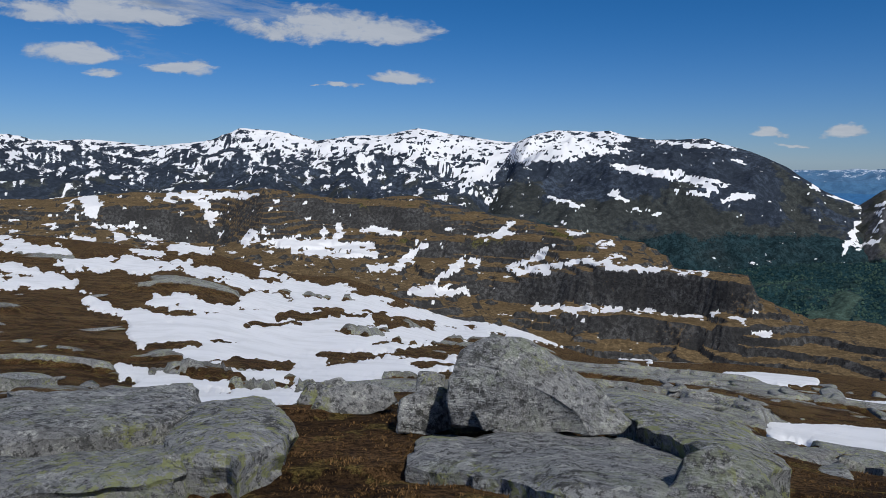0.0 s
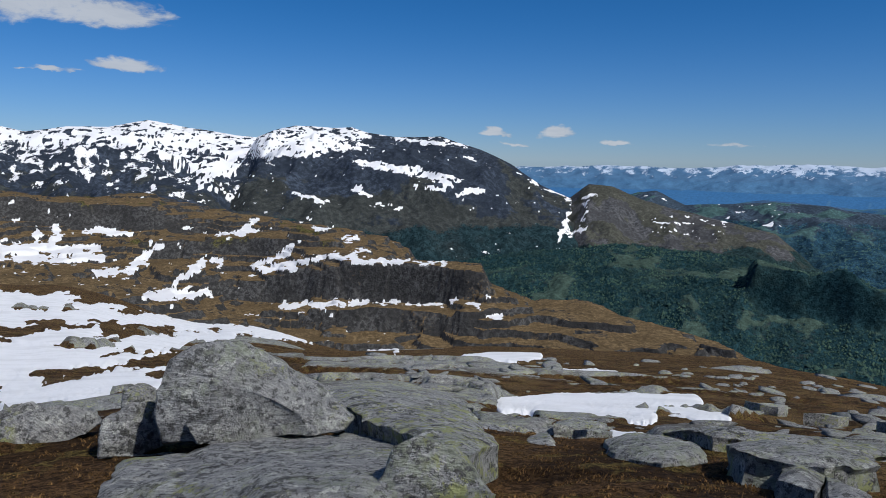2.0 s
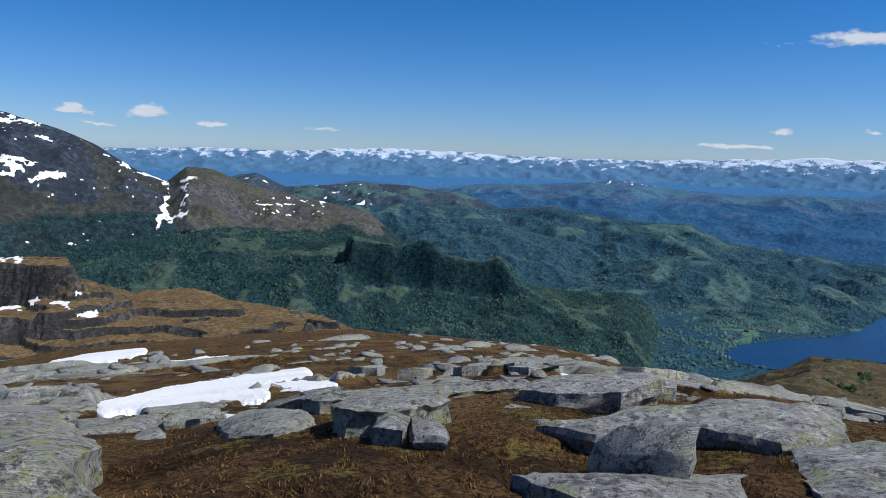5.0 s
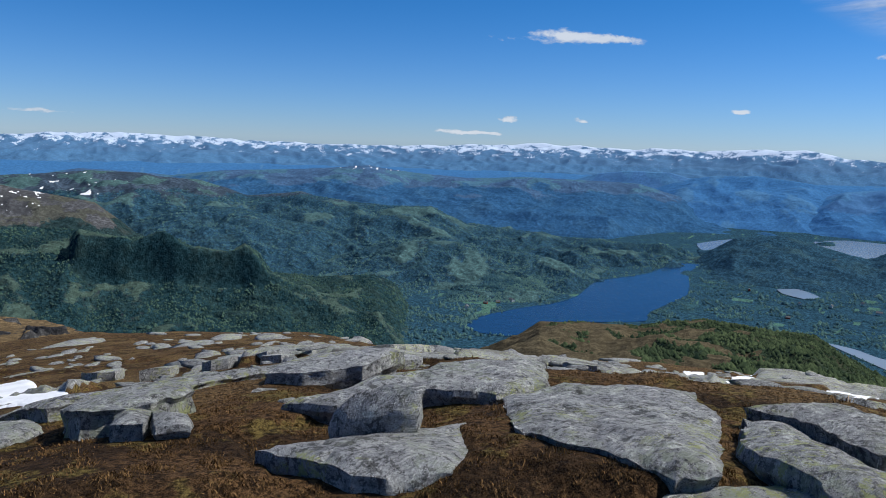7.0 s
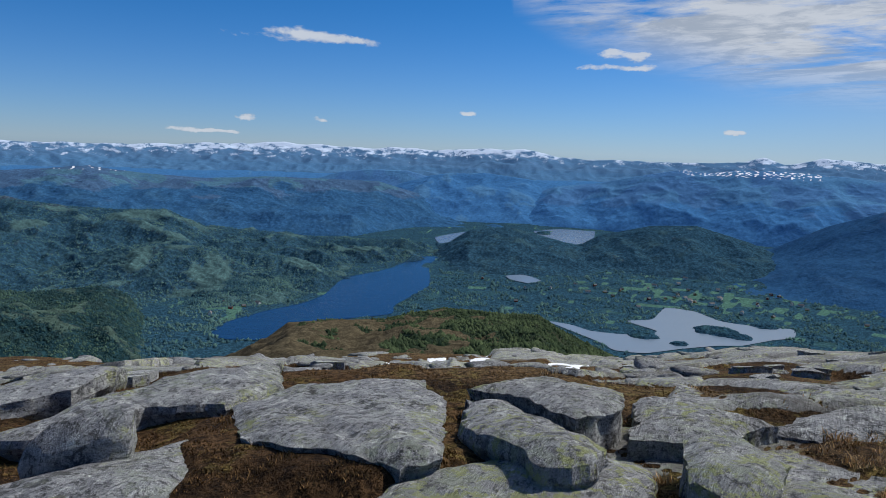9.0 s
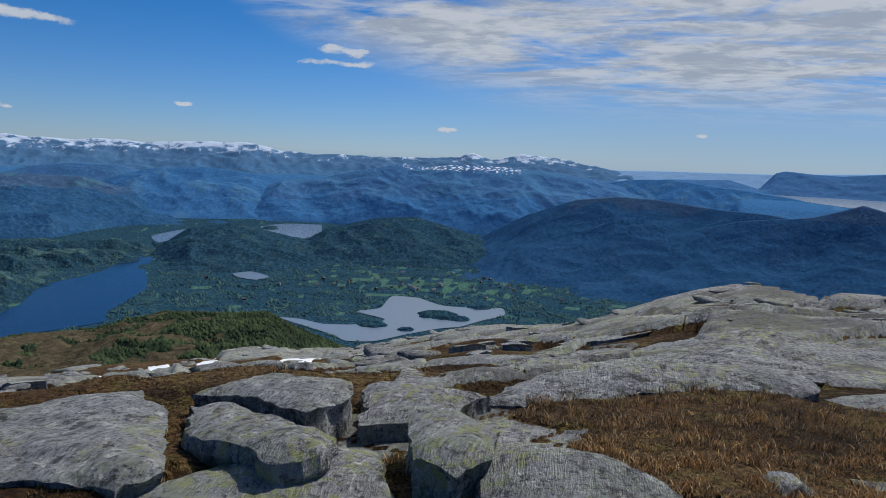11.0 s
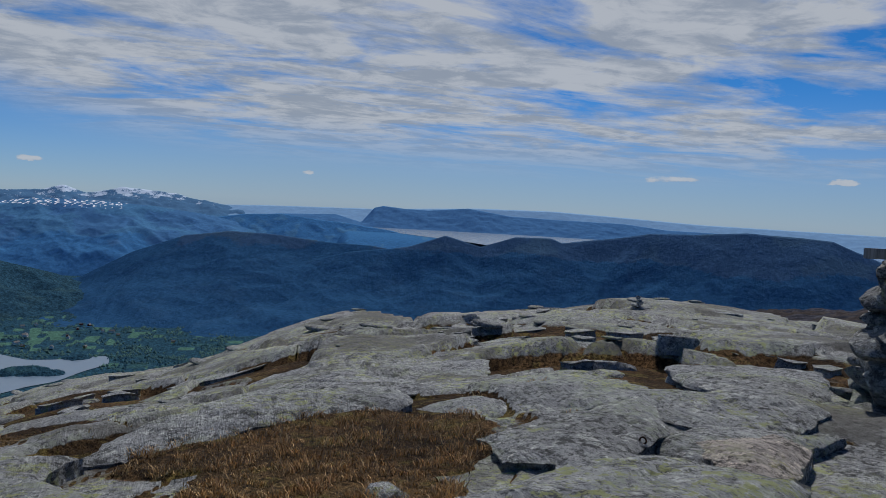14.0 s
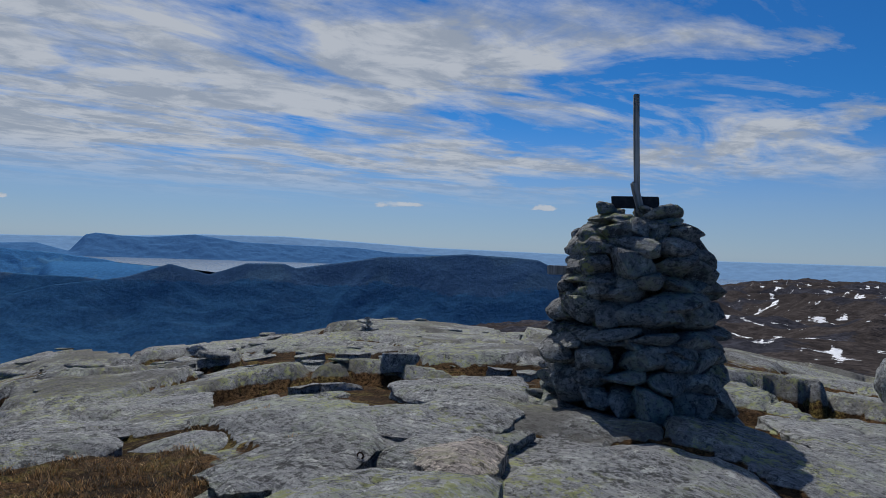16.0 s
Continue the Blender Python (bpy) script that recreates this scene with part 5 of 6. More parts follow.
BED = "grey banded gneiss slab crusted with lichen in the heath"
SLABS = [
    ([(-4.3, 6.6), (-3.2, 6.9), (-2.2, 6.9), (-1.62, 5.0), (-1.58, 4.5), (-2.05, 4.18), (-2.6, 3.95), (-4.2, 5.0)], 0.38, 0.45, BED),
    ([(-1.57, 4.77), (-1.14, 5.18), (-0.85, 4.39), (-0.75, 3.63), (-0.9, 3.32), (-1.26, 3.42), (-1.48, 4.12)], 0.42, 0.5, "rounded gneiss bulge thick with yellow-green lichen"),
    ([(-2.6, 4.1), (-1.52, 4.11), (-0.89, 4.33), (-1.04, 3.86), (-1.17, 3.3), (-2.3, 3.2)], 0.32, 0.3, BED),
    ([(-0.1, 4.4), (0.32, 4.45), (1.29, 4.86), (1.76, 4.49), (1.35, 2.7), (0.47, 2.92), (0.32, 3.2), (-0.14, 3.65)], 0.3, 0.4, "flat striped gneiss slab with a broken front edge"),
    ([(-0.23, 3.79), (-0.02, 4.2), (0.42, 3.7), (0.61, 3.4), (0.9, 2.5), (-0.3, 2.9)], 0.12, 0.25, BED),
    ([(1.42, 7.2), (2.25, 7.0), (2.8, 6.4), (1.9, 3.79), (1.5, 3.3), (1.39, 4.08), (1.41, 5.01), (1.3, 6.3)], 0.42, 0.6, "long sloping gneiss slab with yellow lichen"),
    ([(-1.1, 6.6), (-0.6, 6.9), (-0.05, 6.9), (0.1, 6.0), (-0.57, 5.7)], 0.1, 0.3, BED),
    ([(3.17, 4.6), (3.54, 4.77), (3.66, 4.16), (3.28, 3.68), (2.84, 3.55), (2.81, 3.98)], 0.15, 0.35, "low rounded gneiss outcrop in brown heath"),
    ([(3.28, 3.52), (3.69, 3.62), (4.2, 3.25), (3.74, 2.87), (3.29, 2.84), (3.04, 3.13)], 0.25, 0.4, "low rounded gneiss outcrop in brown heath"),
    ([(3.29, 3.1), (3.5, 3.0), (3.14, 2.72), (2.85, 2.52), (2.86, 2.74)], 0.2, 0.35, "split block of gneiss beside an outcrop"),
    ([(3.3, 2.85), (3.23, 2.56), (2.93, 2.29), (2.85, 2.44)], 0.2, 0.35, "split block of gneiss beside an outcrop"),
    ([(4.32, 5.37), (5.2, 5.54), (5.9, 4.8), (6.52, 3.92), (5.39, 3.27), (4.43, 3.73), (3.85, 4.25)], 0.15, 0.3, BED),
    ([(4.73, 2.97), (6.9, 3.5), (7.6, 2.9), (5.47, 2.13), (4.98, 2.24), (4.73, 2.64)], 0.2, 0.35, BED),
    ([(3.86, 2.3), (4.57, 2.02), (5.49, 1.42), (5.75, 0.91), (4.84, 0.76), (4.37, 1.02), (4.37, 1.5), (3.82, 1.88)], 0.35, 0.4, "long pale gneiss slab split by a crack"),
    ([(4.33, 0.96), (4.84, 0.7), (4.96, 0.41), (5.11, -0.23), (4.1, -0.35), (2.96, -0.28), (2.87, -0.1), (3.13, 0.24), (3.14, 0.42), (3.41, 0.69)], 0.35, 0.45, "broad flat gneiss slab with green lichen and a crack"),
    ([(2.78, 1.81), (3.3, 1.55), (3.61, 1.21), (4.21, 0.89), (3.9, 0.79), (3.1, 0.81), (2.8, 0.83), (2.59, 1.22)], 0.25, 0.45, "gneiss ledge with a shaded front face"),
    ([(4.35, -0.48), (4.4, -0.74), (3.12, -0.99), (2.8, -0.9), (2.77, -0.67), (3.42, -0.42)], 0.39, 0.6, "thick tilted gneiss block with a dark side"),
    ([(4.6, -0.5), (4.9, -1.06), (4.5, -1.5), (3.95, -1.35), (3.6, -1.0), (4.3, -0.78)], 0.42, 0.5, "thick tilted gneiss block with a dark side"),
    ([(4.2, -1.5), (4.83, -1.75), (4.68, -2.1), (4.1, -2.35), (3.51, -1.65), (3.65, -1.3)], 0.3, 0.4, "flat gneiss slab with pale lichen"),
    ([(2.3, 0.3), (2.91, -0.08), (3.3, -0.56), (3.53, -1.18), (3.28, -1.28), (2.83, -1.12), (2.3, -1.15), (1.9, -0.4)], 0.25, 0.4, "broad rounded gneiss slab with yellow-green lichen"),
    ([(3.24, -1.43), (3.34, -1.72), (2.86, -1.75), (2.5, -1.52), (2.4, -1.31), (2.63, -1.22)], 0.4, 0.5, "dark angular gneiss block in a gap"),
    ([(3.75, -1.33), (3.7, -1.5), (3.4, -1.42), (3.28, -1.34)], 0.15, 0.3, BED),
    ([(3.0, -1.85), (3.44, -2.1), (2.94, -2.16), (2.8, -1.9)], 0.2, 0.3, BED),
    ([(5.06, -0.4), (4.3, -0.8), (3.76, -0.44), (3.88, -0.4)], 0.1, 0.25, BED),
    ([(4.26, -2.3), (4.87, -3.25), (5.83, -5.3), (3.96, -5.1), (3.49, -4.67), (3.86, -3.71), (4.01, -2.73)], 0.25, 0.4, "long gneiss slab rising along the heath"),
    ([(3.5, -4.75), (3.28, -5.26), (2.49, -5.02), (2.69, -4.4)], 0.2, 0.3, BED),
    ([(2.35, -3.88), (2.21, -4.49), (1.81, -5.36), (1.4, -4.6), (1.36, -3.65), (1.92, -3.48)], 0.28, 0.4, "smooth rounded gneiss slab beside the heath"),
    ([(1.65, -2.3), (1.6, -2.8), (1.4, -3.6), (1.29, -4.01), (0.5, -3.9), (0.3, -2.6), (1.2, -1.9)], 0.33, 0.4, "broad gneiss slab thick with yellow-green lichen"),
    ([(3.02, -1.82), (2.5, -2.1), (2.02, -2.1), (1.77, -2.07), (1.8, -1.2), (2.4, -1.42)], 0.3, 0.4, "rounded gneiss slab with pale crust"),
    ([(5.59, -5.4), (6.4, -6.8), (5.2, -7.3), (3.69, -5.78), (4.09, -5.27)], 0.2, 0.35, BED),
    ([(2.45, -4.9), (2.3, -5.3), (1.65, -6.2), (1.02, -6.9), (0.7, -5.9), (0.86, -4.9), (1.42, -5.0), (1.87, -5.0)], 0.22, 0.3, "smooth whaleback of gneiss beside the cairn"),
    ([(1.45, -4.45), (1.35, -5.0), (0.54, -5.35), (0.77, -4.63), (1.1, -4.2)], 0.24, 0.35, "dark knobbly gneiss rib"),
    ([(0.68, -4.3), (0.49, -5.3), (-0.26, -5.7), (-0.92, -5.5), (-1.2, -4.9), (-0.6, -3.9)], 0.13, 0.25, "gneiss bed at the foot of the cairn"),
    ([(1.22, -4.5), (0.89, -5.0), (0.65, -4.85), (0.6, -4.3), (0.62, -3.95), (0.87, -3.95), (1.06, -4.2)], 0.27, 0.3, "worn band of pale pink granite"),
    ([(2.68, -8.2), (2.12, -9.4), (1.3, -9.6), (0.95, -7.6), (1.46, -6.4), (2.02, -6.9)], 0.18, 0.3, BED),
    ([(6.1, -6.9), (6.61, -8.3), (5.01, -8.2), (4.0, -6.6), (4.6, -6.3)], 0.15, 0.3, BED),
    ([(-1.4, -8.6), (-2.8, -10.5), (-3.6, -9.0), (-2.6, -5.9), (-1.7, -6.3)], 0.15, 0.3, "green lichened gneiss slab behind the cairn"),
]
for i, (outline, lift, thick, label) in enumerate(SLABS):
    slab(outline, lift, thick, label, 100 + i * 7)


def crest_slabs(n, bearings, distances, size, label, seed, lift=(0.02, 0.001, 0.006)):
    """Broken beds of rock farther out, each a ragged quadrilateral that leans with the slope."""
    rnd = random.Random(seed)
    for k in range(n):
        b, r = rnd.uniform(*bearings), math.exp(rnd.uniform(math.log(distances[0]), math.log(distances[1])))
        at, far = np.array([b]), np.array([r])
        on_snow = patch_at(at, elev(far, ground_base(at, far)))[0] > -1.2
        b = radians(b)
        x, y, w, a = r * math.sin(b), r * math.cos(b), size * r * rnd.uniform(0.6, 1.5), rnd.uniform(0, 6.3)
        sides = rnd.choice((4, 5, 5, 6))
        if on_snow:
            continue
        pts = []
        for q in range(sides):
            c, d = 2 * math.pi * (q + rnd.uniform(-0.25, 0.25)) / sides, rnd.uniform(0.7, 1.15)
            u, v = w * d * math.cos(c), w * 0.7 * d * math.sin(c)
            pts.append((x + u * math.cos(a) - v * math.sin(a), y + u * math.sin(a) + v * math.cos(a)))
        slab(pts, lift[0] + rnd.uniform(*lift[1:]) * r, 0.03 * r, label, seed + 9 * k, 0.02 + 0.002 * r, 0.02 * r)


crest_slabs(22, (126, 184), (9, 24), 0.075, "weathered gneiss bed on the plateau's crest", 900, (0.02, 0.002, 0.009))
crest_slabs(120, (112, 186), (8, 24), 0.022, "broken gneiss plate lying on the plateau", 2100, (0.05, 0.004, 0.014))
crest_slabs(34, (-34, -19), (9, 24), 0.045, "low lichened outcrop at the edge of the snow", 3300, (0.05, 0.004, 0.02))
crest_slabs(46, (20, 112), (8, 40), 0.04, "low grey gneiss rib in brown heath", 1300)


def boulder_mesh(name, seed, cuts=9, subdiv=4, flat=0.0, grain=0.035, sharp=30, planes=None):
    """A broken block: a ball cut by seeded planes, its edges worn, its faces uneven."""
    rnd = random.Random(seed)
    planes = [(Vector(p).normalized(), h) for p, h in planes] if planes else [(Vector((rnd.gauss(0, 1), rnd.gauss(0, 1), rnd.gauss(0, 0.8))).normalized(), rnd.uniform(0.46, 0.82)) for _ in range(cuts)]
    planes += [(Vector((0, 0, -1)), 0.75), (Vector((rnd.gauss(0, 0.15), rnd.gauss(0, 0.15), 1)).normalized(), 0.75 - flat)]
    bm = bmesh.new()
    bmesh.ops.create_icosphere(bm, subdivisions=subdiv, radius=1.0)
    for v in bm.verts:
        d = v.co.normalized()
        k = sum(math.exp(-sharp * h / max(d.dot(p), 0.02)) if d.dot(p) > 0.02 else 0.0 for p, h in planes) + math.exp(-sharp * 1.1)
        rad = -math.log(k) / sharp
        rad += grain * noise.fractal(d * 2.6 + Vector((seed, 0, 0)), 0.8, 2.0, 5) + 0.35 * grain * noise.noise(d * 12 + Vector((0, seed, 0)))
        v.co = d * rad
    me = bpy.data.meshes.new(name)
    bm.to_mesh(me)
    bm.free()
    me.polygons.foreach_set("use_smooth", np.ones(len(me.polygons), dtype=bool))
    me.set_sharp_from_angle(angle=radians(28))
    me.materials.append(ROCK)
    return me


def boulder(x, y, size, turn, seed, label, sink=0.12, tilt=(0, 0), z=None, cuts=9, flat=0.0, planes=None):
    ob = new("boulder", boulder_mesh("boulder", seed, cuts, 5 if size[0] > 0.35 else 4, flat, 0.04, 90, planes))
    g = z if z is not None else float(ground_at(np.array([x]), np.array([y]))[0])
    ob.matrix_world = pose(x, y, g + size[2] * 0.75 - sink, tilt[0], tilt[1], turn) @ Matrix.Diagonal((*size, 1))
    return tagged(ob, label, "boulder", group="summit boulders")


def block(bearing, r, outline, depth, label, seed, lean=0.25, shrink=0.75, grain=0.03, bulge=0.12, facing=0.0):
    """An angular boulder: its face towards the summit, given by (degrees to the side, metres up), drawn back over its depth."""
    bm = bmesh.new()
    w = [(radians(d) * r, h) for d, h in outline]
    cu, ch = sum(p[0] for p in w) / len(w), sum(p[1] for p in w) / len(w)
    low = min(h for _, h in w)
    rnd = random.Random(seed)
    rings = []
    for y, k in ((-depth * bulge, 0.62), (0.0, 1.0), (depth * 0.5, 0.97), (depth, shrink)):
        rings.append([bm.verts.new((cu + (a - cu) * k + rnd.uniform(-0.02, 0.02), y + lean * (h - ch) * (y >= 0) + rnd.uniform(-0.25, 0.25) * bulge * depth, low + (h * (1 + max(y, 0) / r) - low) * k)) for a, h in w])
    bm.faces.new(rings[0])
    for p, q in zip(rings, rings[1:]):
        for i in range(len(w)):
            bm.faces.new((p[i], q[i], q[(i + 1) % len(w)], p[(i + 1) % len(w)]))
    bm.faces.new(rings[-1][::-1])
    bmesh.ops.recalc_face_normals(bm, faces=bm.faces)
    bmesh.ops.bevel(bm, geom=[e for e in bm.edges if e.calc_face_angle(0) > 0.35], offset=0.008 + 0.006 * depth, segments=1, affect="EDGES")
    for _ in range(4):
        long = [e for e in bm.edges if e.calc_length() > 0.06]
        if not long:
            break
        bmesh.ops.triangulate(bm, faces=bm.faces)
        bmesh.ops.subdivide_edges(bm, edges=[e for e in bm.edges if e.calc_length() > 0.06], cuts=1)
    bmesh.ops.triangulate(bm, faces=bm.faces)
    bm.normal_update()
    off = Vector((seed * 3.1, 0, 0))
    move = [v.normal * grain * (noise.fractal(v.co * 3 + off, 0.8, 2.0, 4) + 0.4 * round(2.5 * noise.noise(v.co * 2.2 + off)) / 2.5) for v in bm.verts]
    for v, d in zip(bm.verts, move):
        v.co += d
    me = bpy.data.meshes.new("boulder")
    bm.to_mesh(me)
    bm.free()
    me.polygons.foreach_set("use_smooth", np.ones(len(me.polygons), dtype=bool))
    me.set_sharp_from_angle(angle=radians(30))
    me.materials.append(YELLOW_ROCK if "yellow" in label else ROCK)
    ob = new("boulder", me)
    x, y = r * math.sin(radians(bearing)), r * math.cos(radians(bearing))
    ob.matrix_world = pose(x, y, EYE, 0, 0, -bearing + facing)
    return tagged(ob, label, "boulder", group="summit boulders")


block(8.3, 4.72, [(-7.1, -1.43), (-6.5, -1.26), (-3.8, -1.17), (-0.8, -1.19), (2.1, -1.32), (4.8, -1.46), (7.0, -1.64), (6.5, -1.71), (3.9, -1.71), (-0.7, -1.75), (-4.5, -1.71), (-6.7, -1.72)],
      0.7, "large angular wedge-shaped grey boulder on a flat slab", 3, lean=0.3, bulge=0.16)
block(-0.6, 5.03, [(-2.1, -1.88), (-1.7, -1.67), (0.4, -1.59), (2.0, -1.6), (2.2, -1.86), (0.4, -1.9)], 0.35, "dark boulder wedged beside a larger one", 5)
block(-0.2, 5.25, [(-0.9, -1.69), (-0.7, -1.54), (1.3, -1.56), (1.1, -1.69)], 0.2, "small dark stone on top of a boulder", 6)
block(-8.8, 6.2, [(-1.6, -2.05), (-0.8, -1.91), (1.8, -1.85), (2.9, -1.94), (2.0, -2.08), (0.0, -2.14)], 0.35, "pale lichened stone among heath", 7)
block(-7.2, 5.73, [(-2.0, -1.96), (-1.1, -1.8), (1.8, -1.77), (4.5, -1.83), (4.7, -1.93), (2.2, -2.0), (0.0, -2.06)], 0.4, "pale lichened stone among heath", 8)
boulder(0.35, 4.62, (0.13, 0.1, 0.09), 0, 18, "small stone at the foot of a boulder", z=-0.1, sink=0.02)
block(19.9, 3.05, [(-2.6, -1.5), (-2.4, -1.36), (-1.3, -1.17), (0.8, -1.12), (3.3, -1.17), (6.6, -1.36), (7.2, -1.5)], 0.35, "pointed lichened block beside a slab", 9)
block(64.8, 3.5, [(-2.3, -1.46), (-1.6, -1.36), (0.4, -1.28), (4.4, -1.23), (6.0, -1.22), (6.1, -1.38), (5.3, -1.47), (-0.0, -1.53), (-1.7, -1.52)],
      0.32, "rounded boulder lying on a gneiss ledge", 10, grain=0.022, facing=-8)
block(66.3, 2.92, [(-2.9, -1.62), (-2.7, -1.5), (-1.7, -1.37), (0.2, -1.36), (2.2, -1.41), (2.7, -1.5), (2.9, -1.62)], 0.25, "yellow lichened block in brown moss", 11)
block(60.1, 4.69, [(-1.2, -1.9), (-1.0, -1.74), (0.3, -1.71), (0.7, -1.88)], 0.12, "upright small stone in the heath", 12)
boulder(4.5, 2.8, (0.2, 0.14, 0.08), 10, 13, "flat pale stone in the heath")
boulder(2.75, 4.75, (0.3, 0.16, 0.1), 70, 14, "flat pale stone in the heath")
boulder(3.55, -4.35, (0.17, 0.13, 0.07), 30, 15, "flat pale stone at the edge of dry grass")
boulder(3.1, -4.45, (0.13, 0.1, 0.07), 80, 16, "flat pale stone at the edge of dry grass")
boulder(2.1, -2.75, (0.17, 0.12, 0.11), 10, 17, "angular stone in bare peat")
boulder(1.85, -2.95, (0.1, 0.08, 0.06), 30, 19, "small pale stone in bare peat")
boulder(3.55, -7.4, (0.42, 0.17, 0.05), 62, 20, "flat pale slab lying in a peaty hollow", sink=0.02, flat=0.2)
boulder(3.0, -7.35, (0.36, 0.17, 0.05), 75, 21, "flat pale slab lying in a peaty hollow", sink=0.02, flat=0.2)
boulder(3.55, -8.6, (0.34, 0.2, 0.17), 20, 22, "angular dark boulder near the hollow")
boulder(3.0, -9.4, (0.36, 0.2, 0.16), 50, 23, "angular dark boulder near the hollow")
boulder(-2.75, -9.7, (0.4, 0.3, 0.16), 10, 24, "low boulder on the lichened slab")
boulder(-4.05, -12.2, (0.5, 0.4, 0.62), 10, 25, "tall pale boulder at the summit's edge")

for dx, dy, dz, s, seed in ((0, 0, 0, 0.5, 51), (0.45, 0.2, 0.0, 0.4, 52), (-0.1, 0.1, 0.16, 0.42, 53), (0.1, 0.0, 0.3, 0.3, 54), (-0.6, 0.2, 0.0, 0.4, 55)):
    r = 18.0
    x, y = r * math.sin(radians(147)) + dx, r * math.cos(radians(147)) + dy
    boulder(x, y, (s, s * 0.7, 0.11), 30 * seed % 180, seed, "flat stacked slab on the edge of the plateau", z=float(ground_at(np.array([x]), np.array([y]))[0]) + dz, sink=0.02)


# ---- the cairn ----
def part(name, me, parent, local, label=""):
    ob = new(name, me)
    ob.parent = parent
    ob.matrix_local = local
    return tagged(ob, label)


def wood_material():
    m, n = material("weathered_wood")
    pos = n.vmath("MULTIPLY", n.put("ShaderNodeTexCoord").outputs["Object"], (30.0, 30.0, 1.5))
    g = n.noise(pos, 1.0, 6, 0.6)
    finish(n, n.mix(n.step(g, 0.35, 0.65), (0.17, 0.16, 0.145, 1), (0.42, 0.40, 0.37, 1)), 0.85, g, 0.4, 0.01)
    return m


def board_material():
    m, n = material("dark_painted_board")
    g = n.noise(n.put("ShaderNodeTexCoord").outputs["Object"], 20.0, 5, 0.6)
    finish(n, n.mix(n.step(g, 0.4, 0.7), (0.012, 0.014, 0.018, 1), (0.03, 0.03, 0.035, 1)), 0.7)
    return m


def iron_material():
    m, n = material("rusty_iron")
    g = n.noise(n.put("ShaderNodeTexCoord").outputs["Object"], 60.0, 5, 0.6)
    finish(n, n.mix(n.step(g, 0.4, 0.6), (0.03, 0.025, 0.02, 1), (0.11, 0.05, 0.025, 1)), 0.7, g, 0.3, 0.002, Metallic=0.5)
    return m


WOOD, BOARD, IRON = wood_material(), board_material(), iron_material()


def box_mesh(name, size, mat, bevel=0.006, bow=0.0):
    bm = bmesh.new()
    bmesh.ops.create_cube(bm, size=1.0, matrix=Matrix.Diagonal((*size, 1)))
    long = [e for e in bm.edges if abs(e.verts[0].co.z - e.verts[1].co.z) > size[2] * 0.5]
    bmesh.ops.subdivide_edges(bm, edges=long, cuts=6)
    for v in bm.verts:
        v.co.x += bow * math.sin(v.co.z / size[2] * 3.0) + 0.04 * size[0] * noise.noise(v.co * 9)
    bmesh.ops.bevel(bm, geom=[e for e in bm.edges if e.calc_face_angle(0) > 0.8], offset=bevel, segments=2, affect="EDGES")
    me = bpy.data.meshes.new(name)
    bm.to_mesh(me)
    bm.free()
    me.materials.append(mat)
    return me


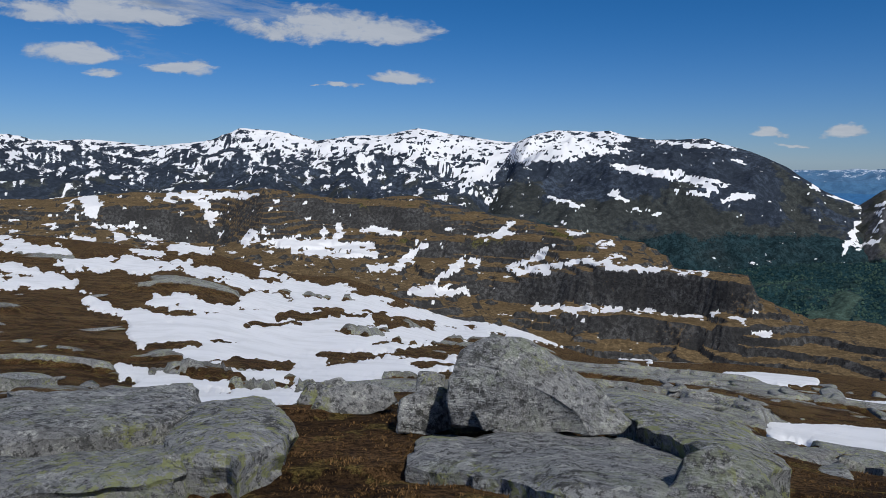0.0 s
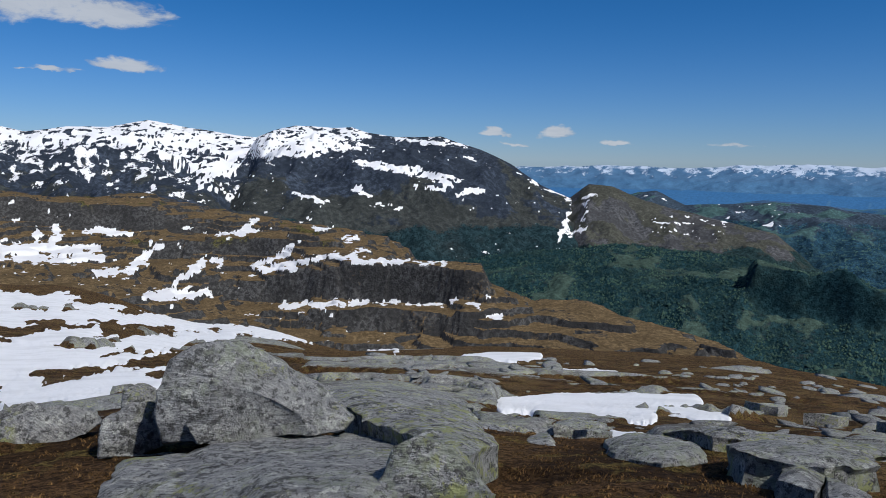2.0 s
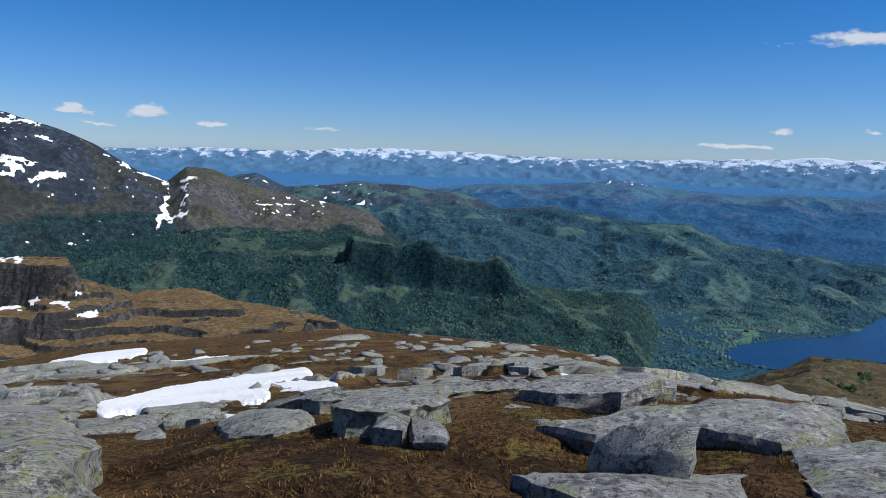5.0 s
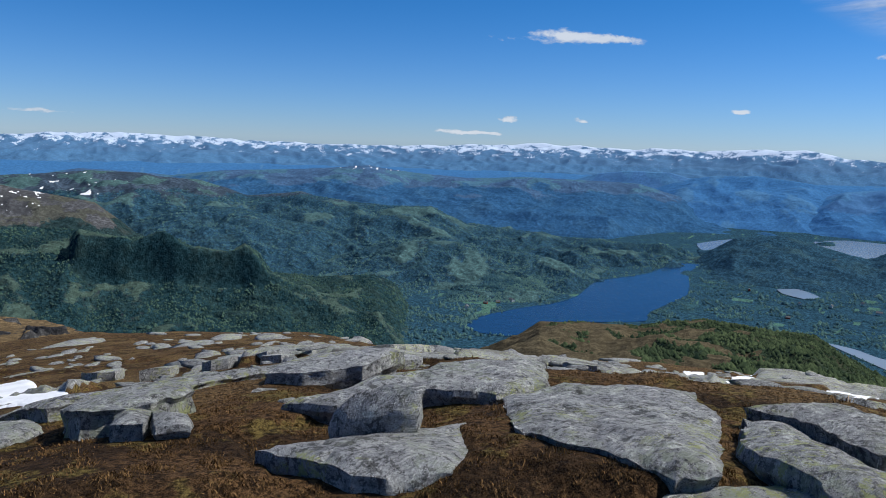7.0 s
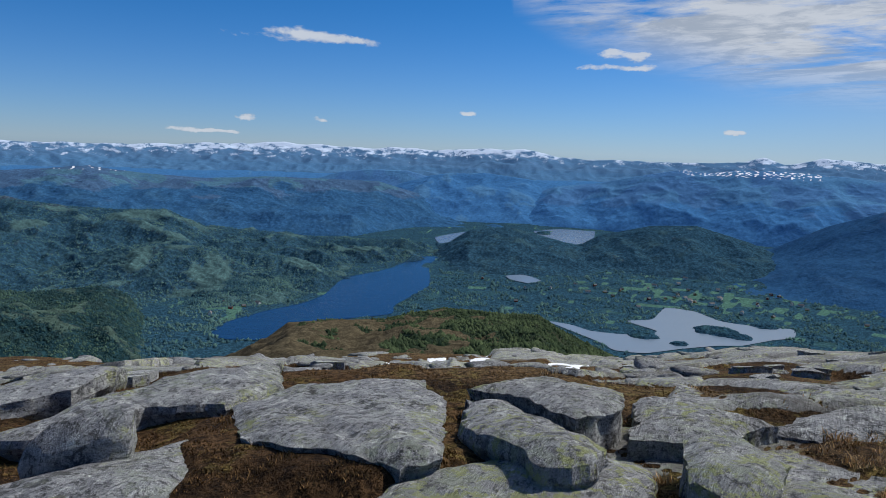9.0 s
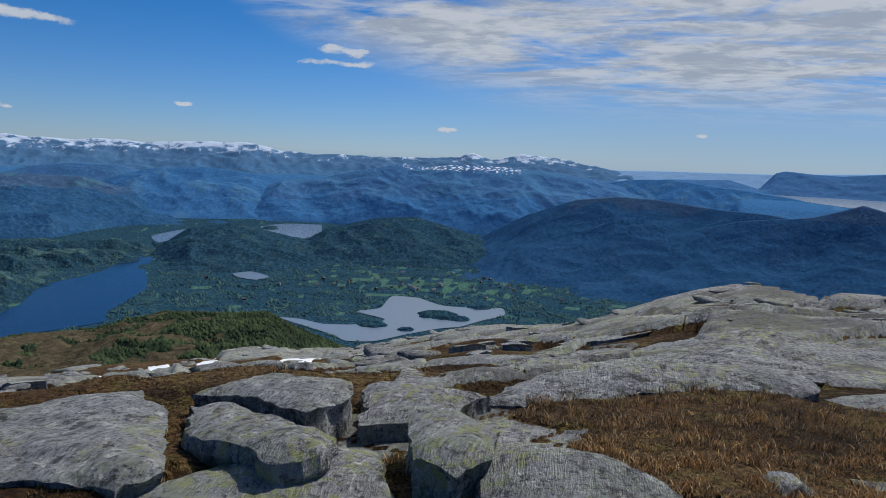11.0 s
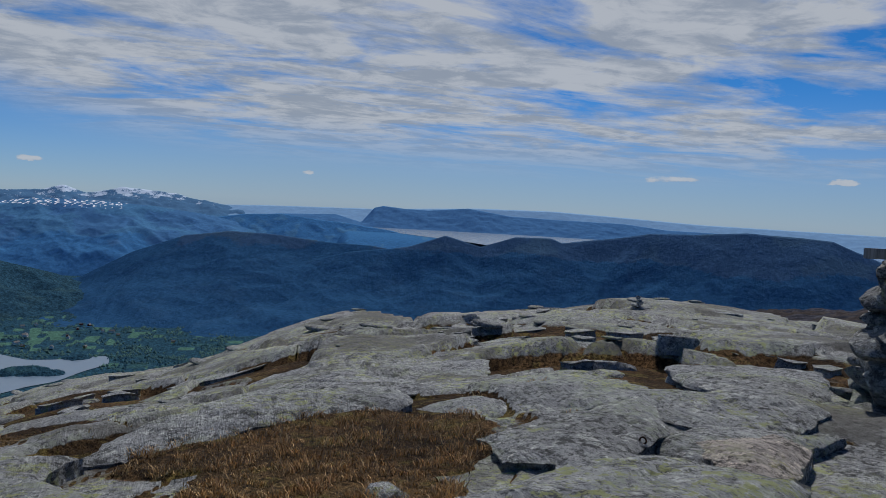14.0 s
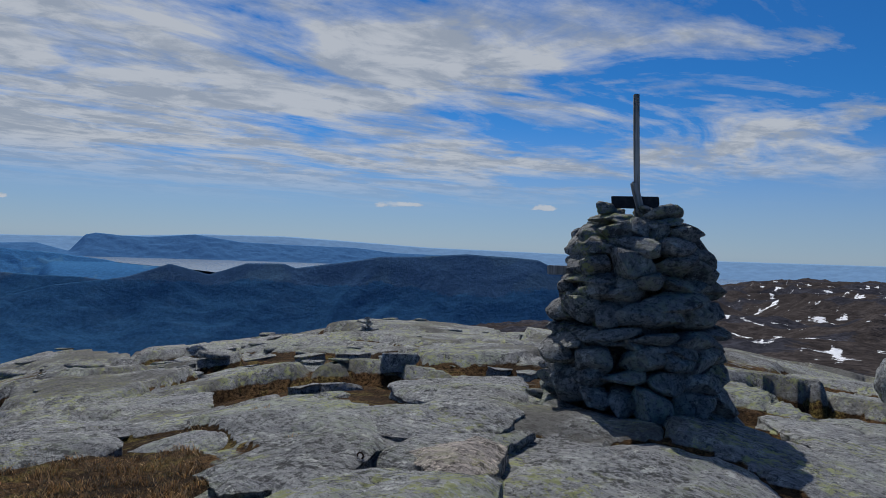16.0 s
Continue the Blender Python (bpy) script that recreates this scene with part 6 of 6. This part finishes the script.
def build_cairn(x, y, z, height, r_base, r_top):
    """A dry-stone cairn: rings of flat stones leaning inwards, a post, a board and a plank's end."""
    root = tagged(new("cairn"), "tall dry-stone summit cairn of grey lichened stones with a wooden post", "cairn")
    root.matrix_world = pose(x, y, z)
    rnd = random.Random(4)
    shapes = [boulder_mesh("stone", 200 + k, 9, 3, 0.05 * (k % 3), 0.03, 90) for k in range(12)]
    for me in shapes:
        me.materials[0] = CAIRN_ROCK
    level, course = -0.32, 0
    while level < height - 0.06:
        f = max(level, 0) / height
        thick = rnd.choice((0.10, 0.14, 0.19, 0.25)) * (1.05 - 0.25 * f)
        rad = r_base + (r_top - r_base) * (0.62 * f + 0.38 * f ** 6)
        a = rnd.uniform(0, 6.3)
        stop = a + 2 * math.pi
        while a < stop - 0.12:
            w = min(rnd.uniform(0.2, 0.6) * (1.0 - 0.25 * f), (stop - a) * rad)
            mid = a + w / rad / 2
            th = thick * rnd.uniform(0.75, 1.3)
            rr = rad - 0.13 + rnd.uniform(-0.055, 0.06)
            m = pose(rr * math.cos(mid), rr * math.sin(mid), level + thick / 2 + rnd.uniform(-0.03, 0.03), rnd.gauss(0, 12), rnd.gauss(3, 9), math.degrees(mid) + rnd.gauss(0, 14))
            part("stone", rnd.choice(shapes), root, m @ Matrix.Diagonal((0.2, w * 0.60, th * 0.66, 1)))
            a += w / rad
        level += thick * 0.86
        course += 1
    for k in range(11):
        a, q = rnd.uniform(0, 6.3), r_top * math.sqrt(rnd.uniform(0, 0.75))
        part("stone", rnd.choice(shapes), root, pose(q * math.cos(a), q * math.sin(a), height - 0.03 + rnd.uniform(-0.05, 0.07), rnd.gauss(0, 14), rnd.gauss(0, 14), rnd.uniform(0, 360)) @
             Matrix.Diagonal((rnd.uniform(0.13, 0.2), rnd.uniform(0.1, 0.15), rnd.uniform(0.06, 0.1), 1)))
    # rubble fill, so that no light comes through
    fill = boulder_mesh("rubble_core", 300, 5, 4, 0.0, 0.05)
    fill.materials[0] = CAIRN_ROCK
    part("rubble_core", fill, root, pose(0, 0, height * 0.44) @ Matrix.Diagonal((r_base * 0.6, r_base * 0.6, height * 0.56, 1)))
    for dx, dy, s in ((0.9, 0.62, 0.2), (1.05, 0.35, 0.15), (0.75, 0.85, 0.13)):
        part("stone", shapes[3], root, pose(dx, dy, 0.1, 20, 10, 60) @ Matrix.Diagonal((s, s * 0.8, s * 1.1, 1)))
    part("post", box_mesh("post", (0.052, 0.045, 1.75), WOOD, 0.006, 0.012), root, pose(0.03, 0.05, height + 0.21, 1.0, 1.6, 10), "weathered grey wooden post")
    part("board", box_mesh("board", (0.42, 0.03, 0.11), BOARD), root, pose(0.04, 0.1, height + 0.09, 0, 0, -4), "dark painted board")
    part("plank_end", box_mesh("plank_end", (0.36, 0.035, 0.085), WOOD), root, pose(0.64, 0.05, height * 0.72, 0, 1, 4), "end of a grey plank")
    part("wedge", box_mesh("wedge", (0.065, 0.06, 0.3), WOOD, 0.015, 0.02), root, pose(0.02, 0.12, height + 0.13, 3, 6, 20), "short dark wooden wedge beside the post")
    return root


CAIRN_ROCK = rock_material("cairn_stone", 0.45, 0.8)
build_cairn(-0.10, -7.05, 0.0, 1.98, 0.88, 0.36)


def build_small_cairn(x, y, seed, label):
    root = tagged(new("small_cairn"), label, "cairn", group="small cairns")
    root.matrix_world = pose(x, y, float(ground_at(np.array([x]), np.array([y]))[0])) @ Matrix.Scale(0.6, 4)
    rnd = random.Random(seed)
    z = 0.0
    for k in range(6):
        w = 0.34 * (1 - k * 0.12)
        for j in range(3 if k < 3 else 1):
            part("stone", boulder_mesh("stone", seed * 20 + k * 3 + j, 7, 3, 0.1, 0.05), root,
                 pose(rnd.uniform(-0.2, 0.2) * (1 - k * 0.15), rnd.uniform(-0.15, 0.15), z + 0.06, rnd.gauss(0, 8), rnd.gauss(0, 8), rnd.uniform(0, 360)) @ Matrix.Diagonal((w, w * 0.7, 0.11, 1)))
        z += 0.13
    return root


build_small_cairn(22 * math.sin(radians(159.2)), 22 * math.cos(radians(159.2)), 5, "small heap of stones on the skyline of the plateau")


def ring_bolt(x, y):
    root = tagged(new("ring_bolt"), "rusty iron ring bolt set in a rock rib", "bolt")
    root.matrix_world = pose(x, y, float(ground_at(np.array([x]), np.array([y]))[0]) + 0.06) @ Matrix.Scale(0.55, 4)
    bm = bmesh.new()
    bmesh.ops.create_cone(bm, cap_ends=True, segments=12, radius1=0.014, radius2=0.012, depth=0.12)
    me = bpy.data.meshes.new("shank")
    bm.to_mesh(me)
    bm.free()
    me.materials.append(IRON)
    part("shank", me, root, pose(0, 0, 0.05))
    bm = bmesh.new()
    k, j = 20, 8
    v = [[bm.verts.new(((0.035 + 0.009 * math.cos(b)) * math.cos(a), 0.009 * math.sin(b), (0.035 + 0.009 * math.cos(b)) * math.sin(a)))
          for b in (2 * math.pi * q / j for q in range(j))] for a in (2 * math.pi * p / k for p in range(k))]
    for p in range(k):
        for q in range(j):
            bm.faces.new((v[p][q], v[(p + 1) % k][q], v[(p + 1) % k][(q + 1) % j], v[p][(q + 1) % j]))
    me = bpy.data.meshes.new("ring")
    bm.to_mesh(me)
    bm.free()
    me.materials.append(IRON)
    part("ring", me, root, pose(0, 0, 0.14))
    return root


ring_bolt(1.42, -4.2)


# ---- loose stones over the slopes ----
def loose_stones():
    """Countless stones, each a small broken block, joined: they lie where the ground is open."""
    rng = np.random.default_rng(8)
    base = []
    for k in range(6):
        me = boulder_mesh("stone", 400 + k, 7, 2, 0.22, 0.14, 120)
        co = np.empty(len(me.vertices) * 3)
        me.vertices.foreach_get("co", co)
        tri = np.empty(len(me.polygons) * 3, dtype=np.int32)
        me.polygons.foreach_get("vertices", tri)
        base.append((co.reshape(-1, 3), tri.reshape(-1, 3)))
        bpy.data.meshes.remove(me)
    n = 1100
    b = np.where(rng.uniform(0, 1, n) < 0.12, rng.normal(151, 9, n), np.where(rng.uniform(0, 1, n) < 0.7, rng.uniform(18, 112, n), rng.uniform(-34, 198, n)))
    r = np.where((b > 128) & (b < 175), rng.uniform(10, 30, n), np.exp(rng.uniform(math.log(8), math.log(110), n)))
    x, y = r * np.sin(np.radians(b)), r * np.cos(np.radians(b))
    ok = (b < 122) | (rng.uniform(0, 1, n) < 0.35)
    x, y, r, b = x[ok], y[ok], r[ok], b[ok]
    n = len(x)
    E = elev(r, ground_base(b, r))
    dry = np.maximum(drift_at(b, E)[0], patch_at(b, E)) < -0.3
    x, y, r, b = x[dry], y[dry], r[dry], b[dry]
    n = len(x)
    z = ground_at(x, y)
    size = r ** 0.75 * 0.019 * np.exp(rng.normal(0, 0.45, n))
    V, F, off = [], [], 0
    for i in range(n):
        co, tri = base[i % 6]
        a = rng.uniform(0, 6.28)
        s = size[i] * np.array([rng.uniform(0.9, 2.6), rng.uniform(0.6, 1.3), rng.uniform(0.18, 0.42)])
        q = co * s
        q = np.stack([q[:, 0] * np.cos(a) - q[:, 1] * np.sin(a), q[:, 0] * np.sin(a) + q[:, 1] * np.cos(a), q[:, 2]], 1)
        V.append(q + [x[i], y[i], z[i] + s[2] * 0.35])
        F.append(tri + off)
        off += len(co)
    return stuff("loose_stones", np.concatenate(V), np.concatenate(F), ROCK_STUFF, "loose grey stones strewn over heath and slabs", "stones")


def stuff(name, V, F, mat, label, category):
    me = bpy.data.meshes.new(name)
    me.vertices.add(len(V))
    me.vertices.foreach_set("co", V.astype(np.float32).ravel())
    k = F.shape[1]
    me.loops.add(F.size)
    me.loops.foreach_set("vertex_index", F.astype(np.int32).ravel())
    me.polygons.add(len(F))
    me.polygons.foreach_set("loop_start", np.arange(0, F.size, k, dtype=np.int32))
    me.update(calc_edges=True)
    me.materials.append(mat)
    return tagged(new(name, me), label, category, kind="stuff")


ROCK_STUFF = rock_material("loose_stone", 0.5, 0.7)
loose_stones()


# ---- dry grass and heath near the summit ----
def blade_material(name, a, b, patch=0.0):
    """Colours from a to b, at random for each blade or crown; patch: metres over which lighter and darker stands change."""
    m, n = material(name)
    geo = n.put("ShaderNodeNewGeometry")
    mixed = geo.outputs["Random Per Island"]
    if patch:
        stand = n.step(n.noise(geo.outputs["Position"], 1.0 / patch, 5, 0.6), 0.38, 0.64)
        mixed = n.math("ADD", n.math("MULTIPLY", mixed, 0.45), n.math("MULTIPLY", stand, 0.5))
    c = n.mix(mixed, a, b)
    finish(n, c, 0.9, spec=0.0)
    return m


def grass(name, n, spread, tall, wide, mat, label, seed, where):
    """Bent blades in tufts; where: keeps the points that its bearings, distances and heath allow."""
    rng = np.random.default_rng(seed)
    b = rng.uniform(*spread[0], n)
    r = np.exp(rng.uniform(math.log(spread[1][0]), math.log(spread[1][1]), n))
    x, y = r * np.sin(np.radians(b)), r * np.cos(np.radians(b))
    rel, heath = outcrop(x, y, r, b)
    ok = where(b, r, x, y, heath)
    x, y, r, b = x[ok], y[ok], r[ok], b[ok]
    z = ground_base(b, r) + rel[ok]
    k = len(x)
    clump = 0.35 + 1.1 * smooth(fbm(x * 5, y * 5, 3, seed), -0.3, 0.4)
    h = tall * clump * rng.uniform(0.5, 1.3, k)
    a = rng.uniform(0, 6.28, k)
    lean = h * rng.uniform(0.2, 1.0, k)
    fall = rng.uniform(0, 6.28, k)
    w = wide * rng.uniform(0.6, 1.4, k)
    p = np.stack([x, y, z - 0.01], 1)
    side = np.stack([np.cos(a), np.sin(a), 0 * a], 1) * w[:, None]
    tip = np.stack([np.cos(fall) * lean, np.sin(fall) * lean, h], 1)
    bend = tip * [0.35, 0.35, 0.62]
    V = np.stack([p - side, p + side, p + bend - side * 0.7, p + bend + side * 0.7, p + tip], 1).reshape(-1, 3)
    i = np.arange(k)[:, None] * 5
    F = np.concatenate([i + [0, 1, 3], i + [0, 3, 2], i + [2, 3, 4]], 0)
    return stuff(name, V, F, mat, label, "grass")


DRY = blade_material("dry_straw_grass", (0.16, 0.09, 0.035, 1), (0.95, 0.66, 0.33, 1))
MOSS = blade_material("brown_heath_tufts", (0.035, 0.021, 0.010, 1), (0.25, 0.15, 0.065, 1))
grass("dry_grass", 70000, ((100, 160), (2.6, 6.5)), 0.038, 0.004, DRY, "tawny dry grass in a hollow between slabs", 31,
      lambda b, r, x, y, h: np.maximum(blob(3.3, -3.5, 1.25, 1.05, x, y), blob(2.5, -2.7, 0.7, 0.6, x, y)) + 1.5 * fbm(x * 3.0, y * 3.0, 4, 37) > 0.6)
grass("heath", 190000, ((-34, 125), (2.4, 7.5)), 0.019, 0.0034, MOSS, "brown heather and moss between the slabs", 32,
      lambda b, r, x, y, h: h > 0.5)


# ---- trees on the nearer slopes ----
def on_water(x, y):
    wet = np.zeros(x.shape, bool)
    for P in LAKES:
        one = np.zeros(x.shape, bool)
        for (x0, y0), (x1, y1) in zip(P, np.roll(P, -1, 0)):
            one ^= ((y0 > y) != (y1 > y)) & (x < (x1 - x0) * (y - y0) / (y1 - y0 + 1e-9) + x0)
        wet |= one
    return wet


def woodland(name, source, n, tall, label, seed, near, mat, which=0):
    """Crowns beyond counting: each a small ragged clump on a slope."""
    X, Y, Z, W, R = SURFACE[source][which]
    rng = np.random.default_rng(seed)
    i = rng.integers(0, X.shape[0] - 1, n * 3)
    j = rng.integers(0, X.shape[1] - 1, n * 3)
    steep = np.abs(Z[i + 1, j] - Z[i, j]) / np.maximum(np.abs(R[i + 1, j] - R[i, j]), 0.1)
    ok = (W[i, j] > rng.uniform(0.25, 0.75, n * 3)) & (R[i, j] < near) & (steep < 1.5)
    i, j = i[ok][:n], j[ok][:n]
    k = len(i)
    u, v = rng.uniform(0, 1, k), rng.uniform(0, 1, k)

    def at(G):
        return (G[i, j] * (1 - u) + G[i + 1, j] * u) * (1 - v) + (G[i, j + 1] * (1 - u) + G[i + 1, j + 1] * u) * v

    p = np.stack([at(X), at(Y), at(Z)], 1)
    p = p[~on_water(p[:, 0], p[:, 1])]
    k = len(p)
    h = tall * np.exp(rng.normal(0, 0.3, k))
    ring = np.arange(5) * 2 * math.pi / 5
    a = rng.uniform(0, 6.28, k)[:, None] + ring
    w = (h * rng.uniform(0.4, 0.8, k))[:, None] * rng.uniform(0.7, 1.3, (k, 5))
    mid = np.stack([p[:, :1] + w * np.cos(a), p[:, 1:2] + w * np.sin(a), p[:, 2:3] + h[:, None] * rng.uniform(-0.1, 0.35, (k, 5))], 2)
    top = p + np.stack([0.1 * h * rng.normal(0, 1, k), 0.1 * h * rng.normal(0, 1, k), h], 1)
    V = np.concatenate([top[:, None], mid], 1).reshape(-1, 3)
    o = np.arange(k)[:, None] * 6
    F = np.concatenate([o + f for f in [[0, 1 + q, 1 + (q + 1) % 5] for q in range(5)]], 0)
    return stuff(name, V, F, mat, label, "trees")


# crown colours lean to blue to carry painted haze
CROWN = blade_material("haze_tinted_birch_and_pine_crowns", (0.016, 0.052, 0.085, 1), (0.095, 0.175, 0.145, 1), 80.0)
# dark end also lowered to paint shadow inside the wood
NEAR_CROWN = blade_material("haze_tinted_headland_birch_and_pine", (0.006, 0.022, 0.034, 1), (0.072, 0.125, 0.09, 1), 60.0)
KNOLL_CROWN = blade_material("young_birch_crowns", (0.012, 0.024, 0.016, 1), (0.085, 0.115, 0.055, 1), 18.0)
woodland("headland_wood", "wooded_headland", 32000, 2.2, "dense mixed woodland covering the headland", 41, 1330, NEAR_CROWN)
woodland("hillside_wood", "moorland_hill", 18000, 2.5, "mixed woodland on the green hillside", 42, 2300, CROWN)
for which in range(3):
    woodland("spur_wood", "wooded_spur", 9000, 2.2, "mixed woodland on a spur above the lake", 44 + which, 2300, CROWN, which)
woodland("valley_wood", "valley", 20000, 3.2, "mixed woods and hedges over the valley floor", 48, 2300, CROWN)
woodland("knoll_wood", "knoll", 18000, 0.95, "low birch wood on the knoll", 43, 480, KNOLL_CROWN)


# ---- islets and houses in the valley ----
def islet(b, el, wide, deep, tall, seed):
    r = (EYE + 300) / math.tan(radians(-el))
    x0, y0 = r * math.sin(radians(b)), r * math.cos(radians(b))
    u, v = np.meshgrid(np.linspace(-1.3, 1.3, 60), np.linspace(-1.3, 1.3, 40))
    ca, sa = math.cos(radians(b)), math.sin(radians(b))
    X, Y = x0 + u * wide * ca + v * deep * sa, y0 - u * wide * sa + v * deep * ca
    d = u ** 2 + v ** 2 + 0.7 * fbm(u * 1.6 + seed, v * 1.6, 4, seed)
    Z = -300.5 + tall * np.clip(1.0 - d, -0.2, 1) ** 1.0 + tall * 0.35 * fbm(u * 9, v * 9, 3, seed) * (d < 0.9)
    one = np.ones_like(Z)
    return tagged(grid_mesh("islet", X, Y, Z, VALLEY, {"heath": one * 0.2, "wood": one, "snow": one * 0}, keep=d < 1.15), "small dark wooded islet in the lake", "island", group="islets")


for i, spec in enumerate([(113.6, -12.75, 42, 34, 9), (115.2, -12.95, 26, 20, 6), (108.3, -13.6, 30, 24, 7), (111.0, -13.95, 16, 14, 5), (116.9, -11.95, 24, 20, 6), (100.2, -6.3, 30, 40, 8)]):
    islet(*spec, seed=70 + i)


def plain(name, color):
    m, n = material(name)
    g = n.noise(n.put("ShaderNodeTexCoord").outputs["Object"], 0.8, 4, 0.6)
    finish(n, n.mix(g, tuple(c * 0.8 for c in color) + (1,), tuple(c * 1.1 for c in color) + (1,)), 0.8)
    return m


PAINTS = [plain("white_boards", (0.7, 0.7, 0.68)), plain("red_boards", (0.22, 0.05, 0.035)), plain("ochre_boards", (0.4, 0.28, 0.12))]
ROOFING = plain("grey_roofing", (0.12, 0.12, 0.125))


def mesh_of(name, verts, faces, mat):
    me = bpy.data.meshes.new(name)
    me.from_pydata(verts, [], faces)
    me.materials.append(mat)
    return me


def house(w, d, h, paint):
    """A timber house: walls with gables under a pitched roof with eaves."""
    root = tagged(new("house"), "small timber house among meadows in the valley", "house", group="valley houses")
    w, d, top = w / 2, d / 2, h + w * 0.35
    wall = [(-w, -d, 0), (w, -d, 0), (w, d, 0), (-w, d, 0), (-w, -d, h), (w, -d, h), (w, d, h), (-w, d, h), (0, -d, top), (0, d, top)]
    part("wall", mesh_of("wall", wall, [(0, 1, 5, 8, 4), (1, 2, 6, 5), (2, 3, 7, 9, 6), (3, 0, 4, 7)], paint), root, Matrix())
    e, k = 0.5, 0.3
    roof = [(-w - e, -d - e, h - 0.2), (0, -d - e, top + k), (w + e, -d - e, h - 0.2), (-w - e, d + e, h - 0.2), (0, d + e, top + k), (w + e, d + e, h - 0.2),
            (-w - e, -d - e, h - 0.5), (0, -d - e, top), (w + e, -d - e, h - 0.5), (-w - e, d + e, h - 0.5), (0, d + e, top), (w + e, d + e, h - 0.5)]
    part("roof", mesh_of("roof", roof, [(0, 1, 4, 3), (1, 2, 5, 4), (6, 9, 10, 7), (7, 10, 11, 8), (0, 6, 7, 1), (1, 7, 8, 2), (3, 4, 10, 9), (4, 5, 11, 10), (0, 3, 9, 6), (2, 8, 11, 5)], ROOFING), root, Matrix())
    return root


models = [house(5.5, 8, 3.2, PAINTS[0]), house(5, 7, 3, PAINTS[1]), house(6, 11, 3.5, PAINTS[0]), house(5, 7, 3, PAINTS[2])]
rnd = random.Random(12)
for i in range(64):
    b, el = (rnd.gauss(113, 7), rnd.gauss(-10.4, 0.7)) if i < 50 else (rnd.gauss(75.6, 1.0), rnd.gauss(-12.2, 0.35))
    el = min(el, -8.8)
    r = (EYE + 301) / math.tan(radians(-el))
    m = pose(r * math.sin(radians(b)), r * math.cos(radians(b)), -300.8 + 2.0 * (r > 1500), 0, 0, rnd.uniform(0, 180))
    ob = models[i] if i < 4 else copy_thing(models[rnd.randrange(4)], m)
    ob.matrix_world = m
